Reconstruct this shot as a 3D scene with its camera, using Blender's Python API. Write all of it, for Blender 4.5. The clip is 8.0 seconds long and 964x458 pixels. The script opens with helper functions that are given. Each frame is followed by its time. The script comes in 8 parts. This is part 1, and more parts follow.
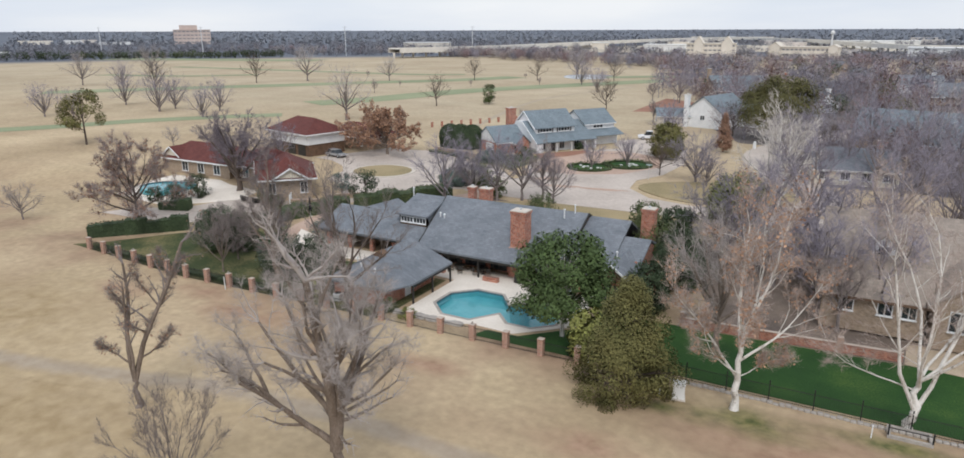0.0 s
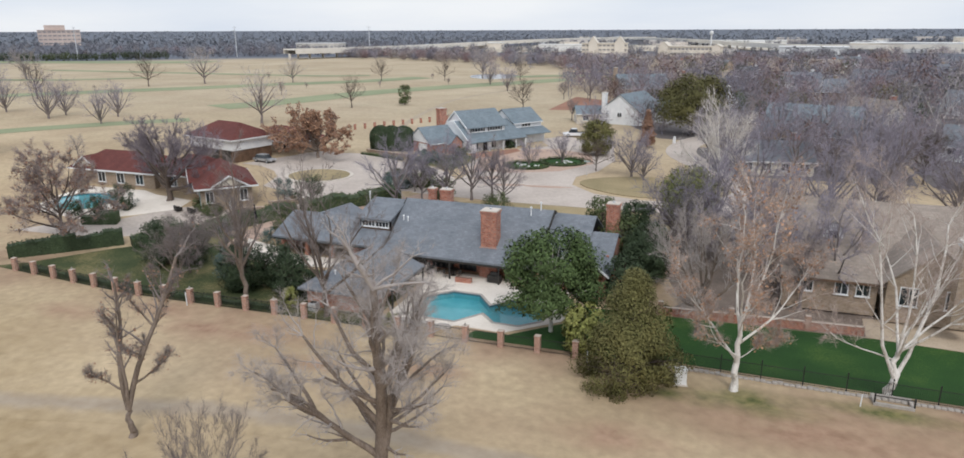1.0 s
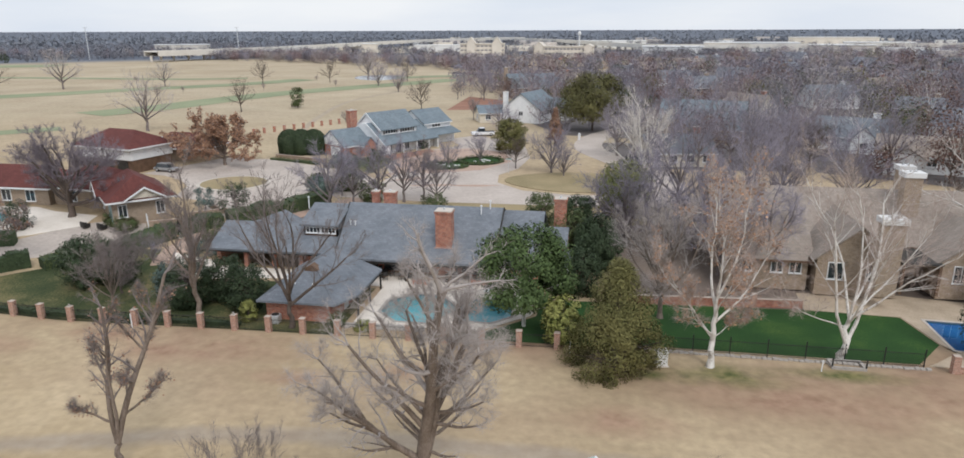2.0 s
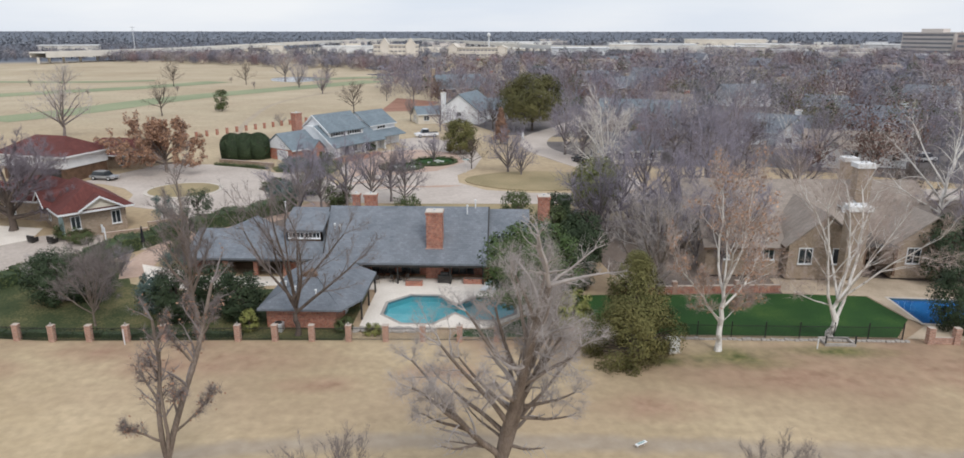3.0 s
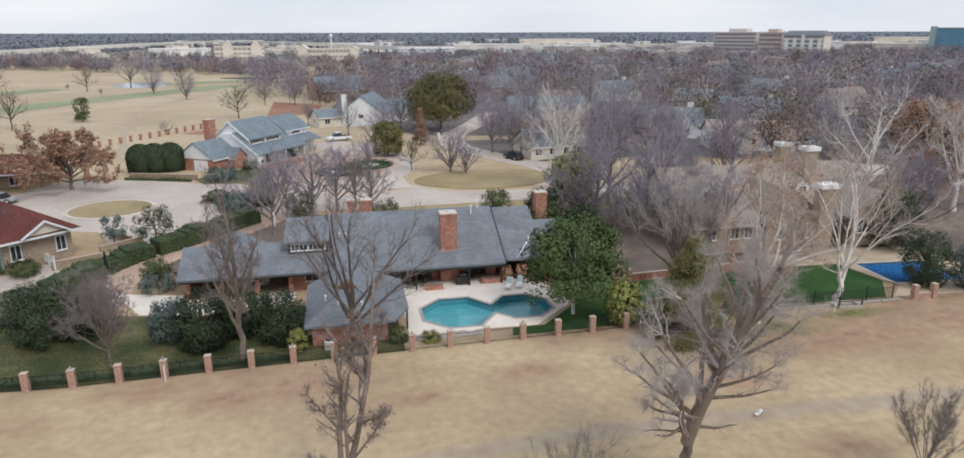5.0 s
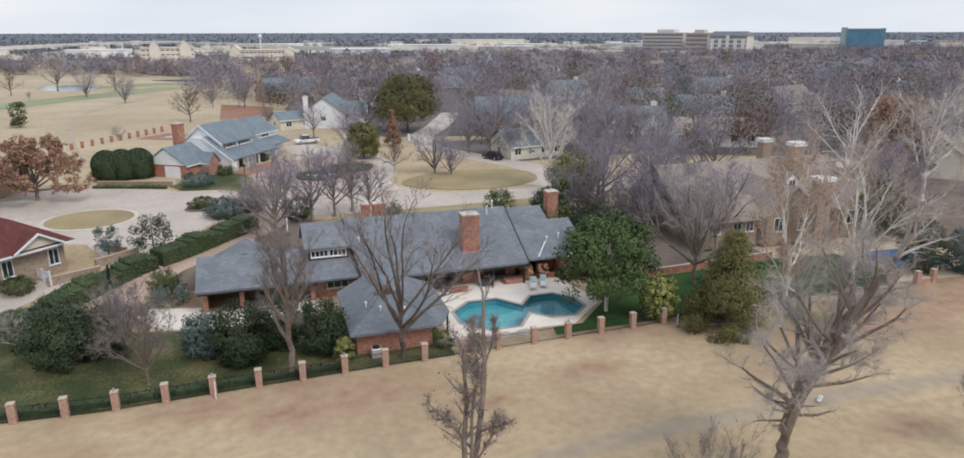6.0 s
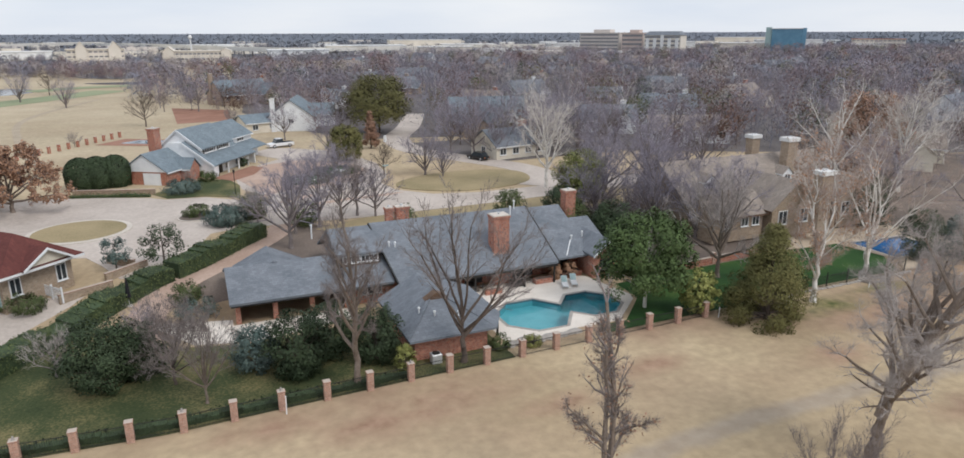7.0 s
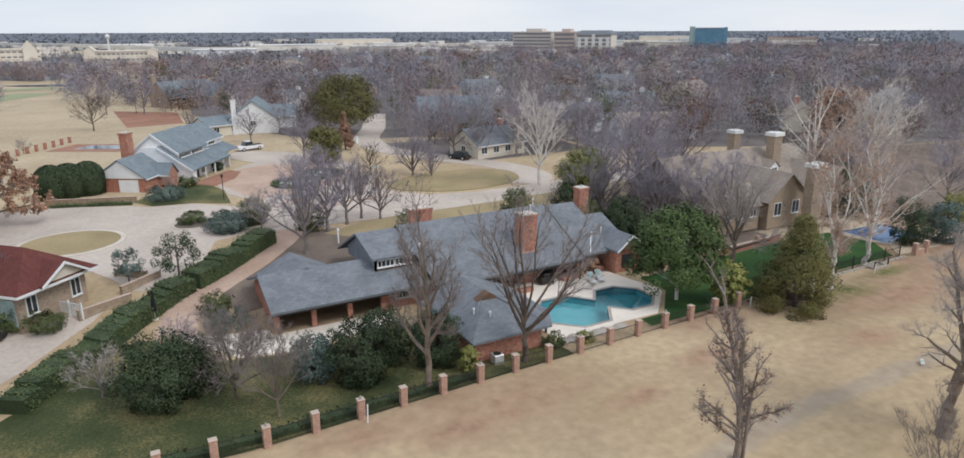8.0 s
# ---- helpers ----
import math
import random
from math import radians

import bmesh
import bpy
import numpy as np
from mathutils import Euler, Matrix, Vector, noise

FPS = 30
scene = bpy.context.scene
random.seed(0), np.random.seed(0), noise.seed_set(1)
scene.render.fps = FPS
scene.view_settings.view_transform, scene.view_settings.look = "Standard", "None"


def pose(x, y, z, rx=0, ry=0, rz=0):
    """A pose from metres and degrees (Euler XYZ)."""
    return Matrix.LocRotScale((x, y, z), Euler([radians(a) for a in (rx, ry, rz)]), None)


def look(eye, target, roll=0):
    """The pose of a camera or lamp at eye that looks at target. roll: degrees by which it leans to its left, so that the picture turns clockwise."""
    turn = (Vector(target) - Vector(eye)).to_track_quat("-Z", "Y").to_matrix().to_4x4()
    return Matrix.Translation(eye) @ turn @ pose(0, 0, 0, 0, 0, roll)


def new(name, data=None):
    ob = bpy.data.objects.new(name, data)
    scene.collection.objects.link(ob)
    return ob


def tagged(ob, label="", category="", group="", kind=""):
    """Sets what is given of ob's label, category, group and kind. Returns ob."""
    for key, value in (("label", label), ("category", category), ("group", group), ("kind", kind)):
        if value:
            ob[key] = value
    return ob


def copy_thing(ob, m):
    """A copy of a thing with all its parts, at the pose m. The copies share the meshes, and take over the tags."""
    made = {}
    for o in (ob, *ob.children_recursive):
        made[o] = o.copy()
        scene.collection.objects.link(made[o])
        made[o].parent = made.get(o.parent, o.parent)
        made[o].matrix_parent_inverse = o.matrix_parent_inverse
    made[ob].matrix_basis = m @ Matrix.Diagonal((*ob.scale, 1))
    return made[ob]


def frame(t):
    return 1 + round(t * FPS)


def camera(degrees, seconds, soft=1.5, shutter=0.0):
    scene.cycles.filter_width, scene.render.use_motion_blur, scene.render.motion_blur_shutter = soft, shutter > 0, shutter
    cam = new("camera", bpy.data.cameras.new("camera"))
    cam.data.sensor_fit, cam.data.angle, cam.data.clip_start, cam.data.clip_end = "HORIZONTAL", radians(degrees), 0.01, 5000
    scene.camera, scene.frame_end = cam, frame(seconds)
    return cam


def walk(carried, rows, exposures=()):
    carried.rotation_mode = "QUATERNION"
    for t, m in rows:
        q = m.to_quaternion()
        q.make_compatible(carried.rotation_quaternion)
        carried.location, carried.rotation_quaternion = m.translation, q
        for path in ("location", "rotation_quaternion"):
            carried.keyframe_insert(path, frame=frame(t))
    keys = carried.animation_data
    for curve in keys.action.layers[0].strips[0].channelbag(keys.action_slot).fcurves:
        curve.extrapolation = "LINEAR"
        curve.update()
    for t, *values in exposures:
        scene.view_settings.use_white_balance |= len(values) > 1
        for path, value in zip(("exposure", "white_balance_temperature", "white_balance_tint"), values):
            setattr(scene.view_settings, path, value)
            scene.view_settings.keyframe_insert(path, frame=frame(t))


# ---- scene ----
cam = camera(69.9, 8.0, soft=1.6)
PATH = [
    (0, (3.335, 2.576, 25.725), (2.404, 4.258, 25.171), -0.2),
    (0.5, (-0.124, 0.937, 25.74), (-0.925, 2.683, 25.184), -0.1),
    (1, (-3.736, -0.582, 25.75), (-4.399, 1.222, 25.196), -0.2),
    (1.5, (-7.529, -1.929, 25.755), (-8.035, -0.075, 25.202), -0.2),
    (2, (-11.586, -3.049, 25.744), (-11.908, -1.155, 25.191), -0.2),
    (3.5, (-24.688, -4.861, 25.738), (-24.638, -2.939, 25.188), 0.1),
    (4, (-29.221, -4.588, 25.666), (-29.047, -2.673, 25.117), -0.0),
    (4.5, (-33.85, -3.884, 25.559), (-33.563, -1.982, 25.01), -0.1),
    (6, (-47.633, -0.088, 25.45), (-47.048, 1.744, 24.903), -0.1),
    (6.5, (-52.142, 1.755, 25.416), (-51.472, 3.558, 24.868), -0.1),
    (7, (-56.696, 3.794, 25.433), (-55.937, 5.562, 24.886), -0.2),
    (7.5, (-61.289, 5.986, 25.483), (-60.437, 7.71, 24.935), -0.2),
    (8, (-65.849, 8.361, 25.505), (-64.909, 10.038, 24.955), -0.2),
]
walk(cam, [(t, look(eye, target, roll)) for t, eye, target, roll in PATH])

# ---- sky and light: a bright overcast winter day ----
world = bpy.data.worlds.new("overcast_sky")
scene.world = world
world.use_nodes = True
wn, wl = world.node_tree.nodes, world.node_tree.links
sky = wn.new("ShaderNodeTexSky")
sky.sky_type, sky.sun_disc = "NISHITA", False
sky.sun_elevation, sky.sun_rotation = radians(38), radians(150)
sky.dust_density, sky.air_density = 2.0, 1.0
coord, cloud, ramp = wn.new("ShaderNodeTexCoord"), wn.new("ShaderNodeTexNoise"), wn.new("ShaderNodeValToRGB")
stretch = wn.new("ShaderNodeMapping")
stretch.inputs["Scale"].default_value = (1.6, 1.6, 9.0)
cloud.inputs["Scale"].default_value, cloud.inputs["Detail"].default_value = 1.7, 5
ramp.color_ramp.elements[0].position, ramp.color_ramp.elements[0].color = 0.35, (6.4, 6.95, 7.85, 1)
ramp.color_ramp.elements[1].position, ramp.color_ramp.elements[1].color = 0.7, (7.75, 7.98, 8.35, 1)
veil = wn.new("ShaderNodeMix")
veil.data_type = "RGBA"
veil.inputs["Factor"].default_value = 0.9
wl.new(coord.outputs["Generated"], stretch.inputs["Vector"])
wl.new(stretch.outputs["Vector"], cloud.inputs["Vector"])
wl.new(cloud.outputs["Fac"], ramp.inputs["Fac"])
wl.new(sky.outputs["Color"], veil.inputs["A"])
wl.new(ramp.outputs["Color"], veil.inputs["B"])
wl.new(veil.outputs["Result"], wn["Background"].inputs["Color"])
wn["Background"].inputs["Strength"].default_value = 0.11
sun_data = bpy.data.lights.new("sun", "SUN")
sun_data.energy, sun_data.angle, sun_data.color = 1.35, radians(20), (1.0, 0.965, 0.92)
sun = new("sun", sun_data)
sun.matrix_basis = look((0, 0, 60), (-19, 33, 16))
scene.view_settings.exposure = 0.12

# ---- materials ----
def material(name, stops, scale=1.0, rough=0.9, bump=0.3, fine=9.0, metal=0.0, warp=(1, 1, 1), per=0.0, spec=0.3):
    """A two-scale noise material: stops are (position, colour) of a ramp over coarse and fine noise."""
    m = bpy.data.materials.new(name)
    m.use_nodes = True
    n, l = m.node_tree.nodes, m.node_tree.links
    bsdf = n["Principled BSDF"]
    bsdf.inputs["Roughness"].default_value, bsdf.inputs["Metallic"].default_value = rough, metal
    bsdf.inputs["Specular IOR Level"].default_value = spec
    tc, mp = n.new("ShaderNodeTexCoord"), n.new("ShaderNodeMapping")
    mp.inputs["Scale"].default_value = warp
    l.new(tc.outputs["Object"], mp.inputs["Vector"])
    big, small, mix = n.new("ShaderNodeTexNoise"), n.new("ShaderNodeTexNoise"), n.new("ShaderNodeMix")
    big.inputs["Scale"].default_value, big.inputs["Detail"].default_value = scale, 4
    small.inputs["Scale"].default_value, small.inputs["Detail"].default_value = scale * fine, 3
    mix.inputs["Factor"].default_value = 0.4
    for t in (big, small):
        l.new(mp.outputs["Vector"], t.inputs["Vector"])
    l.new(big.outputs["Fac"], mix.inputs["A"])
    l.new(small.outputs["Fac"], mix.inputs["B"])
    fac = mix.outputs["Result"]
    if per:
        info, add = n.new("ShaderNodeObjectInfo"), n.new("ShaderNodeMath")
        add.operation = "MULTIPLY_ADD"
        add.inputs[1].default_value, isle = per, n.new("ShaderNodeMath")
        isle.operation = "SUBTRACT"
        isle.inputs[1].default_value = per / 2
        l.new(info.outputs["Random"], add.inputs[0])
        l.new(fac, isle.inputs[0])
        l.new(isle.outputs[0], add.inputs[2])
        fac = add.outputs[0]
    cr = n.new("ShaderNodeValToRGB")
    while len(cr.color_ramp.elements) < len(stops):
        cr.color_ramp.elements.new(0.5)
    for e, (p, c) in zip(cr.color_ramp.elements, stops):
        e.position, e.color = p, (*c, 1)
    l.new(fac, cr.inputs["Fac"])
    l.new(cr.outputs["Color"], bsdf.inputs["Base Color"])
    if bump:
        b = n.new("ShaderNodeBump")
        b.inputs["Strength"].default_value, b.inputs["Distance"].default_value = bump, 0.05
        l.new(small.outputs["Fac"], b.inputs["Height"])
        l.new(b.outputs["Normal"], bsdf.inputs["Normal"])
    return m


def two(a, b, lo=0.35, hi=0.65):
    return [(lo, a), (hi, b)]


def tint_leaves(m, amount=0.5):
    """Varies the brightness of leaves and twigs from piece to piece."""
    n, l = m.node_tree.nodes, m.node_tree.links
    geo, hsv, rng = n.new("ShaderNodeNewGeometry"), n.new("ShaderNodeHueSaturation"), n.new("ShaderNodeMapRange")
    rng.inputs["To Min"].default_value, rng.inputs["To Max"].default_value = 1 - amount, 1 + amount
    l.new(geo.outputs["Random Per Island"], rng.inputs["Value"])
    l.new(rng.outputs["Result"], hsv.inputs["Value"])
    bsdf = n["Principled BSDF"]
    old = bsdf.inputs["Base Color"].links[0].from_socket
    l.new(old, hsv.inputs["Color"])
    l.new(hsv.outputs["Color"], bsdf.inputs["Base Color"])
    return m


def brick_material(name, a, b, mortar, along=(1, 0, 0)):
    """Running-bond brick, courses along z, on walls of any direction."""
    m = material(name, two(a, b, 0.4, 0.6), 2.6, 0.9, 0.0, 4)
    n, l = m.node_tree.nodes, m.node_tree.links
    bsdf = n["Principled BSDF"]
    old = bsdf.inputs["Base Color"].links[0].from_socket
    tc, sep, add, com = n.new("ShaderNodeTexCoord"), n.new("ShaderNodeSeparateXYZ"), n.new("ShaderNodeMath"), n.new("ShaderNodeCombineXYZ")
    l.new(tc.outputs["Object"], sep.inputs[0])
    l.new(sep.outputs["X"], add.inputs[0])
    l.new(sep.outputs["Y"], add.inputs[1])
    l.new(add.outputs[0], com.inputs["X"])
    l.new(sep.outputs["Z"], com.inputs["Y"])
    br = n.new("ShaderNodeTexBrick")
    br.inputs["Scale"].default_value = 1.0
    br.inputs["Brick Width"].default_value, br.inputs["Row Height"].default_value = 0.215, 0.075
    br.inputs["Mortar Size"].default_value, br.inputs["Bias"].default_value = 0.008, -0.2
    br.inputs["Mortar"].default_value = (*mortar, 1)
    dark = n.new("ShaderNodeHueSaturation")
    dark.inputs["Value"].default_value = 0.55
    l.new(old, dark.inputs["Color"])
    l.new(com.outputs[0], br.inputs["Vector"])
    l.new(old, br.inputs["Color1"])
    l.new(dark.outputs["Color"], br.inputs["Color2"])
    l.new(br.outputs["Color"], bsdf.inputs["Base Color"])
    b = n.new("ShaderNodeBump")
    b.inputs["Strength"].default_value, b.inputs["Distance"].default_value, b.invert = 0.6, 0.02, True
    l.new(br.outputs["Fac"], b.inputs["Height"])
    l.new(b.outputs["Normal"], bsdf.inputs["Normal"])
    return m


def shingle_material(name, a, b, course=0.28):
    """Asphalt or wood shingles: tabs in courses, with streaky weathering."""
    m = material(name, two(a, b, 0.3, 0.7), 0.5, 0.85, 0.0, 12)
    n, l = m.node_tree.nodes, m.node_tree.links
    bsdf = n["Principled BSDF"]
    old = bsdf.inputs["Base Color"].links[0].from_socket
    tc, br, hsv, mr = n.new("ShaderNodeTexCoord"), n.new("ShaderNodeTexBrick"), n.new("ShaderNodeHueSaturation"), n.new("ShaderNodeMix")
    br.inputs["Scale"].default_value = 1.0
    br.inputs["Brick Width"].default_value, br.inputs["Row Height"].default_value = course * 1.6, course
    br.inputs["Mortar Size"].default_value, br.inputs["Bias"].default_value = 0.012, 0.1
    br.inputs["Color1"].default_value, br.inputs["Color2"].default_value = (1.1, 1.1, 1.1, 1), (0.88, 0.88, 0.89, 1)
    br.inputs["Mortar"].default_value = (0.75, 0.75, 0.75, 1)
    l.new(tc.outputs["Object"], br.inputs["Vector"])
    mr.data_type, mr.blend_type = "RGBA", "MULTIPLY"
    mr.inputs["Factor"].default_value = 1.0
    l.new(old, mr.inputs["A"])
    l.new(br.outputs["Color"], mr.inputs["B"])
    l.new(mr.outputs["Result"], bsdf.inputs["Base Color"])
    b = n.new("ShaderNodeBump")
    b.inputs["Strength"].default_value, b.inputs["Distance"].default_value, b.invert = 0.5, 0.02, True
    l.new(br.outputs["Fac"], b.inputs["Height"])
    l.new(b.outputs["Normal"], bsdf.inputs["Normal"])
    return m


M = {}
M["brick"] = brick_material("red_brick", (0.34, 0.1, 0.062), (0.64, 0.27, 0.175), (0.46, 0.38, 0.33))
M["brick_pink"] = brick_material("pink_brick", (0.42, 0.22, 0.16), (0.55, 0.33, 0.25), (0.5, 0.42, 0.36))
M["brick_tan"] = brick_material("tan_brick", (0.34, 0.25, 0.175), (0.46, 0.355, 0.26), (0.46, 0.4, 0.34))
M["roof_grey"] = shingle_material("grey_shingles", (0.14, 0.16, 0.185), (0.235, 0.255, 0.285))
M["roof_blue"] = shingle_material("blue_grey_shingles", (0.15, 0.192, 0.222), (0.23, 0.278, 0.312))
M["roof_red"] = shingle_material("red_tile_roof", (0.105, 0.034, 0.03), (0.16, 0.052, 0.045))
M["roof_brown"] = shingle_material("weathered_brown_shingles", (0.25, 0.21, 0.18), (0.37, 0.32, 0.28))
M["white"] = material("white_painted_boards", two((0.68, 0.7, 0.72), (0.82, 0.83, 0.84)), 0.8, 0.6, 0.15)
M["cream"] = material("cream_paint", two((0.6, 0.55, 0.46), (0.72, 0.67, 0.58)), 0.6, 0.7, 0.15)
M["tan_wall"] = material("tan_stucco", two((0.45, 0.34, 0.22), (0.58, 0.46, 0.32)), 0.5, 0.9, 0.2)
M["brown"] = material("brown_stained_wood", two((0.1, 0.06, 0.04), (0.19, 0.12, 0.08)), 1.2, 0.7, 0.2)
M["dark"] = material("dark_bronze_trim", two((0.02, 0.02, 0.02), (0.05, 0.045, 0.04)), 1.5, 0.5, 0.1)
M["iron"] = material("black_iron", two((0.012, 0.012, 0.012), (0.035, 0.035, 0.035)), 3, 0.5, 0.1)
M["metal"] = material("galvanised_metal", two((0.55, 0.56, 0.58), (0.75, 0.76, 0.78)), 3, 0.4, 0.1, metal=0.5)
M["glass"] = material("window_glass", two((0.02, 0.025, 0.03), (0.05, 0.06, 0.07)), 0.7, 0.06, 0.0, spec=0.6)
M["concrete"] = material("pale_concrete", two((0.48, 0.43, 0.38), (0.66, 0.61, 0.55)), 0.25, 0.85, 0.2, 14)
M["deck"] = material("pool_deck_concrete", two((0.66, 0.6, 0.53), (0.82, 0.76, 0.69)), 0.35, 0.8, 0.15, 14)
M["street"] = material("weathered_concrete_street", two((0.4, 0.345, 0.305), (0.57, 0.505, 0.455)), 0.12, 0.9, 0.2, 20)
M["stone"] = material("grey_flagstone", two((0.3, 0.28, 0.26), (0.46, 0.42, 0.38)), 0.9, 0.85, 0.3)
M["plaster"] = material("pool_plaster", two((0.1, 0.36, 0.42), (0.16, 0.45, 0.5)), 0.8, 0.7, 0.05)
M["plaster_blue"] = material("blue_pool_cover", two((0.03, 0.13, 0.36), (0.05, 0.2, 0.46)), 0.8, 0.6, 0.05)
M["tile"] = material("pool_waterline_tile", two((0.05, 0.12, 0.16), (0.12, 0.2, 0.24)), 6, 0.3, 0.0)
M["bark"] = material("grey_brown_bark", two((0.13, 0.1, 0.08), (0.27, 0.22, 0.185)), 1.6, 0.95, 0.5, 8, warp=(1, 1, 0.3))
M["bark_dark"] = material("dark_bark", two((0.075, 0.06, 0.052), (0.16, 0.125, 0.105)), 1.6, 0.95, 0.5, 8, warp=(1, 1, 0.3))
M["bark_white"] = material("white_sycamore_bark", [(0.36, (0.28, 0.24, 0.2)), (0.45, (0.62, 0.59, 0.55)), (0.7, (0.8, 0.78, 0.75))], 2.4, 0.85, 0.2, 5, warp=(1, 1, 0.5))
M["twig_grey"] = material("grey_twigs", two((0.295, 0.262, 0.25), (0.44, 0.4, 0.382)), 0.5, 0.95, 0.0, per=0.3)
# Purple-grey is the twigs' own; the added blue puts haze into the colour.
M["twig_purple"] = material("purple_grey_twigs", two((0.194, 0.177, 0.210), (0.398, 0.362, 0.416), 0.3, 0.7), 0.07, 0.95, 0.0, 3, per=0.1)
# Far twigs: distance haze is painted in as blue-grey, palest farthest off.
M["twig_far"] = material("hazed_grey_twigs", two((0.2, 0.216, 0.25), (0.26, 0.276, 0.31)), 0.004, 0.95, 0.0, 14)
M["twig_plain"] = material("hazed_slate_twigs", two((0.15, 0.152, 0.178), (0.245, 0.245, 0.272)), 0.01, 0.95, 0.0, 14)
M["twig_brown"] = material("brown_twigs", two((0.194, 0.158, 0.154), (0.349, 0.295, 0.286)), 0.09, 0.95, 0.0, 3, per=0.1)
M["twig_dark"] = material("dark_purple_twigs", two((0.165, 0.143, 0.161), (0.291, 0.256, 0.286)), 0.3, 0.95, 0.0)
M["twig_tan"] = material("tan_twigs", two((0.36, 0.29, 0.255), (0.5, 0.42, 0.38)), 0.5, 0.95, 0.0)
M["twig_mid"] = material("grey_brown_twigs", two((0.16, 0.135, 0.13), (0.27, 0.235, 0.225)), 0.5, 0.95, 0.0)
M["twig_red"] = material("red_brown_twigs", two((0.204, 0.138, 0.145), (0.349, 0.251, 0.260)), 0.09, 0.95, 0.0, 3, per=0.1)
M["twig_white"] = material("pale_twigs", two((0.5, 0.455, 0.42), (0.7, 0.66, 0.62)), 0.5, 0.95, 0.0)
M["leaf_rust"] = tint_leaves(material("rust_oak_leaves", two((0.235, 0.13, 0.088), (0.39, 0.24, 0.165)), 0.4, 0.8, 0.0), 0.28)
M["leaf_russet"] = tint_leaves(material("russet_oak_leaves", two((0.29, 0.165, 0.105), (0.46, 0.285, 0.19)), 0.4, 0.8, 0.0), 0.28)
M["leaf_oak"] = tint_leaves(material("dull_red_oak_leaves", two((0.115, 0.068, 0.058), (0.19, 0.112, 0.092)), 0.05, 0.85, 0.0), 0.14)
M["leaf_deep"] = tint_leaves(material("deep_green_needles", two((0.04, 0.06, 0.034), (0.1, 0.12, 0.06)), 0.05, 0.85, 0.0), 0.14)
M["leaf_olive"] = tint_leaves(material("olive_live_oak_leaves", two((0.085, 0.085, 0.035), (0.17, 0.155, 0.06)), 0.06, 0.85, 0.0), 0.14)
M["twig_slate"] = material("slate_blue_twigs", two((0.136, 0.140, 0.176), (0.281, 0.282, 0.339)), 0.07, 0.95, 0.0, 3)
M["leaf_tan"] = tint_leaves(material("dry_sycamore_leaves", two((0.34, 0.19, 0.12), (0.5, 0.31, 0.2)), 0.5, 0.8, 0.0), 0.35)
M["leaf_dark"] = tint_leaves(material("glossy_magnolia_leaves", two((0.05, 0.082, 0.027), (0.1, 0.15, 0.05)), 0.5, 0.75, 0.0), 0.28)
M["leaf_juniper"] = tint_leaves(material("olive_juniper_sprays", two((0.1, 0.102, 0.036), (0.2, 0.183, 0.07)), 0.45, 0.85, 0.0), 0.28)
M["leaf_shrub"] = tint_leaves(material("evergreen_shrub_leaves", two((0.026, 0.042, 0.02), (0.062, 0.092, 0.044)), 0.5, 0.7, 0.0), 0.28)
M["leaf_hedge"] = tint_leaves(material("hedge_leaves", two((0.06, 0.085, 0.03), (0.125, 0.15, 0.06)), 0.3, 0.7, 0.0), 0.28)
M["leaf_lime"] = tint_leaves(material("yellow_green_leaves", two((0.18, 0.2, 0.05), (0.32, 0.32, 0.11)), 0.6, 0.7, 0.0), 0.28)
M["leaf_pine"] = tint_leaves(material("pine_needles", two((0.12, 0.14, 0.04), (0.22, 0.23, 0.08)), 0.4, 0.8, 0.0), 0.45)
M["leaf_blue"] = tint_leaves(material("blue_juniper_leaves", two((0.07, 0.11, 0.1), (0.15, 0.2, 0.18)), 0.5, 0.8, 0.0), 0.28)
M["lawn"] = material("green_rye_lawn", [(0.36, (0.014, 0.05, 0.012)), (0.54, (0.027, 0.08, 0.017)), (0.7, (0.085, 0.14, 0.03))], 0.2, 0.9, 0.5, 40)
M["yard"] = material("shaded_winter_yard", [(0.32, (0.028, 0.045, 0.017)), (0.48, (0.06, 0.075, 0.03)), (0.64, (0.2, 0.17, 0.08))], 0.2, 0.95, 0.5, 30)
M["verge"] = material("dormant_front_lawn", [(0.3, (0.2, 0.17, 0.09)), (0.6, (0.37, 0.295, 0.175))], 0.15, 0.95, 0.4, 30)
M["soil"] = material("bare_soil_and_leaf_litter", [(0.3, (0.11, 0.09, 0.08)), (0.55, (0.19, 0.152, 0.128)), (0.8, (0.3, 0.24, 0.19))], 0.3, 0.95, 0.5, 20)
M["mulch"] = material("red_brown_leaf_mulch", two((0.12, 0.072, 0.052), (0.27, 0.175, 0.125)), 0.7, 0.95, 0.6, 9)
M["litter"] = material("grey_leaf_litter", two((0.095, 0.085, 0.085), (0.2, 0.178, 0.17)), 0.15, 0.95, 0.5, 25)
M["pink_paving"] = material("pink_washed_paving", two((0.4, 0.28, 0.22), (0.52, 0.39, 0.32)), 0.2, 0.9, 0.2, 16)
M["clay"] = material("red_clay_court", two((0.25, 0.125, 0.085), (0.35, 0.19, 0.135)), 0.2, 0.9, 0.2)
M["fairway"] = material("overseeded_green_fairway", two((0.215, 0.255, 0.15), (0.32, 0.34, 0.21)), 0.03, 0.95, 0.3, 60)
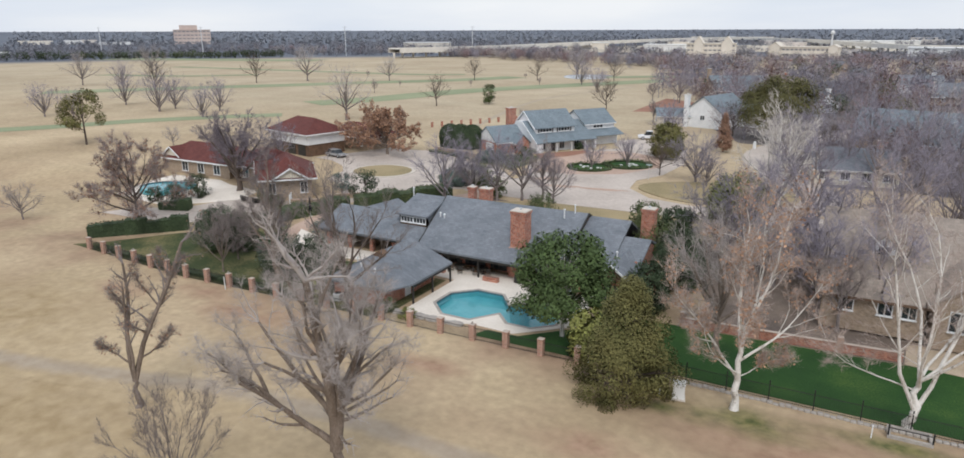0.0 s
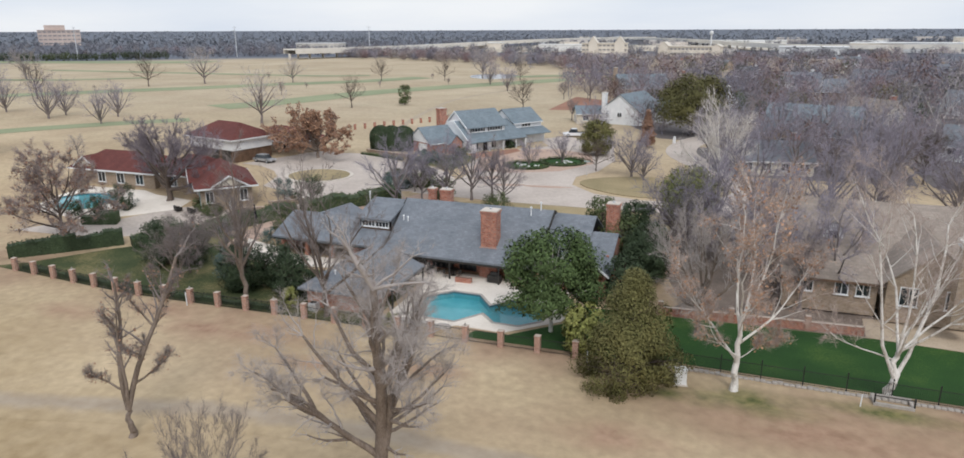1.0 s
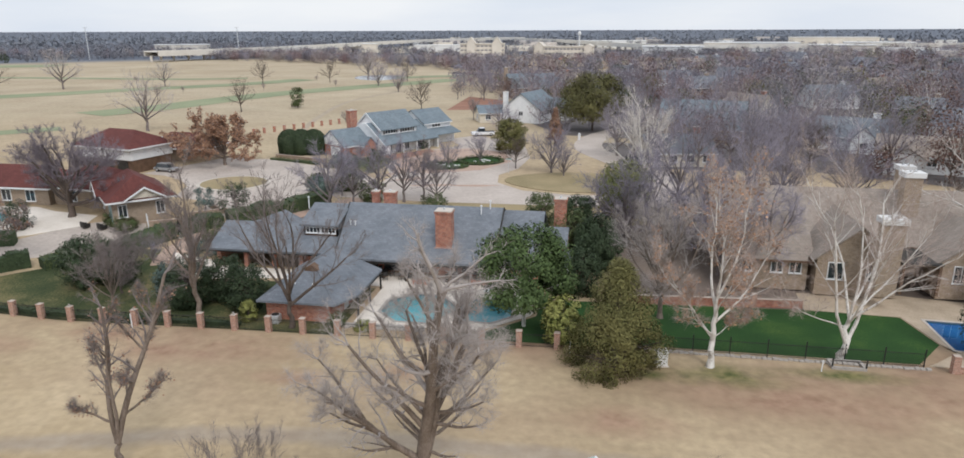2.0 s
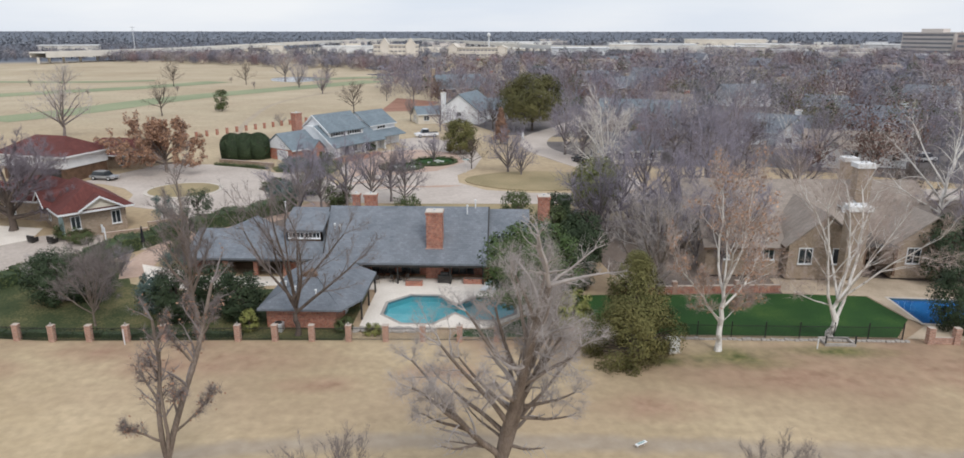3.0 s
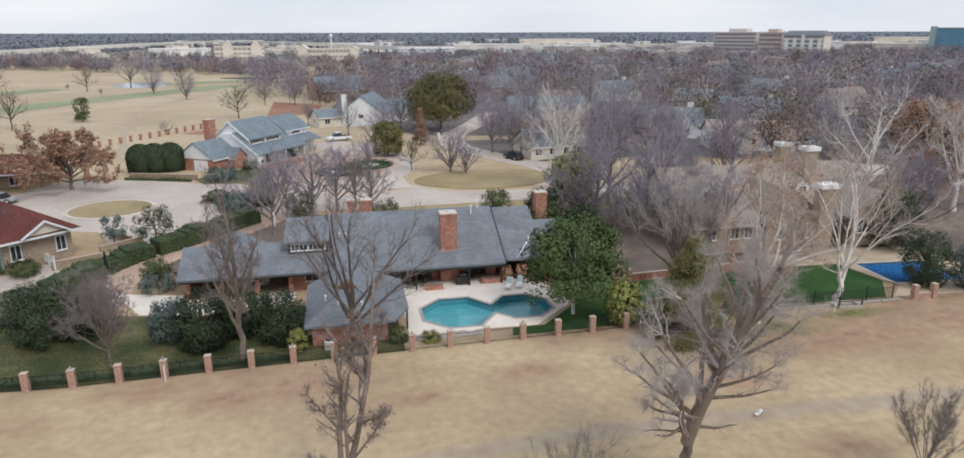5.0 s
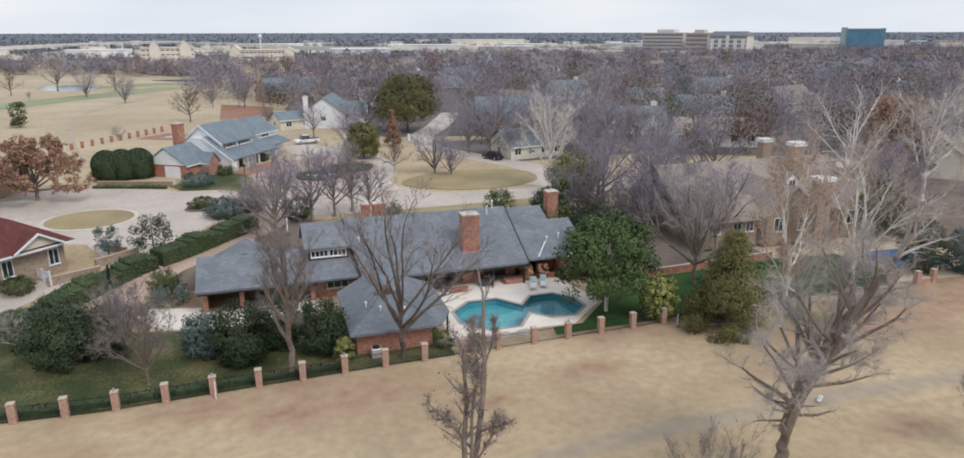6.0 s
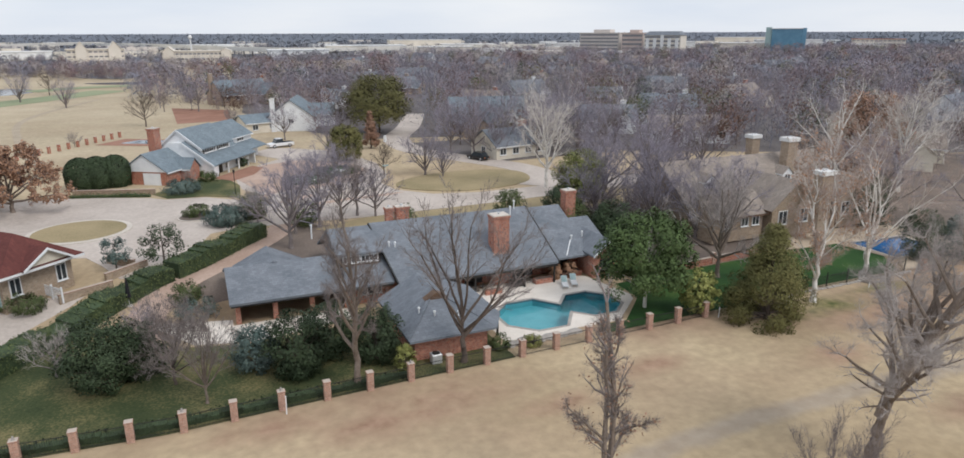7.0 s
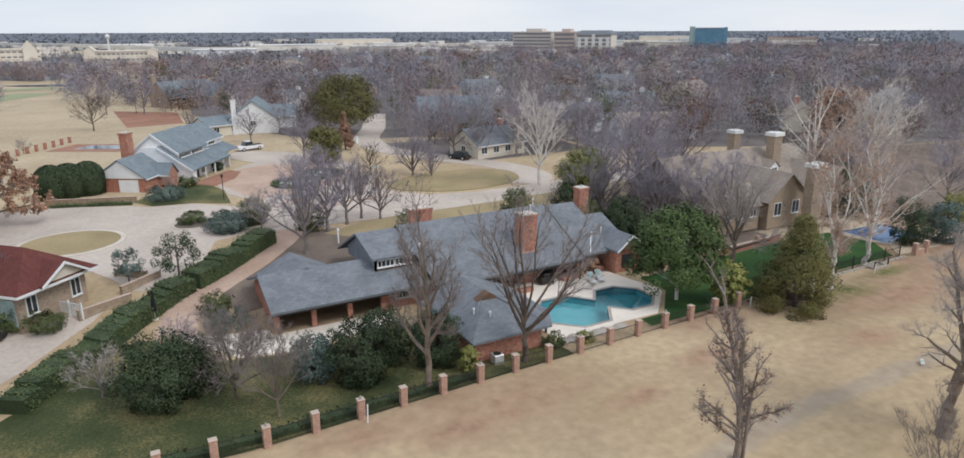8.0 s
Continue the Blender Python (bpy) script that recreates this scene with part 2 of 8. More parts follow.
M["tan_paving"] = material("tan_patio_stone", two((0.4, 0.32, 0.235), (0.56, 0.46, 0.35)), 0.5, 0.85, 0.3, 12)
M["path"] = material("worn_cart_path", two((0.34, 0.28, 0.21), (0.45, 0.375, 0.285)), 0.4, 0.95, 0.5, 20)
M["pond"] = material("pond_water", two((0.1, 0.13, 0.16), (0.14, 0.17, 0.2)), 0.02, 0.08, 0.0, spec=0.6)
M["car_white"] = material("white_car_paint", two((0.75, 0.76, 0.78), (0.8, 0.8, 0.82)), 0.5, 0.25, 0.0, spec=0.5)
M["car_dark"] = material("dark_car_paint", two((0.015, 0.016, 0.02), (0.03, 0.03, 0.035)), 0.5, 0.2, 0.0, spec=0.5)
M["car_silver"] = material("silver_car_paint", two((0.4, 0.42, 0.44), (0.46, 0.47, 0.49)), 0.5, 0.25, 0.0, metal=0.4)
M["rubber"] = material("black_rubber", two((0.012, 0.012, 0.012), (0.03, 0.03, 0.03)), 4, 0.8, 0.1)
M["gold"] = material("dry_yellow_grass", two((0.4, 0.3, 0.1), (0.55, 0.43, 0.18)), 1.0, 0.9, 0.1)
M["teal"] = material("teal_fabric", two((0.25, 0.36, 0.36), (0.4, 0.5, 0.5)), 2, 0.8, 0.1)
M["far_stone"] = material("pale_office_cladding", two((0.62, 0.57, 0.5), (0.75, 0.7, 0.63)), 0.02, 0.85, 0.0)
M["far_pink"] = material("pink_stone_cladding", two((0.5, 0.4, 0.36), (0.62, 0.52, 0.47)), 0.02, 0.85, 0.0)
M["far_white"] = material("white_shed_cladding", two((0.66, 0.66, 0.66), (0.8, 0.8, 0.79)), 0.01, 0.8, 0.0)
M["far_pane"] = material("tinted_office_glass", two((0.2, 0.2, 0.215), (0.27, 0.27, 0.285)), 0.05, 0.3, 0.0)
M["far_brown"] = material("brown_office_cladding", two((0.56, 0.51, 0.47), (0.66, 0.61, 0.57)), 0.02, 0.85, 0.0)
M["far_glass"] = material("blue_curtain_wall", two((0.08, 0.2, 0.3), (0.14, 0.3, 0.42)), 0.02, 0.15, 0.0, spec=0.6)
M["far_red"] = material("far_red_roof", two((0.36, 0.14, 0.08), (0.44, 0.2, 0.12)), 0.05, 0.9, 0.0)
M["far_concrete"] = material("pale_highway_concrete", two((0.6, 0.57, 0.52), (0.72, 0.69, 0.64)), 0.02, 0.85, 0.0)
M["far_field"] = material("pale_construction_ground", two((0.42, 0.37, 0.29), (0.55, 0.5, 0.42)), 0.01, 0.95, 0.0)

# water: clear, with a slight ripple
wm = bpy.data.materials.new("pool_water")
wm.use_nodes = True
wnn, wll = wm.node_tree.nodes, wm.node_tree.links
wb = wnn["Principled BSDF"]
wb.inputs["Base Color"].default_value = (0.5, 0.86, 0.92, 1)
wb.inputs["Roughness"].default_value, wb.inputs["IOR"].default_value, wb.inputs["Transmission Weight"].default_value = 0.04, 1.33, 1.0
wt, wbu = wnn.new("ShaderNodeTexNoise"), wnn.new("ShaderNodeBump")
wt.inputs["Scale"].default_value = 2.5
wbu.inputs["Strength"].default_value, wbu.inputs["Distance"].default_value = 0.12, 0.02
wll.new(wt.outputs["Fac"], wbu.inputs["Height"])
wll.new(wbu.outputs["Normal"], wb.inputs["Normal"])
M["water"] = wm


def ground_material(track=False):
    """Dormant golf-course grass: golden tan, with worn red-brown soil along the fence and faint mowing lanes."""
    m = bpy.data.materials.new("worn_track" if track else "dormant_grass")
    m.use_nodes = True
    n, l = m.node_tree.nodes, m.node_tree.links
    bsdf = n["Principled BSDF"]
    bsdf.inputs["Roughness"].default_value, bsdf.inputs["Specular IOR Level"].default_value = 0.95, 0.2
    tc = n.new("ShaderNodeTexCoord")

    def tex(scale, detail=4, warp=None, off=0.0):
        t, mp = n.new("ShaderNodeTexNoise"), n.new("ShaderNodeMapping")
        mp.inputs["Scale"].default_value = warp or (1, 1, 1)
        mp.inputs["Location"].default_value = (off, off, 0)
        l.new(tc.outputs["Object"], mp.inputs["Vector"])
        l.new(mp.outputs["Vector"], t.inputs["Vector"])
        t.inputs["Scale"].default_value, t.inputs["Detail"].default_value = scale, detail
        return t.outputs["Fac"]

    def ramp2(fac, lo, hi, a, b):
        c = n.new("ShaderNodeValToRGB")
        c.color_ramp.elements[0].position, c.color_ramp.elements[0].color = lo, (*a, 1)
        c.color_ramp.elements[1].position, c.color_ramp.elements[1].color = hi, (*b, 1)
        l.new(fac, c.inputs["Fac"])
        return c.outputs["Color"]

    def blend(fac, a, b, kind="MIX"):
        x = n.new("ShaderNodeMix")
        x.data_type, x.blend_type = "RGBA", kind
        if isinstance(fac, float):
            x.inputs["Factor"].default_value = fac
        else:
            l.new(fac, x.inputs["Factor"])
        l.new(a, x.inputs["A"])
        l.new(b, x.inputs["B"])
        return x.outputs["Result"]

    straw = ramp2(tex(0.05, 6), 0.28, 0.76, (0.37, 0.285, 0.182), (0.56, 0.45, 0.305))
    fine = ramp2(tex(1.3, 6), 0.3, 0.7, (0.86, 0.855, 0.85), (1.11, 1.105, 1.09))
    lane = ramp2(tex(0.07, 4, (1.0, 2.6, 1), 40), 0.3, 0.7, (0.96, 0.957, 0.95), (1.03, 1.027, 1.025))
    # Farther grass is mixed paler and greyer: distance haze put into its colour.
    rough = ramp2(tex(0.02, 5, None, 71), 0.3, 0.7, (0.39, 0.327, 0.232), (0.52, 0.455, 0.343))
    sepy, away = n.new("ShaderNodeSeparateXYZ"), n.new("ShaderNodeMapRange")
    l.new(tc.outputs["Object"], sepy.inputs[0])
    l.new(sepy.outputs["Y"], away.inputs["Value"])
    away.inputs["From Min"].default_value, away.inputs["From Max"].default_value, away.inputs["To Max"].default_value = 90, 190, 0.75
    col = blend(1.0, blend(1.0, blend(away.outputs["Result"], straw, rough), fine, "MULTIPLY"), lane, "MULTIPLY")
    worn = ramp2(tex(0.07, 5, None, 17), 0.4, 0.6, (0, 0, 0), (1, 1, 1))
    soil = ramp2(tex(0.6, 5), 0.3, 0.7, (0.2, 0.125, 0.088), (0.38, 0.255, 0.18))
    # worn ground lies in a belt on the course side of the fence
    sep, belt = n.new("ShaderNodeSeparateXYZ"), n.new("ShaderNodeMapRange")
    l.new(tc.outputs["Object"], sep.inputs[0])
    belt.inputs["From Min"].default_value, belt.inputs["From Max"].default_value = 34, 49
    belt.inputs["To Min"].default_value, belt.inputs["To Max"].default_value = 0.05, 0.75
    l.new(sep.outputs["Y"], belt.inputs["Value"])
    far = n.new("ShaderNodeMapRange")
    far.inputs["From Min"].default_value, far.inputs["From Max"].default_value = 52, 75
    far.inputs["To Min"].default_value, far.inputs["To Max"].default_value = 1.0, 0.2
    l.new(sep.outputs["Y"], far.inputs["Value"])
    k, k2 = n.new("ShaderNodeMath"), n.new("ShaderNodeMath")
    k.operation = k2.operation = "MULTIPLY"
    l.new(worn, k.inputs[0])
    l.new(belt.outputs["Result"], k.inputs[1])
    l.new(k.outputs[0], k2.inputs[0])
    l.new(far.outputs["Result"], k2.inputs[1])
    # past the course the plain is grey scrub, with distance haze put into its colour
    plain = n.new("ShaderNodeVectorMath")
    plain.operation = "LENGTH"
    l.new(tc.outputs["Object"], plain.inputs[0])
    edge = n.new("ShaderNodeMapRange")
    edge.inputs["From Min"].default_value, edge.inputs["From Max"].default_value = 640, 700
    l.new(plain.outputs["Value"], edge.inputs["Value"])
    # bare red soil worn into patches
    def patches(spots, seed, strength):
        """A ragged mask of ellipses (x, y, half-widths)."""
        total = None
        for cx, cy, rx, ry in spots:
            mp, ln, fall = n.new("ShaderNodeMapping"), n.new("ShaderNodeVectorMath"), n.new("ShaderNodeMapRange")
            mp.vector_type = "TEXTURE"
            mp.inputs["Location"].default_value, mp.inputs["Scale"].default_value = (cx, cy, 0), (rx, ry, 100)
            l.new(tc.outputs["Object"], mp.inputs["Vector"])
            ln.operation = "LENGTH"
            l.new(mp.outputs["Vector"], ln.inputs[0])
            fall.inputs["From Min"].default_value, fall.inputs["From Max"].default_value = 1.1, 0.1
            l.new(ln.outputs["Value"], fall.inputs["Value"])
            if total is None:
                total = fall.outputs["Result"]
            else:
                more = n.new("ShaderNodeMath")
                more.operation = "MAXIMUM"
                l.new(total, more.inputs[0])
                l.new(fall.outputs["Result"], more.inputs[1])
                total = more.outputs[0]
        both, out = n.new("ShaderNodeMath"), n.new("ShaderNodeMapRange")
        both.operation = "MULTIPLY"
        l.new(total, both.inputs[0])
        l.new(tex(0.35, 6, None, seed), both.inputs[1])
        out.inputs["From Min"].default_value, out.inputs["From Max"].default_value, out.inputs["To Max"].default_value = 0.1, 0.55, strength
        l.new(both.outputs[0], out.inputs["Value"])
        return out.outputs["Result"]

    red = patches(((-42, 46.6, 11, 3.8), (-53, 46.8, 8, 2.8), (4, 44.4, 14, 5), (18, 45.0, 13, 6.5), (-9, 39.6, 6, 3), (-62, 43.5, 6, 2.6), (-25, 44.2, 5, 2.2), (-34, 42, 5, 2), (30, 44, 11, 7.5), (-8, 30, 6, 2.4), (-46, 44.5, 9, 3)), 60, 0.8)
    green = patches(((-1.6, 47.6, 7.5, 2.8), (8, 49.0, 7, 1.6), (-7, 46.8, 3, 1.5)), 33, 0.95)
    ochre = patches(((-46, 23, 32, 16), (-66, 34, 20, 12), (-42, 22, 12, 7), (20, 26, 20, 8), (-20, 24, 14, 6)), 80, 0.9)
    clay = ramp2(tex(0.9, 5), 0.3, 0.7, (0.24, 0.14, 0.095), (0.42, 0.275, 0.195))
    hazed_scrub = ramp2(tex(0.012, 5), 0.3, 0.7, (0.105, 0.122, 0.155), (0.16, 0.178, 0.212))
    ground = blend(ochre, blend(k2.outputs[0], col, soil), ramp2(tex(0.7, 5), 0.3, 0.7, (0.27, 0.195, 0.105), (0.43, 0.33, 0.2)))
    ground = blend(green, blend(red, ground, clay), ramp2(tex(1.2, 5), 0.35, 0.65, (0.07, 0.09, 0.03), (0.22, 0.2, 0.085)))
    if track:
        # a worn track whose middle line is a curve y(x), fading out at its ragged edges
        ax, crv, off = n.new("ShaderNodeMapRange"), n.new("ShaderNodeFloatCurve"), n.new("ShaderNodeMath")
        ax.inputs["From Min"].default_value, ax.inputs["From Max"].default_value = -90, 40
        l.new(sep.outputs["X"], ax.inputs["Value"])
        pts = crv.mapping.curves[0].points
        for x, y in TRACK[1:-1]:
            pts.new((x + 90) / 130, (y - 20) / 20)
        pts[0].location = (0, (TRACK[0][1] - 20) / 20)
        pts[len(pts) - 1].location = (1, (TRACK[-1][1] - 20) / 20)
        crv.mapping.update()
        l.new(ax.outputs["Result"], crv.inputs["Value"])
        off.operation = "MULTIPLY_ADD"
        off.inputs[1].default_value, off.inputs[2].default_value = 20, 20
        l.new(crv.outputs["Value"], off.inputs[0])
        gap, dist, wob, fade = n.new("ShaderNodeMath"), n.new("ShaderNodeMath"), n.new("ShaderNodeMath"), n.new("ShaderNodeMapRange")
        gap.operation, dist.operation, wob.operation = "SUBTRACT", "ABSOLUTE", "MULTIPLY_ADD"
        l.new(sep.outputs["Y"], gap.inputs[0])
        l.new(off.outputs[0], gap.inputs[1])
        l.new(gap.outputs[0], dist.inputs[0])
        l.new(tex(0.5, 6, None, 9), wob.inputs[0])
        wob.inputs[1].default_value = 1.6
        l.new(dist.outputs[0], wob.inputs[2])
        fade.inputs["From Min"].default_value, fade.inputs["From Max"].default_value = 2.15, 1.2
        fade.inputs["To Max"].default_value = 0.75
        l.new(wob.outputs[0], fade.inputs["Value"])
        ground = blend(fade.outputs["Result"], ground, ramp2(tex(0.8, 6), 0.3, 0.7, (0.29, 0.235, 0.185), (0.4, 0.34, 0.275)))
    l.new(blend(edge.outputs["Result"], ground, hazed_scrub), bsdf.inputs["Base Color"])
    b = n.new("ShaderNodeBump")
    b.inputs["Strength"].default_value, b.inputs["Distance"].default_value = 0.5, 0.08
    l.new(tex(3.5, 5), b.inputs["Height"])
    l.new(b.outputs["Normal"], bsdf.inputs["Normal"])
    return m


TRACK = [(-90, 24), (-56, 28.7), (-44, 31.6), (-34, 34.0), (-24, 34.9), (-11, 34.8), (8, 34.0), (40, 33)]
M["grass"], M["track"] = ground_material(), ground_material(True)

# ---- building helpers ----
def thing(name, m, label, category, group="", kind=""):
    """The empty at a thing's base, at the pose m."""
    ob = new(name)
    ob.empty_display_size = 0.3
    ob.matrix_basis = m
    return tagged(ob, label, category, group, kind)


def mesh_of(name, bm, mat):
    me = bpy.data.meshes.new(name)
    bm.to_mesh(me)
    bm.free()
    for x in (mat if isinstance(mat, (list, tuple)) else [mat]):
        me.materials.append(x)
    return me


def part(name, bm, mat, parent, label="", at=None):
    """Links a bmesh (or a mesh) as one part of a thing; its shape is given in the thing's own axes."""
    me = bm if isinstance(bm, bpy.types.Mesh) else mesh_of(name, bm, mat)
    ob = new(name, me)
    ob.parent = parent
    if at is not None:
        ob.matrix_basis = at
    if label:
        ob["label"] = label
    return ob


def box(bm, x0, x1, y0, y1, z0, z1, m=None, bevel=0.0):
    vs = [bm.verts.new(Vector((x, y, z))) for z in (z0, z1) for x, y in ((x0, y0), (x1, y0), (x1, y1), (x0, y1))]
    fs = [bm.faces.new([vs[i] for i in f]) for f in ((3, 2, 1, 0), (4, 5, 6, 7), (0, 1, 5, 4), (1, 2, 6, 5), (2, 3, 7, 6), (3, 0, 4, 7))]
    if bevel:
        es = list({e for f in fs for e in f.edges})
        r = bmesh.ops.bevel(bm, geom=es, offset=bevel, segments=1, affect="EDGES")
        vs = [v for v in {v for f in r["faces"] for v in f.verts} | {v for v in vs if v.is_valid}]
    if m is not None:
        for v in vs:
            if v.is_valid:
                v.co = m @ v.co
    return bm


def boxed(*a, **k):
    return box(bmesh.new(), *a, **k)


def slab(bm, pts, thick):
    """A flat polygon, given from above anticlockwise, with thickness downwards."""
    top = [bm.verts.new(Vector(p)) for p in pts]
    bot = [bm.verts.new(Vector(p) - Vector((0, 0, thick))) for p in pts]
    bm.faces.new(top)
    bm.faces.new(bot[::-1])
    for i in range(len(pts)):
        j = (i + 1) % len(pts)
        bm.faces.new((top[i], bot[i], bot[j], top[j]))
    return bm


def prism(bm, pts, z0, z1):
    """An upright prism over a plan outline, anticlockwise."""
    return slab(bm, [(x, y, z1) for x, y in pts], z1 - z0)


def cyl(bm, x, y, z0, z1, r0, r1=None, n=10, m=None):
    r1 = r0 if r1 is None else r1
    a = [2 * math.pi * i / n for i in range(n)]
    lo = [bm.verts.new(Vector((x + r0 * math.cos(t), y + r0 * math.sin(t), z0))) for t in a]
    hi = [bm.verts.new(Vector((x + r1 * math.cos(t), y + r1 * math.sin(t), z1))) for t in a]
    bm.faces.new(lo[::-1])
    bm.faces.new(hi)
    for i in range(n):
        bm.faces.new((lo[i], lo[(i + 1) % n], hi[(i + 1) % n], hi[i]))
    if m is not None:
        for v in lo + hi:
            v.co = m @ v.co
    return bm


def rod(bm, p, q, r, n=6):
    d = Vector(q) - Vector(p)
    m = Matrix.Translation(p) @ d.to_track_quat("Z", "Y").to_matrix().to_4x4()
    return cyl(bm, 0, 0, 0, d.length, r, r, n, m)


# ---- ground heights: level course, a slight dip behind the fence, then a gentle rise to the north ----
RISE = [(50.5, 0.0), (53.0, -0.25), (69.0, -0.25), (76.0, 1.1), (84.0, 1.6), (95.0, 1.8), (126.0, 2.0)]


def gh(y):
    return float(np.interp(y, [a for a, _ in RISE], [b for _, b in RISE]))


def drape(name, loops, mat, lift, label, category, skirt=0.0):
    """A piece of ground surface: the first loop is its outline, the rest are holes; it follows the ground."""
    bm = bmesh.new()
    edges = []
    for loop in loops:
        vs = [bm.verts.new((x, y, 0)) for x, y in loop]
        edges += [bm.edges.new((vs[i], vs[(i + 1) % len(vs)])) for i in range(len(vs))]
    bmesh.ops.triangle_fill(bm, use_beauty=True, use_dissolve=False, edges=edges)
    for y, _ in RISE:
        bmesh.ops.bisect_plane(bm, geom=bm.verts[:] + bm.edges[:] + bm.faces[:], plane_co=(0, y, 0), plane_no=(0, 1, 0))
    for v in bm.verts:
        v.co.z = gh(v.co.y) + lift
    bm.normal_update()
    for f in bm.faces:
        if f.normal.z < 0:
            f.normal_flip()
    if skirt:
        rim = [e for e in bm.edges if e.is_boundary]
        r = bmesh.ops.extrude_edge_only(bm, edges=rim)
        for v in [g for g in r["geom"] if isinstance(g, bmesh.types.BMVert)]:
            v.co.z -= skirt
        bmesh.ops.recalc_face_normals(bm, faces=bm.faces[:])
    ob = new(name, mesh_of(name, bm, mat))
    return tagged(ob, label, category, kind="structure")


def oval(cx, cy, rx, ry, n=24, turn=0.0, wob=0.0, seed=1):
    rng = random.Random(seed)
    ph = [rng.uniform(0, 6.28) for _ in range(3)]
    out = []
    for i in range(n):
        t = 2 * math.pi * i / n
        k = 1 + wob * (math.sin(2 * t + ph[0]) + math.sin(3 * t + ph[1]) + 0.5 * math.sin(5 * t + ph[2]))
        x, y = rx * k * math.cos(t), ry * k * math.sin(t)
        out.append((cx + x * math.cos(turn) - y * math.sin(turn), cy + x * math.sin(turn) + y * math.cos(turn)))
    return out


def ribbon(pts, width):
    """The outline of a strip of that width along a line of points."""
    left, right = [], []
    for i, (x, y) in enumerate(pts):
        a, b = Vector(pts[max(i - 1, 0)]), Vector(pts[min(i + 1, len(pts) - 1)])
        d = (b - a).normalized()
        left.append((x - d.y * width / 2, y + d.x * width / 2))
        right.append((x + d.y * width / 2, y - d.x * width / 2))
    return right + left[::-1]


def smooth(pts, n=6):
    """A smooth line through the points."""
    out, p = [], [Vector(pts[0])] + [Vector(q) for q in pts] + [Vector(pts[-1])]
    for i in range(1, len(p) - 2):
        for k in range(n):
            t = k / n
            out.append(tuple(0.5 * (2 * p[i] + (p[i + 1] - p[i - 1]) * t + (2 * p[i - 1] - 5 * p[i] + 4 * p[i + 1] - p[i + 2]) * t * t
                                    + (3 * p[i] - p[i - 1] - 3 * p[i + 1] + p[i + 2]) * t ** 3)))
    out.append(tuple(p[-1]))
    return out

def far_z(x, y):
    """The height of the plain, raised far off so that its edge meets the camera's horizon line."""
    return float(np.interp(math.hypot(x + 30, y), [2200, 4850], [0, 23]))


# ---- ground, water and paving ----
def octagon(cx, cy, r, which):
    return [(cx + r * math.cos(radians(22.5 + 45 * k)), cy + r * math.sin(radians(22.5 + 45 * k))) for k in which]


def grown(loop, d):
    """The outline moved outwards by about d."""
    out, n = [], len(loop)
    for i in range(n):
        a, b, c = (Vector(loop[j % n]) for j in (i - 1, i, i + 1))
        e, f = (b - a).normalized(), (c - b).normalized()
        q = Vector((e.y + f.y, -e.x - f.x))
        q *= 2 * d / max(q.length_squared, 0.6)
        out.append((b.x + q.x, b.y + q.y))
    return out


POOL = ([(-24.75, 58.65)] + octagon(-28.1, 57.6, 3.75, range(1, 7)) + [(-24.75, 56.85)]
        + octagon(-21.9, 57.9, 3.05, (5, 6, 7, 0, 1, 2)))
POOL_LEFT = oval(-96.2, 75.2, 5.0, 3.6, 16, 0.2)
POOL_RIGHT = [(18.7, 55.6), (27.0, 55.0), (27.4, 61.4), (18.9, 62.0)]

bm = bmesh.new()
inner = [(-140, 45), (60, 45), (60, 100), (-140, 100)]
edges = []
for loop in (inner, grown(POOL, 0.02), grown(POOL_LEFT, 0.02), grown(POOL_RIGHT, 0.02)):
    vs = [bm.verts.new((x, y, 0)) for x, y in loop]
    edges += [bm.edges.new((vs[i], vs[(i + 1) % len(vs)])) for i in range(len(vs))]
bmesh.ops.triangle_fill(bm, use_beauty=True, use_dissolve=False, edges=edges)
E0, E1 = -4900, 4900
for x0, x1, y0, y1 in ((E0, E1, E0, 45), (E0, -140, 45, 100), (60, E1, 45, 100), (E0, E1, 100, E1)):
    bm.faces.new([bm.verts.new(p) for p in ((x0, y0, 0), (x1, y0, 0), (x1, y1, 0), (x0, y1, 0))])
for y, _ in RISE:
    bmesh.ops.bisect_plane(bm, geom=bm.verts[:] + bm.edges[:] + bm.faces[:], plane_co=(0, y, 0), plane_no=(0, 1, 0))
for v in bm.verts:
    v.co.z = gh(v.co.y)
bm.normal_update()
for f in bm.faces:
    if f.normal.z < 0:
        f.normal_flip()
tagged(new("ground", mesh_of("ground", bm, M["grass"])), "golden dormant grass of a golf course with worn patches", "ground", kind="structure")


# Far ring, lifted to fit the camera's horizon; haze is in its colour.
bm = bmesh.new()
rings = [[bm.verts.new((-30 + r * math.sin(radians(a)), r * math.cos(radians(a)), 0)) for a in range(-80, 81, 4)] for r in (2195, 2800, 3500, 4200, 4850)]
for ring in rings:
    for v in ring:
        v.co.z = far_z(v.co.x, v.co.y) + 1.95
for ra, rb in zip(rings, rings[1:]):
    for k in range(len(ra) - 1):
        bm.faces.new((ra[k], ra[k + 1], rb[k + 1], rb[k]))
bmesh.ops.recalc_face_normals(bm, faces=bm.faces[:])
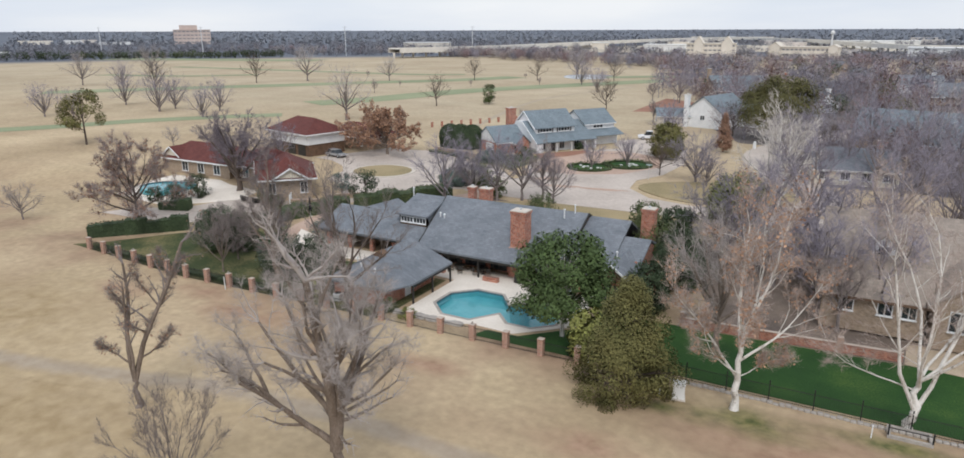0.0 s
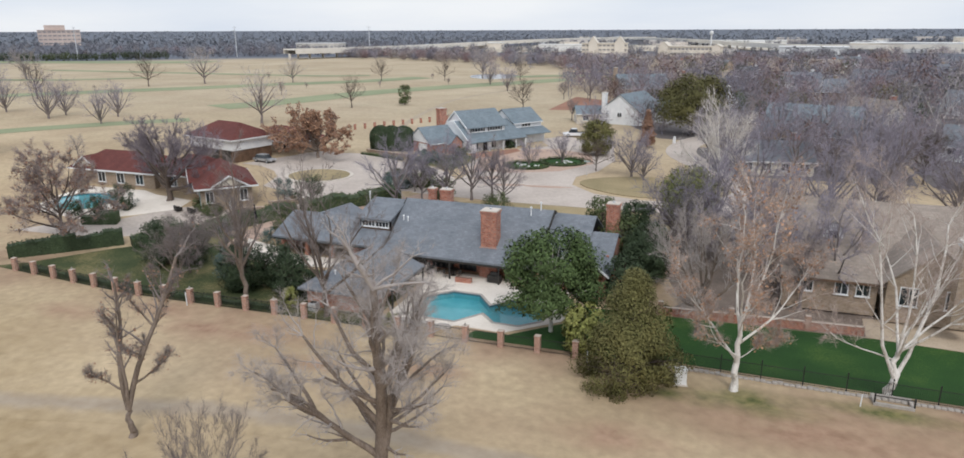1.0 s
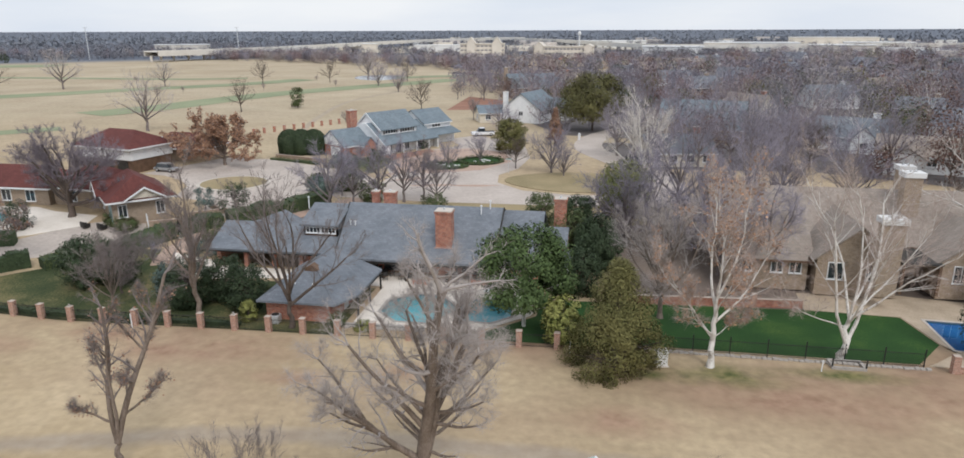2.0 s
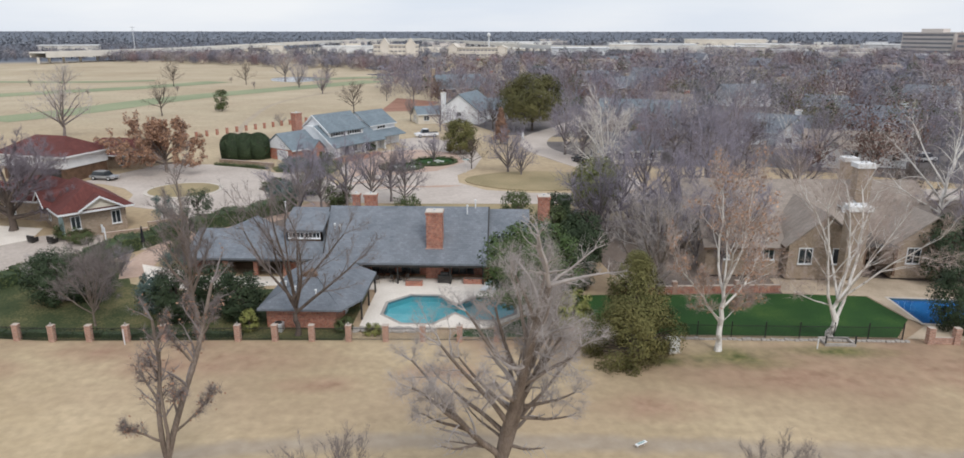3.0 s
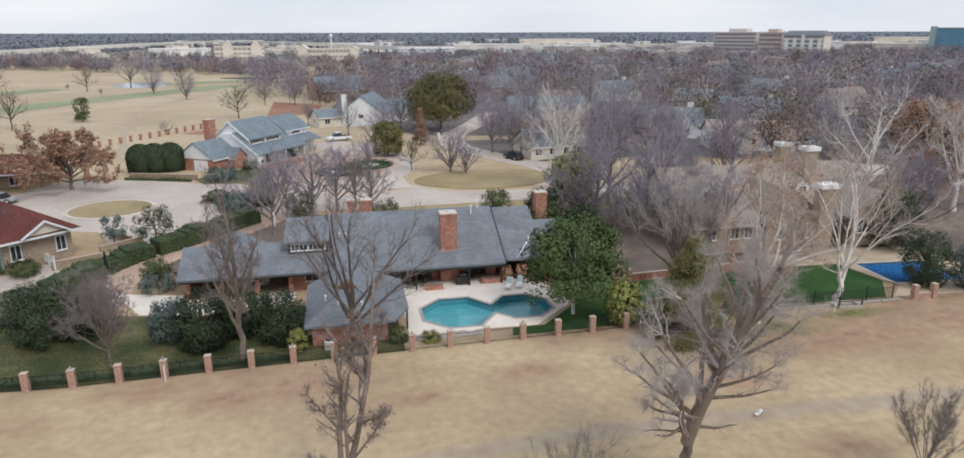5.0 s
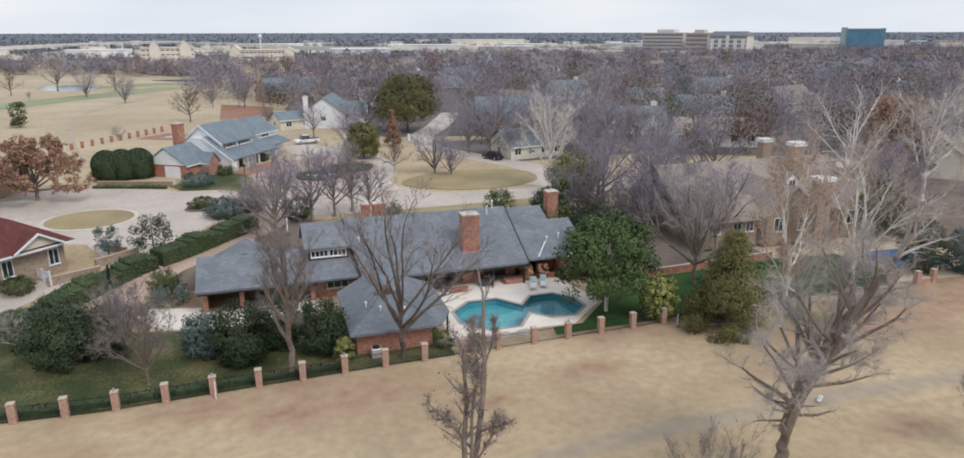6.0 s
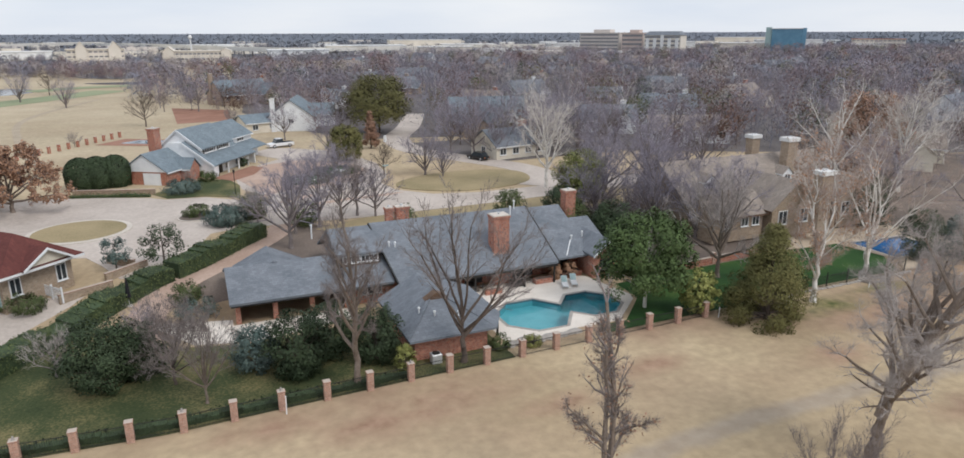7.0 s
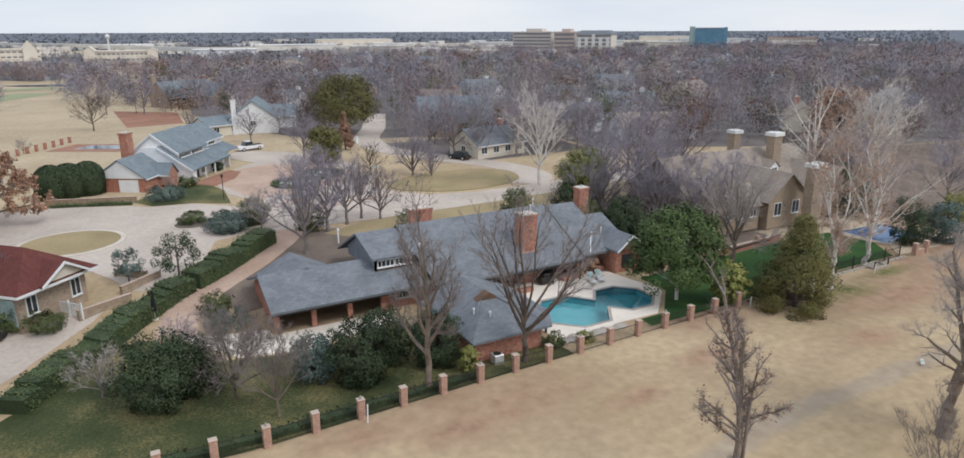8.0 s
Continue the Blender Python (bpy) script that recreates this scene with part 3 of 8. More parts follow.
for f in bm.faces:
    if f.normal.z < 0:
        f.normal_flip()
tagged(new("far_plain", mesh_of("far_plain", bm, M["grass"])), "haze-grey winter plain raised at its far edge to the horizon line", "ground", kind="structure")


def pool_basin(name, loop, depth, drop, plaster, label, water="water"):
    """A sunk basin with a tiled edge and its water."""
    z = gh(loop[0][1])
    th = thing(name, pose(loop[0][0], loop[0][1], z), label, "swimming pool", kind="structure")
    lo = [(x - loop[0][0], y - loop[0][1]) for x, y in loop]
    b = bmesh.new()
    top, bot = [b.verts.new((x, y, 0.02)) for x, y in lo], [b.verts.new((x, y, -depth)) for x, y in lo]
    b.faces.new(bot)
    for i in range(len(lo)):
        j = (i + 1) % len(lo)
        b.faces.new((top[j], top[i], bot[i], bot[j]))
    part("basin", b, plaster, th)
    b = bmesh.new()
    ins = grown(lo, -0.02)
    for i in range(len(lo)):
        j = (i + 1) % len(lo)
        b.faces.new([b.verts.new(p) for p in ((*ins[j], 0.015), (*ins[i], 0.015), (*ins[i], -0.22), (*ins[j], -0.22))])
    part("waterline_tile", b, M["tile"], th, "band of dark waterline tile")
    b = bmesh.new()
    b.faces.new([b.verts.new((x, y, -drop)) for x, y in lo])
    w = part("water", b, M[water], th, "clear still pool water")
    w.visible_shadow = False
    return th


pool_basin("pool_basin", POOL, 1.5, 0.12, M["plaster"], "turquoise double-octagon swimming pool set in a pale deck")
pool_basin("pool_basin", POOL_LEFT, 1.2, 0.12, M["plaster"], "small turquoise oval pool beside the red-roofed house")
pool_basin("pool_basin", POOL_RIGHT, 0.5, 0.1, M["plaster_blue"], "rectangular pool under a bright blue cover")

DECK = [(-33.3, 53.4), (-30.2, 52.7), (-27.2, 52.5), (-26.0, 53.3), (-21.6, 53.2), (-17.3, 57.2), (-16.9, 58.4), (-17.6, 61.2), (-18.2, 64.8),
        (-21.5, 66.5), (-38.6, 66.8), (-38.6, 62.9), (-33.3, 62.6)]
drape("pool_deck", [DECK, grown(POOL, 0.3)], M["deck"], 0.05, "pale concrete pool deck round the turquoise pool", "paving", 0.2)
drape("pool_coping", [grown(POOL, 0.3), POOL], M["stone"], 0.075, "narrow grey coping round the pool edge", "paving", 0.1)
drape("lawn", [[(-9, 52.3), (14.6, 52.3), (17.9, 56.6), (16.9, 62.4), (9, 62.9), (-10, 61.8)]], M["lawn"], 0.02, "vivid green overseeded lawn behind an iron fence", "lawn")
drape("lawn", [[(-21.0, 53.0), (-24, 52.9), (-24.5, 50.9), (-9, 51.3), (-9, 62), (-16.5, 61.5), (-16.7, 57.3)]], M["lawn"], 0.015, "dark green strip of lawn beside the pool deck", "lawn")
drape("yard", [[(-82, 50.25), (-79, 50.1), (-60, 48.8), (-40, 49.6), (-34, 49.75), (-34, 62), (-44, 62.5), (-53, 61.5), (-60, 63.5), (-64, 70), (-67.5, 70), (-72, 63.8), (-75.5, 60)]], M["yard"], 0.02,
      "shaded backyard grass mixed green and straw", "lawn")
drape("motor_court", [[(-61.8, 69.5), (-54.6, 67.6), (-54.6, 66.2), (-43.6, 66.2), (-43.6, 63.6), (-48, 62.9), (-53, 61.9), (-58, 63.2)]], M["deck"], 0.05,
      "pale concrete court in front of the garage wing", "paving", 0.15)
drape("side_drive", [ribbon(smooth([(-45.6, 93.5), (-48.4, 88.2), (-52.6, 82.6), (-57.2, 78), (-60.8, 73.6), (-62.0, 69.5), (-60.5, 65.5)]), 3.4)], M["pink_paving"], 0.035, "narrow stained side drive along the hedge", "paving", 0.1)
drape("planting_bed", [ribbon(smooth([(-47.0, 88.6), (-50.6, 83), (-55.2, 78.4), (-58.4, 74.6)]), 0.9)], M["mulch"], 0.03, "bare brown planting strip with leaf litter", "planting bed")
drape("house_bed", [[(-46, 91.5), (-50, 85), (-55, 79), (-58, 75), (-56, 71.5), (-15, 79), (-10, 74), (-7, 66), (-9.2, 62), (10, 63), (10, 86), (-40, 90)]], M["soil"], 0.012,
      "brown leaf litter and soil round the house", "planting bed")
drape("patio", [[(8.7, 62.95), (17.0, 62.45), (18.0, 56.7), (18.7, 55.2), (15.2, 52.0), (30, 51.4), (31, 66), (19, 68.2), (9, 67.4)], grown(POOL_RIGHT, 0.25)], M["tan_paving"], 0.06,
      "pale stone terrace beside the neighbouring house", "paving", 0.2)
drape("coping", [grown(POOL_RIGHT, 0.25), POOL_RIGHT], M["concrete"], 0.085, "concrete coping of the covered pool", "paving", 0.1)
drape("left_terrace", [[(-103, 70.4), (-91, 69.4), (-84, 72), (-78.5, 75.2), (-79.5, 79), (-87, 80), (-91, 81.5), (-102, 81)], grown(POOL_LEFT, 0.2)], M["deck"], 0.04,
      "pale paved terrace beside the red-roofed house", "paving", 0.15)
drape("left_drive", [[(-95, 62.4), (-86, 62.8), (-79, 64.6), (-76, 66.2), (-72.6, 70.2), (-68.4, 74.6), (-66.6, 77.2), (-70, 76.8), (-76, 77.2), (-80, 75), (-85, 70.4), (-92, 67.2)]], M["street"], 0.03, "pale curved drive behind the hedge", "paving", 0.1)
COURT = [(-90, 104), (-86.5, 112.5), (-84, 119.5), (-80.5, 122), (-78, 119.5), (-74.8, 120.2), (-71.5, 119.2), (-62.7, 115.2), (-60.5, 113.2), (-55, 112.5), (-50.5, 108.5), (-46, 103),
         (-46, 97), (-50.5, 93.5), (-55.2, 92), (-57.5, 85), (-62.2, 79), (-64.5, 79.5), (-66.5, 84), (-68.3, 87.5), (-74.5, 89.5), (-76.5, 96), (-80, 100), (-85, 103)]
drape("drive_court", [COURT], M["street"], 0.03, "broad weathered concrete drive court", "paving", 0.1)
drape("court_kerb", [oval(-70.1, 99.1, 5.9, 5.5, 28)], M["concrete"], 0.13, "round raised concrete kerb", "kerb", 0.12)
drape("court_island", [oval(-70.1, 99.1, 5.3, 4.9, 28)], M["verge"], 0.15, "round island of dormant grass in the drive", "lawn")
STREET = [(-50, 93), (-36, 92), (-15, 92.6), (25, 95.5), (60, 98), (60, 105), (22, 102.2), (-4, 99.6), (-16, 99.2), (-23, 101), (-27.5, 106), (-28.2, 112), (-25.5, 118), (-24.5, 129), (-27.5, 145),
          (-35, 152), (-40, 156), (-45.5, 150), (-40.5, 141), (-44.8, 136), (-50, 126), (-49.5, 116), (-46, 108), (-46.5, 103)]
LANE = [(-6, 100), (-1, 106), (-2, 116), (-8, 128), (-13.5, 142), (-12, 158), (-4, 175), (2, 190), (8, 205)]
drape("road", [STREET], M["street"], 0.04, "pale weathered concrete street and drives", "road", 0.1)
drape("road", [ribbon(smooth(LANE), 6.0)], M["street"], 0.045, "pale concrete residential street curving away", "road", 0.1)
drape("forecourt", [[(-50, 125.6), (-47, 112), (-40, 111.5), (-32, 115.5), (-27.6, 124), (-30, 134), (-38, 138), (-44.5, 135.4)]], M["pink_paving"], 0.052, "pinkish forecourt paving round the oval beds", "paving")
drape("verge_island", [oval(-14.6, 108.2, 11.4, 7.6, 30, 0.0, 0.03)], M["verge"], 0.12, "dormant grass island between the streets", "lawn", 0.12)
drape("verge", [[(-36, 91.9), (-15, 92.5), (25, 95.4), (25, 88), (-2, 85), (-18, 82), (-38, 83), (-43, 89)]], M["verge"], 0.025, "dormant front lawn beyond the house", "lawn")
drape("verge", [[(-62.4, 117.5), (-60.2, 113.6), (-55, 112.9), (-50.2, 110), (-49.6, 119), (-51, 124.5), (-55, 125.5), (-60, 121)]], M["yard"], 0.06, "winter front lawn of the white house", "lawn")
drape("brick_walk", [[(-53.2, 126.6), (-50.4, 122.8), (-46.6, 127), (-44.4, 133), (-46, 135.6)]], M["clay"], 0.064, "red brick walk before the porch", "paving", 0.08)
drape("kerbed_bed", [oval(-56.2, 101.0, 2.9, 2.4, 20, 0.5)], M["concrete"], 0.12, "pale concrete kerb round a planting bed", "kerb", 0.12)
drape("planting_bed", [oval(-56.2, 101.0, 2.65, 2.15, 20, 0.5)], M["soil"], 0.14, "kerbed bed of bare soil and clipped shrubs", "planting bed")
for n, (x, y, rx2, ry2, a) in enumerate(((-42.4, 106.4, 3.4, 0.9, 0.5), (-37.6, 102.4, 3.0, 0.8, 0.2), (-31, 103.2, 4.0, 0.7, 0.1), (-46.2, 110.4, 2.2, 0.8, 0.8))):
    drape("stain", [oval(x, y, rx2, ry2, 20, a, 0.12, n)], M["pink_paving"], 0.05 + 0.003 * n, "reddish soil washed over the concrete", "ground")
drape("verge", [[(-3, 121), (24, 122), (26, 150), (-12, 150), (-10, 135)]], M["litter"], 0.025, "leaf litter under bare trees beside the residential street", "ground")
drape("woodland_floor", [[(25, 95.3), (60, 97.5), (320, 54), (900, 200), (900, 900), (330, 880), (60, 560), (-30, 330), (-40, 230), (-34, 190), (-20, 160), (26, 150), (26, 122), (60, 105)]], M["litter"], 0.02,
      "brown leaf litter under bare neighbourhood trees", "ground")
drape("side_soil", [[(10, 63), (31, 66), (32, 50.8), (120, 50.8), (300, 54), (60, 97.4), (25, 95.2), (10, 86)]], M["soil"], 0.01, "brown leaf litter between the houses", "ground")
drape("clay_court", [[(-58.5, 208), (-44.6, 211), (-43, 240), (-60, 254)]], M["clay"], 0.03, "red clay ground beyond the white house", "ground")
drape("tennis_court", [[(-75.3, 175.5), (-60.5, 167), (-58.6, 177), (-69.8, 183.5)]], M["clay"], 0.04, "red-bordered tennis court", "court")
drape("tennis_court", [[(-70.4, 176), (-61.6, 171), (-60.2, 176.3), (-66.8, 180)]], M["pond"], 0.06, "blue-green tennis court playing surface", "court")
for n, (pts, w) in enumerate(([[(-204, 78), (-184, 103), (-172, 124), (-158, 142), (-147, 153)], 9], [[(-162, 182), (-152, 205), (-146, 230), (-138, 254), (-126, 276), (-112, 298), (-98, 320), (-84, 345)], 17],
                              [[(-290, 165), (-250, 215), (-228, 240), (-205, 270), (-178, 300), (-160, 336)], 17], [[(-420, 330), (-300, 330), (-225, 330), (-195, 342)], 10],
                              [[(-600, 400), (-480, 430), (-400, 455)], 40], [[(-380, 250), (-330, 262), (-300, 290)], 10], [[(-116, 352), (-98, 368), (-78, 373)], 14])):
    drape("fairway", [ribbon(smooth(pts), w)], M["fairway"], 0.05 + 0.012 * n, "pale green overseeded fairway", "fairway")
drape("cart_path", [ribbon(smooth(TRACK), 4.6)], M["track"], 0.015, "faint worn track across the dormant grass", "path")
drape("golf_path", [ribbon(smooth([(-79, 140), (-92, 190), (-98, 240), (-85, 300)]), 1.7)], M["path"], 0.03, "thin worn path across the golf course", "path")
drape("pond", [oval(-127, 355, 13, 21, 24, 0.3, 0.05, 4)], M["pond"], 0.06, "still grey pond on the golf course", "pond")
drape("pond", [oval(-82, 393, 19, 8, 20, -0.4, 0.05, 5)], M["pond"], 0.06, "small grey pond on the golf course", "pond")
drape("pond", [oval(-96, 478, 20, 42, 20, 0.2, 0.05, 6)], M["pond"], 0.06, "small grey pond on the golf course", "pond")
drape("far_field", [[(-460, 640), (-150, 800), (120, 960), (420, 900), (900, 900), (1100, 1050), (300, 1300), (-300, 1150)]], M["far_field"], 0.05, "pale cleared ground by the distant highway", "ground")

# ---- the main house ----
def window(th, cx, cy, z0, z1, w, face="s", mat="white", panes=1, label=""):
    """A framed window let into a wall; face is the side it looks to."""
    turn = {"s": 0, "e": 90, "n": 180, "w": -90}[face]
    m = pose(cx, cy, z0, 0, 0, turn)
    h, t = z1 - z0, 0.09
    b = bmesh.new()
    outer, inner = [(-w / 2, 0), (w / 2, 0), (w / 2, h), (-w / 2, h)], [(-w / 2 + t, t), (w / 2 - t, t), (w / 2 - t, h - t), (-w / 2 + t, h - t)]
    rings = [[b.verts.new((x, y, z)) for x, z in loop] for loop, y in ((outer, -0.06), (outer, 0.06), (inner, 0.06), (inner, -0.06))]
    for r0, r1 in zip(rings, rings[1:] + rings[:1]):
        for i in range(4):
            b.faces.new((r0[i], r0[(i + 1) % 4], r1[(i + 1) % 4], r1[i]))
    bmesh.ops.recalc_face_normals(b, faces=b.faces[:])
    f = part("window", b, M[mat], th, label, m)
    for i in range(1, panes):
        x = -w / 2 + w * i / panes
        part("mullion", boxed(x - 0.035, x + 0.035, -0.05, 0.05, t, h - t), M[mat], f)
    for i in range(panes):
        x0, x1 = -w / 2 + w * i / panes + 0.05, -w / 2 + w * (i + 1) / panes - 0.05
        part("pane", boxed(x0, x1, -0.02, 0.02, t, h - t), M["glass"], f)
    part("sill", boxed(-w / 2 - 0.06, w / 2 + 0.06, -0.14, 0.0, -0.07, 0.0), M[mat], f)
    return f


def gable_block(th, x0, x1, y0, y1, z0, eave, ridge, wall, roof, axis="x", over=0.5, thick=0.22, mid=None, fascia="dark"):
    """Walls up to the gables, two roof slopes with overhang, and fascia boards."""
    if axis == "x":
        c = (y0 + y1) / 2 if mid is None else mid
        prof = [(y0, z0), (y1, z0), (y1, eave), (c, ridge), (y0, eave)]
        lo, hi, put = x0, x1, (lambda s, q: (s, q[0], q[1]))
        flip = False
    else:
        c = (x0 + x1) / 2 if mid is None else mid
        prof = [(x0, z0), (x1, z0), (x1, eave), (c, ridge), (x0, eave)]
        lo, hi, put = y0, y1, (lambda s, q: (q[0], s, q[1]))
        flip = True
    b = bmesh.new()
    A, B = [b.verts.new(put(lo, q)) for q in prof], [b.verts.new(put(hi, q)) for q in prof]
    b.faces.new(A[::-1] if not flip else A)
    b.faces.new(B if not flip else B[::-1])
    for i in range(5):
        if i in (2, 3):
            continue
        j = (i + 1) % 5
        b.faces.new((A[i], A[j], B[j], B[i]) if not flip else (B[i], B[j], A[j], A[i]))
    bmesh.ops.recalc_face_normals(b, faces=b.faces[:])
    part("wall", b, M[wall], th)
    k = [(ridge - eave) / (c - prof[0][0]), (ridge - eave) / (prof[1][0] - c)]
    for s, (q0, e) in zip((-1, 1), ((prof[0][0], k[0]), (prof[1][0], k[1]))):
        q = q0 + s * over
        ze = eave - over * e + thick
        ring = [put(lo - over * 0.7, (q, ze)), put(hi + over * 0.7, (q, ze)), put(hi + over * 0.7, (c, ridge + thick)), put(lo - over * 0.7, (c, ridge + thick))]
        n = (Vector(ring[1]) - Vector(ring[0])).cross(Vector(ring[2]) - Vector(ring[1]))
        if n.z < 0:
            ring = ring[::-1]
        part("roof_slope", slab(bmesh.new(), ring, thick * 0.85), M[roof], th)
        a, z = put(lo - over * 0.7, (q, ze)), put(hi + over * 0.7, (q, ze))
        bb = bmesh.new()
        d = 0.03 * s
        if axis == "x":
            box(bb, a[0], z[0], min(q, q + d), max(q, q + d), ze - thick - 0.03, ze - 0.02)
        else:
            box(bb, min(q, q + d), max(q, q + d), a[1], z[1], ze - thick - 0.03, ze - 0.02)
        part("fascia", bb, M[fascia], th)


def chimney(th, x, y, z0, z1, wx, wy, mat="brick", cap="concrete", flues=1, label="brick chimney with a pale cap"):
    b = bmesh.new()
    box(b, x - wx / 2, x + wx / 2, y - wy / 2, y + wy / 2, z0, z1 - 0.45)
    for i, d in enumerate((0.05, 0.1)):
        box(b, x - wx / 2 - d, x + wx / 2 + d, y - wy / 2 - d, y + wy / 2 + d, z1 - 0.45 + 0.16 * i, z1 - 0.29 + 0.16 * i - 0.002)
    c = part("chimney", b, M[mat], th, label)
    part("chimney_cap", boxed(x - wx / 2 - 0.04, x + wx / 2 + 0.04, y - wy / 2 - 0.04, y + wy / 2 + 0.04, z1 - 0.132, z1 - 0.03, bevel=0.02), M[cap], c)
    for i in range(flues):
        fx = x + (i - (flues - 1) / 2) * 0.5
        part("flue", cyl(bmesh.new(), fx, y, z1 - 0.03, z1 + 0.16, 0.16, 0.14, 10), M["metal"], c)
    return c


HX, HY = -30.0, 68.0
G0 = gh(68)
house = thing("house", pose(HX, HY, G0), "long brick ranch house with grey shingle roofs and red brick chimneys", "house")


def L(x, y, z):
    return (x - HX, y - HY, z - G0)


def roof_piece(pts, thick=0.22, mat="roof_grey", th=house):
    part("roof_slope", slab(bmesh.new(), [L(*p) for p in pts], thick), M[mat], th)


def wall_box(x0, x1, y0, y1, z0, z1, mat="brick", name="wall", label=""):
    return part(name, boxed(x0 - HX, x1 - HX, y0 - HY, y1 - HY, z0 - G0, z1 - G0), M[mat], house, label)


# main roof: a long front slope over the porch, and the back slope
EAVE, RIDGE, RY = 2.15, 6.35, 72.4
roof_piece([(-39.4, 64.3, EAVE), (-21.9, 64.3, EAVE), (-21.9, RY, RIDGE), (-40.2, RY, RIDGE)])
roof_piece([(-40.2, RY, RIDGE), (-21.9, RY, RIDGE), (-21.9, 80.5, EAVE), (-40.2, 80.5, EAVE)])
# east part, a little lower
roof_piece([(-21.9, 65.0, 2.2), (-17.2, 65.0, 2.2), (-17.2, 73.0, 5.95), (-21.9, 73.0, 5.95)])
roof_piece([(-21.9, 73.0, 5.95), (-17.2, 73.0, 5.95), (-17.2, 80.0, 2.2), (-21.9, 80.0, 2.2)])
roof_piece([(-17.2, 65.6, 2.3), (-14.4, 65.6, 2.3), (-14.4, 71.0, 4.75), (-17.2, 71.0, 4.75)])
roof_piece([(-17.2, 71.0, 4.75), (-14.4, 71.0, 4.75), (-14.4, 77.0, 2.3), (-17.2, 77.0, 2.3)])
# small front gable at the east end
roof_piece([(-18.2, 63.2, 2.5), (-16.1, 63.2, 4.05), (-16.1, 69.2, 4.05), (-18.2, 69.2, 2.5)][::1], 0.18)
roof_piece([(-16.1, 63.2, 4.05), (-14.0, 63.2, 2.5), (-14.0, 69.2, 2.5), (-16.1, 69.2, 4.05)], 0.18)
for s in (-1, 1):
    b = bmesh.new()
    slab(b, [L(-16.1, 63.14, 4.08), L(-16.1 + s * 2.12, 63.14, 2.5), L(-16.1 + s * 2.12, 63.26, 2.5), L(-16.1, 63.26, 4.08)][::s], 0.2)
    bmesh.ops.recalc_face_normals(b, faces=b.faces[:])
    part("bargeboard", b, M["white"], house, "white painted gable board")
b = bmesh.new()
g = [b.verts.new(L(*p)) for p in ((-17.9, 63.5, 2.45), (-14.3, 63.5, 2.45), (-16.1, 63.5, 3.8))]
g2 = [b.verts.new(L(*p)) for p in ((-17.9, 63.7, 2.45), (-14.3, 63.7, 2.45), (-16.1, 63.7, 3.8))]
b.faces.new(g)
b.faces.new(g2[::-1])
for i in range(3):
    b.faces.new((g[i], g2[i], g2[(i + 1) % 3], g[(i + 1) % 3]))
bmesh.ops.recalc_face_normals(b, faces=b.faces[:])
part("gable", b, M["brown"], house)
wall_box(-17.8, -14.4, 64.0, 76.5, G0, 2.3)
window(house, -16.1 - HX, 63.98 - HY, 0.7, 2.0, 1.7, panes=3, mat="dark")
# rake trim at the step between the two roofs
for (y0, z0, y1, z1) in ((64.25, EAVE, RY, RIDGE), (RY, RIDGE, 80.5, EAVE)):
    b = bmesh.new()
    slab(b, [L(-21.9, y0, z0 + 0.03), L(-21.78, y0, z0 + 0.03), L(-21.78, y1, z1 + 0.03), L(-21.9, y1, z1 + 0.03)], 0.34)
    part("rake_trim", b, M["dark"], house)
for x in (-39.45, ):
    b = bmesh.new()
    slab(b, [L(x - 0.02, 64.25, EAVE + 0.03), L(x + 0.1, 64.25, EAVE + 0.03), L(x - 0.7, RY, RIDGE + 0.03), L(x - 0.82, RY, RIDGE + 0.03)], 0.34)
    part("rake_trim", b, M["dark"], house)
# gable ends of the main block
for x in (-39.2, -22.2, -14.7):
    b = bmesh.new()
    top, back, ry = (5.9, 80.2, RY) if x < -20 else (4.35, 76.5, 71.0)
    q = [L(x, 67.4, G0), L(x, back - 0.4, G0), L(x, back - 0.4, 2.1), L(x, ry, top), L(x, 67.4, 3.55 if x < -20 else 2.7)]
    A = [b.verts.new(p) for p in q]
    B = [b.verts.new((p[0] + 0.25, p[1], p[2])) for p in q]
    b.faces.new(A)
    b.faces.new(B[::-1])
    for i in range(5):
        b.faces.new((A[i], B[i], B[(i + 1) % 5], A[(i + 1) % 5]))
    bmesh.ops.recalc_face_normals(b, faces=b.faces[:])
    part("wall", b, M["brick"] if x < -20 else M["brick"], house)
# porch wall with glazed doors, posts and beam
wall_box(-38.9, -14.8, 67.4, 67.65, G0, 3.3)
for cx, w, n in ((-36.6, 2.4, 3), (-33.4, 2.6, 3), (-30.4, 2.0, 2), (-24.6, 2.4, 3), (-20.0, 1.8, 2)):
    window(house, cx - HX, 67.36 - HY, 0.25, 2.35, w, panes=n, mat="dark", label="dark framed glazed doors")
wall_box(-39.3, -22.0, 64.35, 64.55, 1.66, 1.9, "dark", "porch_beam", "dark timber porch beam")
for x in (-39.0, -35.2, -31.4, -25.8, -22.3):
    part("porch_post", boxed(x - 0.08 - HX, x + 0.08 - HX, 64.38 - HY, 64.54 - HY, 0.05, 1.9 - G0), M["dark"], house)
wall_box(-28.6, -26.6, 66.2, 67.6, G0, 3.2, "brick", "chimney_breast", "brick chimney breast on the porch")
wall_box(-39.0, -15.0, 80.0, 80.25, G0, 2.1)
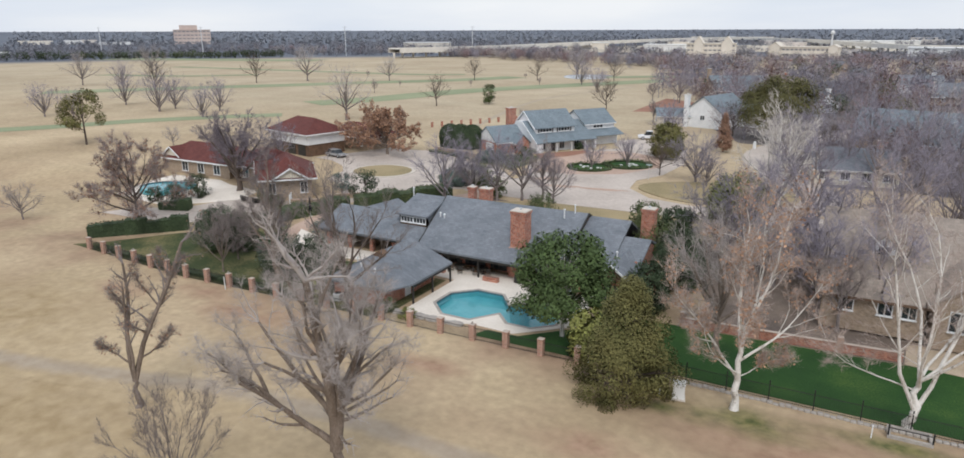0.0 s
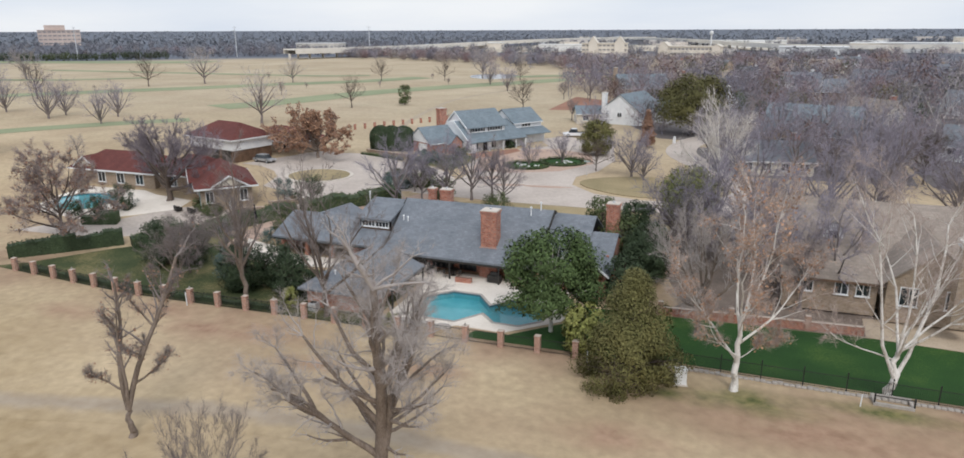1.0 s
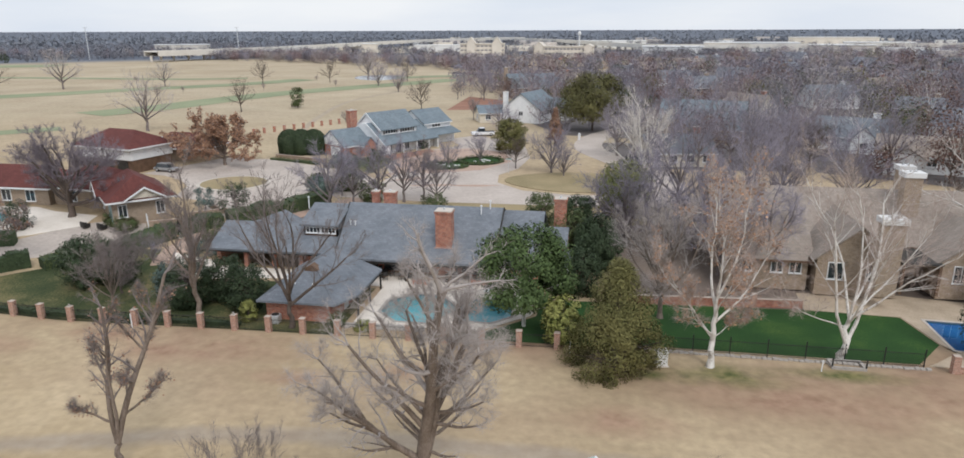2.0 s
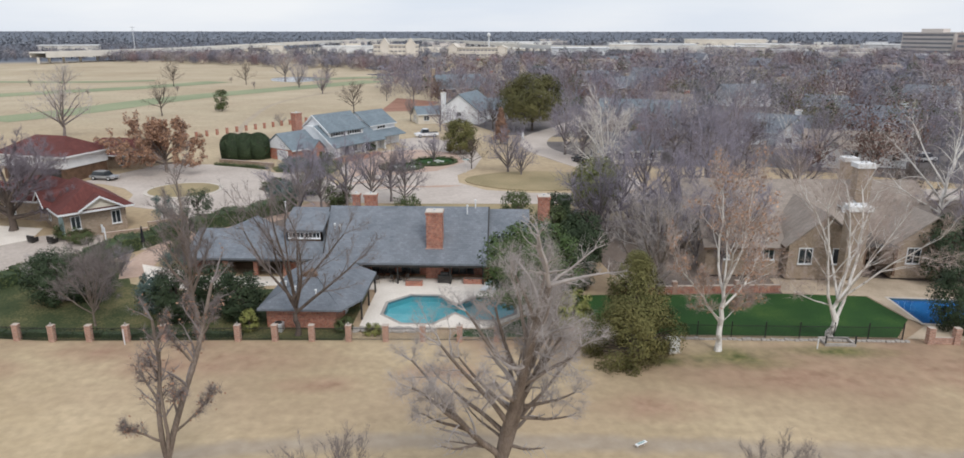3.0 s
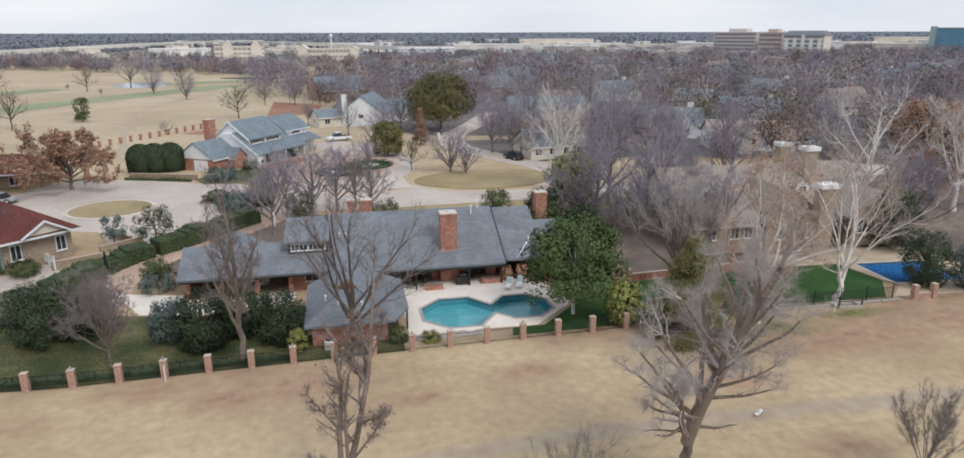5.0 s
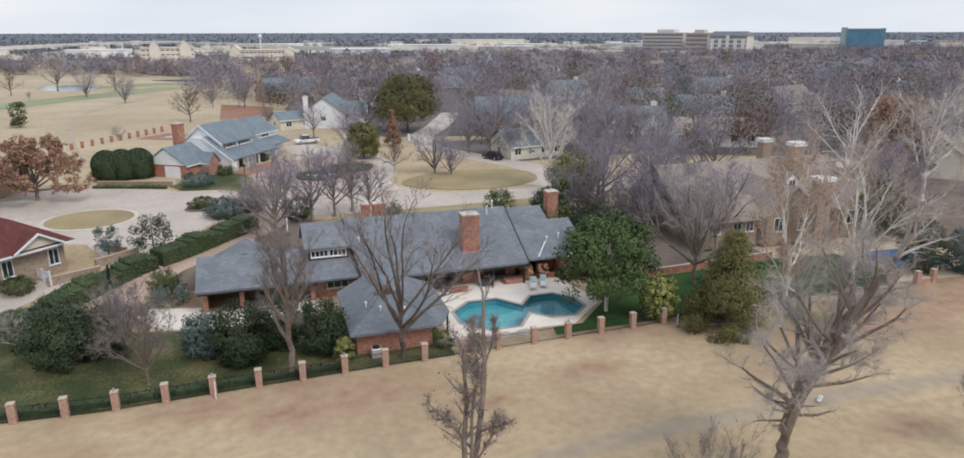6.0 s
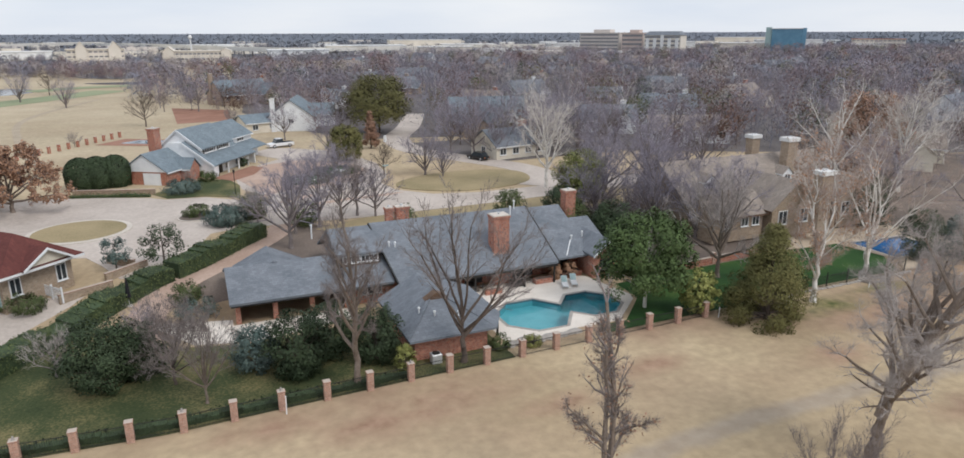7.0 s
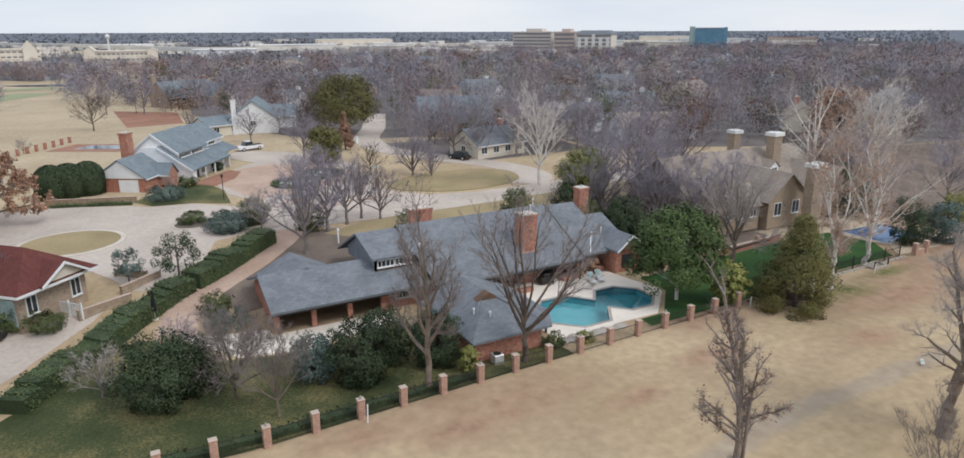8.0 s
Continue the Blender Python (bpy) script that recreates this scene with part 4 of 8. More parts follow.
part("soffit", boxed(-39.2 - HX, -22.1 - HX, 64.5 - HY, 67.4 - HY, 1.95, 2.0), M["brown"], house)
# garage wing to the west
roof_piece([(-54.8, 65.2, 2.2), (-39.6, 65.2, 2.2), (-39.6, 70.0, 4.2), (-54.8, 70.0, 4.2)])
roof_piece([(-54.8, 70.0, 4.2), (-39.6, 70.0, 4.2), (-39.6, 75.6, 2.2), (-54.8, 75.6, 2.2)])
b = bmesh.new()
for p in ([(-53.8, 76.2, 2.3), (-50.3, 76.2, 4.05), (-50.3, 69.8, 4.3), (-53.8, 70.2, 3.2)], [(-50.3, 76.2, 4.05), (-46.8, 76.2, 2.3), (-46.8, 70.2, 3.2), (-50.3, 69.8, 4.3)]):
    n = (Vector(p[1]) - Vector(p[0])).cross(Vector(p[2]) - Vector(p[1]))
    slab(b, [L(*q) for q in (p if n.z > 0 else p[::-1])], 0.2)
part("roof_slope", b, M["roof_grey"], house)
for x in (-54.2,):
    b = bmesh.new()
    q = [L(x, 66.6, G0), L(x, 75.0, G0), L(x, 75.0, 2.1), L(x, 70.0, 3.95), L(x, 66.6, 2.5)]
    A, B = [b.verts.new(p) for p in q], [b.verts.new((p[0] + 0.25, p[1], p[2])) for p in q]
    b.faces.new(A)
    b.faces.new(B[::-1])
    for i in range(5):
        b.faces.new((A[i], B[i], B[(i + 1) % 5], A[(i + 1) % 5]))
    bmesh.ops.recalc_face_normals(b, faces=b.faces[:])
    part("wall", b, M["brick"], house)
wall_box(-44.0, -39.2, 66.9, 67.15, G0, 2.75)
wall_box(-54.0, -44.0, 70.4, 70.65, G0, 3.7, "brown", "wall", "dark brown carport back wall")
for x in (-54.1, -50.8, -47.4, -44.1):
    part("carport_post", boxed(x - 0.22 - HX, x + 0.22 - HX, 66.3 - HY, 66.75 - HY, 0.05, 2.3 - G0), M["brick"], house, "square brick carport pier")
wall_box(-54.7, -39.7, 65.35, 65.5, 1.78, 2.02, "dark", "fascia")
window(house, -41.6 - HX, 66.86 - HY, 0.9, 2.0, 2.2, panes=3, mat="white")
# shed dormer with its strip window
roof_piece([(-44.6, 67.6, 4.75), (-40.0, 67.6, 4.75), (-40.0, 72.4, 6.15), (-44.6, 72.4, 6.15)], 0.2)
roof_piece([(-44.6, 72.4, 6.15), (-40.2, 72.4, 6.15), (-40.2, 78.5, 3.0), (-44.6, 78.5, 3.0)], 0.2)
for x in (-44.2, -40.4):
    b = bmesh.new()
    q = [L(x, 68.0, 3.0), L(x, 76.0, 3.0), L(x, 76.0, 3.95), L(x, 72.4, 5.9), L(x, 68.0, 4.62)]
    A, B = [b.verts.new(p) for p in q], [b.verts.new((p[0] + 0.2, p[1], p[2])) for p in q]
    b.faces.new(A)
    b.faces.new(B[::-1])
    for i in range(5):
        b.faces.new((A[i], B[i], B[(i + 1) % 5], A[(i + 1) % 5]))
    bmesh.ops.recalc_face_normals(b, faces=b.faces[:])
    part("dormer_cheek", b, M["roof_grey"], house)
wall_box(-44.2, -40.2, 68.0, 68.2, 3.0, 4.6, "brown", "dormer_front", "dark dormer wall under the strip window")
for cx in (-43.1, -41.3):
    window(house, cx - HX, 67.96 - HY, 3.7 - G0, 4.42 - G0, 1.75, panes=4, mat="white", label="white-framed strip window")
chimney(house, -27.6 - HX, 67.1 - HY, 3.0 - G0, 7.3 - G0, 1.75, 1.5, label="broad red brick chimney with a pale cap")
chimney(house, -15.5 - HX, 73.6 - HY, 0, 7.5 - G0, 1.35, 1.2, label="tall red brick end chimney")
chimney(house, -37.5 - HX, 74.0 - HY, 4.5 - G0, 7.5 - G0, 0.8, 0.8, label="slim red brick chimney behind the ridge")
chimney(house, -35.9 - HX, 74.6 - HY, 4.5 - G0, 7.35 - G0, 1.4, 1.0, label="red brick chimney behind the ridge")
for x, y, z, h in ((-24.3, 71.3, 5.8, 0.9), (-23.4, 72.2, 6.3, 0.8), (-39.0, 69.0, 4.6, 0.45), (-38.4, 68.9, 4.55, 0.4), (-45.9, 73.6, 5.3, 1.1), (-18.6, 67.4, 3.3, 0.4), (-17.0, 67.8, 3.4, 0.5)):
    b = bmesh.new()
    cyl(b, x - HX, y - HY, z - G0 - 0.3, z - G0 + h, 0.07, n=8)
    cyl(b, x - HX, y - HY, z - G0 + h, z - G0 + h + 0.12, 0.14, 0.1, 8)
    part("vent_pipe", b, M["white"], house, "white roof vent pipe")

# pool house: hipped roof with a brown gablet, open porch to the east
ph = thing("pool_house", pose(-38, 57, gh(57)), "brick pool house with a hipped grey shingle roof", "pool house")
PZ = gh(57)


def P(x, y, z):
    return (x + 38, y - 57, z - PZ)


for pts in ([(-42.2, 52.1, 1.85), (-34.6, 52.1, 1.85), (-37.4, 56.2, 3.5), (-39.4, 56.2, 3.5)],
            [(-42.2, 62.0, 1.95), (-42.2, 52.1, 1.85), (-38.4, 57.0, 4.0), (-38.4, 62.0, 4.0)],
            [(-34.6, 52.1, 1.85), (-33.2, 54.6, 1.95), (-33.2, 62.0, 1.95), (-38.4, 62.0, 4.0), (-38.4, 57.0, 4.0)]):
    n = (Vector(pts[1]) - Vector(pts[0])).cross(Vector(pts[2]) - Vector(pts[1]))
    part("roof_slope", slab(bmesh.new(), [P(*q) for q in (pts if n.z > 0 else pts[::-1])], 0.2), M["roof_grey"], ph)
b = bmesh.new()
q = [P(-39.5, 56.15, 3.42), P(-37.3, 56.15, 3.42), P(-38.4, 56.15, 4.12)]
A, B = [b.verts.new(p) for p in q], [b.verts.new((p[0], p[1] + 0.9, p[2])) for p in q]
b.faces.new(A)
b.faces.new(B[::-1])
for i in range(3):
    b.faces.new((A[i], B[i], B[(i + 1) % 3], A[(i + 1) % 3]))
bmesh.ops.recalc_face_normals(b, faces=b.faces[:])
part("gablet", b, M["brown"], ph, "brown wooden gablet vent")
part("wall", boxed(*[v for v in (-41.6 + 38, -35.2 + 38, 52.8 - 57, 53.05 - 57)], 0, 2.0), M["brick"], ph)
part("wall", boxed(-41.6 + 38, -41.35 + 38, 53.05 - 57, 61.5 - 57, 0, 2.05), M["brick"], ph)
part("wall", boxed(-35.45 + 38, -35.2 + 38, 53.05 - 57, 61.5 - 57, 0, 2.05), M["brick"], ph)
part("wall", boxed(-41.35 + 38, -35.45 + 38, 61.25 - 57, 61.5 - 57, 0, 2.1), M["brick"], ph)
part("door", boxed(-35.19 + 38, -35.13 + 38, 56 - 57, 57 - 57, 0.05, 1.95), M["white"], ph, "white side door")
part("porch_beam", boxed(-33.42 + 38, -33.27 + 38, 54.7 - 57, 61.9 - 57, 1.72, 1.95), M["dark"], ph)
for y in (54.8, 58.3, 61.8):
    part("porch_post", boxed(-33.43 + 38, -33.27 + 38, y - 57.08, y - 56.92, 0.05, 1.74), M["dark"], ph)
for x, y, z in ((-40.4, 55.2, 2.95), (-39.3, 54.4, 2.75), (-37.3, 54.0, 2.6)):
    b = cyl(bmesh.new(), x + 38, y - 57, z - PZ - 0.3, z - PZ + 0.35, 0.06, n=8)
    cyl(b, x + 38, y - 57, z - PZ + 0.35, z - PZ + 0.47, 0.13, 0.1, 8)
    part("vent_pipe", b, M["white"], ph, "white roof vent pipe")

flash = slab(bmesh.new(), [(-20.45 - HX, 65.2 - HY, 2.34 - G0), (-20.33 - HX, 65.2 - HY, 2.34 - G0), (-18.72 - HX, 67.3 - HY, 3.32 - G0), (-18.84 - HX, 67.3 - HY, 3.32 - G0)], 0.05)
part("flashing", flash, M["white"], house, "white metal valley flashing")
# ---- boundary: brick posts with an iron fence ----
post_line = [(x, float(np.interp(x, [-80, -60, -40, -14], [50.2, 48.75, 49.55, 50.2]))) for x in [-14.3 - 3.19 * k for k in range(21)]]
me_post = {}
for k, (x, y) in enumerate(post_line):
    th = thing("brick_post", pose(x, y, gh(y), 0, 0, 0), "square brick fence post with a small capstone beside dormant grass", "fence post", "brick fence posts")
    for nm, mat in (("shaft", "brick_pink"), ("capstone", "brick_pink"), ("finial", "stone")):
        if nm not in me_post:
            if nm == "shaft":
                bm = boxed(-0.24, 0.24, -0.24, 0.24, -0.1, 1.42, bevel=0.015)
            elif nm == "capstone":
                bm = boxed(-0.28, 0.28, -0.28, 0.28, 1.4, 1.5, bevel=0.03)
            else:
                bm = cyl(bmesh.new(), 0, 0, 1.5, 1.58, 0.12, 0.08, 10)
                cyl(bm, 0, 0, 1.58, 1.74, 0.09, 0.05, 10)
            me_post[nm] = mesh_of(nm, bm, M[mat])
        if nm != "finial" or k in (3, 6, 9, 12, 14, 17):
            part(nm, me_post[nm], None, th)


def iron_fence(x0, y0, x1, y1, h=1.25, step=0.13, name="iron_fence", label="black iron picket fence panel between brick posts"):
    d = math.hypot(x1 - x0, y1 - y0)
    th = thing(name, pose(x0, y0, (gh(y0) + gh(y1)) / 2, 0, 0, math.degrees(math.atan2(y1 - y0, x1 - x0))), label, "fence", "iron fence panels")
    b = bmesh.new()
    n = int(d / step)
    for i in range(1, n):
        box(b, i * d / n - 0.009, i * d / n + 0.009, -0.009, 0.009, 0.05, h)
    part("picket", b, M["iron"], th)["kind"] = "stuff"
    for z in (0.15, h - 0.12):
        part("rail", boxed(0, d, -0.015, 0.015, z, z + 0.035), M["iron"], th)
    return th


for (xa, ya), (xb, yb) in zip(post_line, post_line[1:]):
    iron_fence(xb + 0.24, yb, xa - 0.24, ya)
rx = [-9.0 + 2.95 * k for k in range(9)]
for xa, xb in zip(rx, rx[1:]):
    iron_fence(xa, 51.6, xb, 51.6, 1.3, label="black iron picket fence along the green lawn")
for k, x in enumerate(rx):
    tagged(new("iron_fence_post", mesh_of("iron_fence_post", boxed(x - 0.04, x + 0.04, 51.56, 51.64, -0.2, 1.5), M["iron"])), "slim black iron fence post", "fence post", "iron fence posts")
random.seed(5)
for k in range(58):
    x = -8.6 + k * 0.41
    b = boxed(-0.19, 0.19, -0.16, 0.16, -0.1, random.uniform(0.1, 0.2), bevel=0.04)
    ob = new("edging_stone", mesh_of("edging_stone", b, M["stone"]))
    ob.matrix_basis = pose(x, 51.15 + random.uniform(-0.06, 0.06), gh(51), 0, 0, random.uniform(-9, 9))
    tagged(ob, "rough grey edging stone below the iron fence", "stone", "edging stones")
# brick walls at the neighbouring lawn
bw = thing("garden_wall", pose(-9, 62.2, gh(62)), "long low orange-red brick garden wall behind the lawn", "wall")
part("wall_run", boxed(0, 17.6, -0.15, 0.15, -0.1, 0.75), M["brick"], bw, at=pose(0, 0, 0, 0, 0, 4.0))
part("wall_cap", boxed(0, 17.6, -0.19, 0.19, 0.75, 0.83), M["brick_pink"], bw, at=pose(0, 0, 0, 0, 0, 4.0))
for d in (0.2, 6.5, 13.0):
    part("wall_pier", boxed(d - 0.24, d + 0.24, -0.24, 0.24, -0.1, 1.35), M["brick_pink"], bw, at=pose(0, 0, 0, 0, 0, 4.0))
gp = thing("gate_wall", pose(17.6, 50.9, gh(50.9)), "pink brick gate piers joined by a low wall", "wall")
for x in (-1.1, 1.1):
    part("wall_pier", boxed(x - 0.26, x + 0.26, -0.26, 0.26, -0.1, 1.5), M["brick_pink"], gp)
part("wall_run", boxed(-0.84, 0.84, -0.12, 0.12, -0.1, 0.6), M["brick_pink"], gp)

# ---- neighbouring houses ----
def simple_house(name, m, Lx, Wy, eave, ridge, wall, roof, label, wins=3, chim=None, wing=None, trim="white"):
    th = thing(name, m, label, "house")
    gable_block(th, -Lx / 2, Lx / 2, -Wy / 2, Wy / 2, -0.4, eave, ridge, wall, roof, "x", 0.5, 0.2, None, trim)
    if wing:
        x0, x1, d, e2, r2 = wing
        gable_block(th, x0, x1, -Wy / 2 - d, 0, -0.4, e2, r2, wall, roof, "y", 0.45, 0.2, None, trim)
    for i in range(wins):
        x = -Lx / 2 + Lx * (i + 0.5) / wins
        if wing and wing[0] - 0.9 < x < wing[1] + 0.9:
            continue
        window(th, x, -Wy / 2 - 0.03, eave - 1.75, eave - 0.45, 1.5, "s", trim, 2)
    if wing:
        window(th, (wing[0] + wing[1]) / 2, -Wy / 2 - wing[2] - 0.03, wing[3] - 1.7, wing[3] - 0.5, 1.4, "s", trim, 2)
    for s, f in ((-1, "w"), (1, "e")):
        window(th, s * (Lx / 2 + 0.03), 0, eave - 1.7, eave - 0.5, 1.3, f, trim, 2)
    if chim:
        chimney(th, chim[0], chim[1], 0, chim[2], 1.3, 1.0, chim[3] if len(chim) > 3 else "brick")
    return th


# white two-storey house with blue-grey roofs
h2 = thing("white_house", pose(-55.4, 135.8, 1.85, 0, 0, 57), "white-boarded two-storey house with blue-grey roofs and long dormer windows", "house")
# upper block, saltbox: ridge at the origin, front towards -y
prof = [(-3.9, 0), (6.0, 0), (6.0, 3.0), (0, 7.75), (-3.9, 4.95)]
b = bmesh.new()
A, B = [b.verts.new((-4.9, *q)) for q in prof], [b.verts.new((4.9, *q)) for q in prof]
b.faces.new(A[::-1])
b.faces.new(B)
for i in (0, 1, 4):
    b.faces.new((A[i], A[(i + 1) % 5], B[(i + 1) % 5], B[i]))
bmesh.ops.recalc_face_normals(b, faces=b.faces[:])
part("wall", b, M["white"], h2)
for ring in ([(-5.2, -4.4, 4.82), (5.4, -4.4, 4.82), (5.4, 0, 7.98), (-5.2, 0, 7.98)], [(-5.2, 0, 7.98), (5.4, 0, 7.98), (5.4, 6.4, 2.9), (-5.2, 6.4, 2.9)],
             [(-5.05, -7.0, 2.3), (8.6, -7.0, 2.3), (8.6, -3.8, 3.75), (-5.05, -3.8, 3.75)]):
    part("roof_slope", slab(bmesh.new(), ring, 0.2), M["roof_blue"], h2)
part("wall", boxed(-4.9, 8.4, -5.2, -3.92, 0, 2.9), M["white"], h2)
for x in (-4.7, -1.2, 2.4, 5.8, 8.3):
    part("porch_post", boxed(x - 0.1, x + 0.1, -6.8, -6.6, 0, 2.3), M["white"], h2)
for cx in (-2.2, 2.3):
    f = window(h2, cx, -3.95, 3.85, 4.75, 2.9, "s", "white", 4, "white-framed four-light window")
    for s in (-1, 1):
        part("shutter", boxed(s * 1.66 - 0.16, s * 1.66 + 0.16, -0.05, 0.03, 0, 0.9), M["dark"], f, "dark louvred shutter")
for cx in (-3.6, 1.0, 4.6):
    window(h2, cx, -5.23, 0.5, 2.2, 1.3, "s", "white", 2)
part("door", boxed(-1.7, -0.7, -5.3, -5.18, 0, 2.1), M["dark"], h2, "dark front door")
b = bmesh.new()
q = [(-6.7, 0), (-3.9, 0), (-3.9, 3.5), (-6.7, 2.25)]
for x0 in (8.45,):
    A, B = [b.verts.new((x0, *p)) for p in q], [b.verts.new((x0 + 0.15, *p)) for p in q]
    b.faces.new(A)
    b.faces.new(B[::-1])
    for i in range(4):
        b.faces.new((A[i], B[i], B[(i + 1) % 4], A[(i + 1) % 4]))
bmesh.ops.recalc_face_normals(b, faces=b.faces[:])
part("porch_side", b, M["white"], h2)
for y0, z0, y1, z1 in ((-4.45, 4.78, 0, 7.99), (0, 7.99, 6.45, 2.86)):
    part("bargeboard", slab(bmesh.new(), [(-5.26, y0, z0 + 0.03), (-5.14, y0, z0 + 0.03), (-5.14, y1, z1 + 0.03), (-5.26, y1, z1 + 0.03)], 0.34), M["white"], h2)
# lower east block
# lower storey stepping out to the west, its roof parallel to the upper one
b = bmesh.new()
q = [(-6.9, 0), (6.0, 0), (6.0, 2.0), (1.2, 5.9), (-1.4, 5.9), (-6.9, 2.1)]
A, B = [b.verts.new((-6.1, *p)) for p in q], [b.verts.new((-4.92, *p)) for p in q]
b.faces.new(A)
b.faces.new(B[::-1])
for i in range(6):
    b.faces.new((A[i], B[i], B[(i + 1) % 6], A[(i + 1) % 6]))
bmesh.ops.recalc_face_normals(b, faces=b.faces[:])
part("lower_wall", b, M["white"], h2)
part("roof_slope", slab(bmesh.new(), [(-6.3, -7.1, 2.2), (-4.95, -7.1, 2.2), (-4.95, -1.4, 6.1), (-6.3, -1.4, 6.1)], 0.16), M["roof_blue"], h2)
part("bargeboard", slab(bmesh.new(), [(-6.38, -7.15, 2.2), (-6.26, -7.15, 2.2), (-6.26, -1.4, 6.12), (-6.38, -1.4, 6.12)], 0.34), M["white"], h2)
gable_block(h2, 5.05, 9.2, -2.6, 5.0, 0, 3.4, 5.2, "white", "roof_blue", "x", 0.2, 0.2, 0.8, "white")
gable_block(h2, 9.25, 17.2, -1.6, 6.4, 0, 4.5, 7.0, "white", "roof_blue", "x", 0.4, 0.2, 2.4, "white")
part("roof_slope", slab(bmesh.new(), [(8.7, -4.6, 2.3), (17.6, -4.6, 2.3), (17.6, -1.5, 3.4), (8.7, -1.5, 3.4)], 0.18), M["roof_blue"], h2)
part("wall", boxed(9.2, 17.1, -2.9, -1.65, 0, 2.6), M["white"], h2)
window(h2, 12.8, -1.64, 3.5, 4.35, 2.6, "s", "white", 3)
# west garage wing
gable_block(h2, -13.0, -6.15, -2.7, 5.1, 0, 2.4, 5.0, "brick", "roof_blue", "x", 0.45, 0.2, None, "white")
gable_block(h2, -9.2, -6.4, -4.4, 0.6, 0, 2.3, 3.7, "brick", "roof_blue", "y", 0.35, 0.18, None, "white")
b = bmesh.new()
A = [b.verts.new((-13.06, *q)) for q in ((-2.8, 2.3), (5.2, 2.3), (1.2, 4.95))]
B = [b.verts.new((-13.12, *q)) for q in ((-2.8, 2.3), (5.2, 2.3), (1.2, 4.95))]
b.faces.new(A)
b.faces.new(B[::-1])
for i in range(3):
    b.faces.new((A[i], B[i], B[(i + 1) % 3], A[(i + 1) % 3]))
bmesh.ops.recalc_face_normals(b, faces=b.faces[:])
part("gable", b, M["white"], h2, "white boarded garage gable")
part("garage_door", boxed(-13.13, -13.02, -1.6, 1.4, 0, 2.05), M["white"], h2, "white panelled garage door")
chimney(h2, -6.0, 3.6, 0, 8.4, 1.7, 1.3, label="broad red brick chimney at the gable")

# red-roofed house group
def hip_roof(th, x0, x1, y0, y1, z, zr, roof, over=0.6, thick=0.2):
    x0, x1, y0, y1 = x0 - over, x1 + over, y0 - over, y1 + over
    k = (y1 - y0) / 2 * 0.8
    r0, r1, c = (x0 + k, (y0 + y1) / 2), (x1 - k, (y0 + y1) / 2), zr
    for ring in ([(x0, y0, z), (x1, y0, z), (*r1, c), (*r0, c)], [(x1, y0, z), (x1, y1, z), (*r1, c)], [(x1, y1, z), (x0, y1, z), (*r0, c), (*r1, c)], [(x0, y1, z), (x0, y0, z), (*r0, c)]):
        part("roof_slope", slab(bmesh.new(), ring, thick), M[roof], th)
    for a in ((x0, x1, y0 - 0.03, y0 - 0.002), (x0, x1, y1 + 0.002, y1 + 0.03), (x0 - 0.03, x0 - 0.002, y0, y1), (x1 + 0.002, x1 + 0.03, y0, y1)):
        part("fascia", boxed(*a, z - thick - 0.06, z - 0.02), M["white"], th)


def front_gablet(th, cx, y, w, z, h, depth, roof, at=None):
    """A small gable standing out of a roof, with a white face and boards."""
    b = bmesh.new()
    q = [(cx - w / 2, z), (cx + w / 2, z), (cx, z + h)]
    A, B = [b.verts.new((p[0], y, p[1])) for p in q], [b.verts.new((p[0], y + 0.1, p[1])) for p in q]
    b.faces.new(A)
    b.faces.new(B[::-1])
    for i in range(3):
        b.faces.new((A[i], B[i], B[(i + 1) % 3], A[(i + 1) % 3]))
    bmesh.ops.recalc_face_normals(b, faces=b.faces[:])
    part("gablet", b, M["cream"], th, "cream boarded gablet", at)
    for s in (-1, 1):
        ring = [(cx, y - 0.45, z + h + 0.16), (cx, y + depth, z + h + 0.16), (cx + s * (w / 2 + 0.35), y + depth, z - 0.04), (cx + s * (w / 2 + 0.35), y - 0.45, z - 0.04)]
        n = (Vector(ring[1]) - Vector(ring[0])).cross(Vector(ring[2]) - Vector(ring[1]))
        part("roof_slope", slab(bmesh.new(), ring if n.z > 0 else ring[::-1], 0.14), M[roof], th, "", at)
        bb = slab(bmesh.new(), [(cx, y - 0.5, z + h + 0.18), (cx, y - 0.42, z + h + 0.18), (cx + s * (w / 2 + 0.38), y - 0.42, z - 0.02), (cx + s * (w / 2 + 0.38), y - 0.5, z - 0.02)], 0.24)
        bmesh.ops.recalc_face_normals(bb, faces=bb.faces[:])
        part("bargeboard", bb, M["white"], th, "white gable board", at)


rc = thing("red_house", pose(-74.6, 80.4, 1.9, 0, 0, -45), "low tan brick house with red hip roof and white gablets", "house")
part("wall", boxed(-5.2, 5.0, -3.4, 3.6, -1.4, 2.7), M["brick_tan"], rc)
hip_roof(rc, -5.5, 5.4, -3.6, 3.8, 2.75, 5.5, "roof_red", 0.6)
front_gablet(rc, -1.6, -4.25, 4.6, 2.9, 1.35, 4.0, "roof_red")
front_gablet(rc, 0.5, -5.95, 4.4, 2.9, 1.35, 4.0, "roof_red", pose(0, 0, 0, 0, 0, 90))
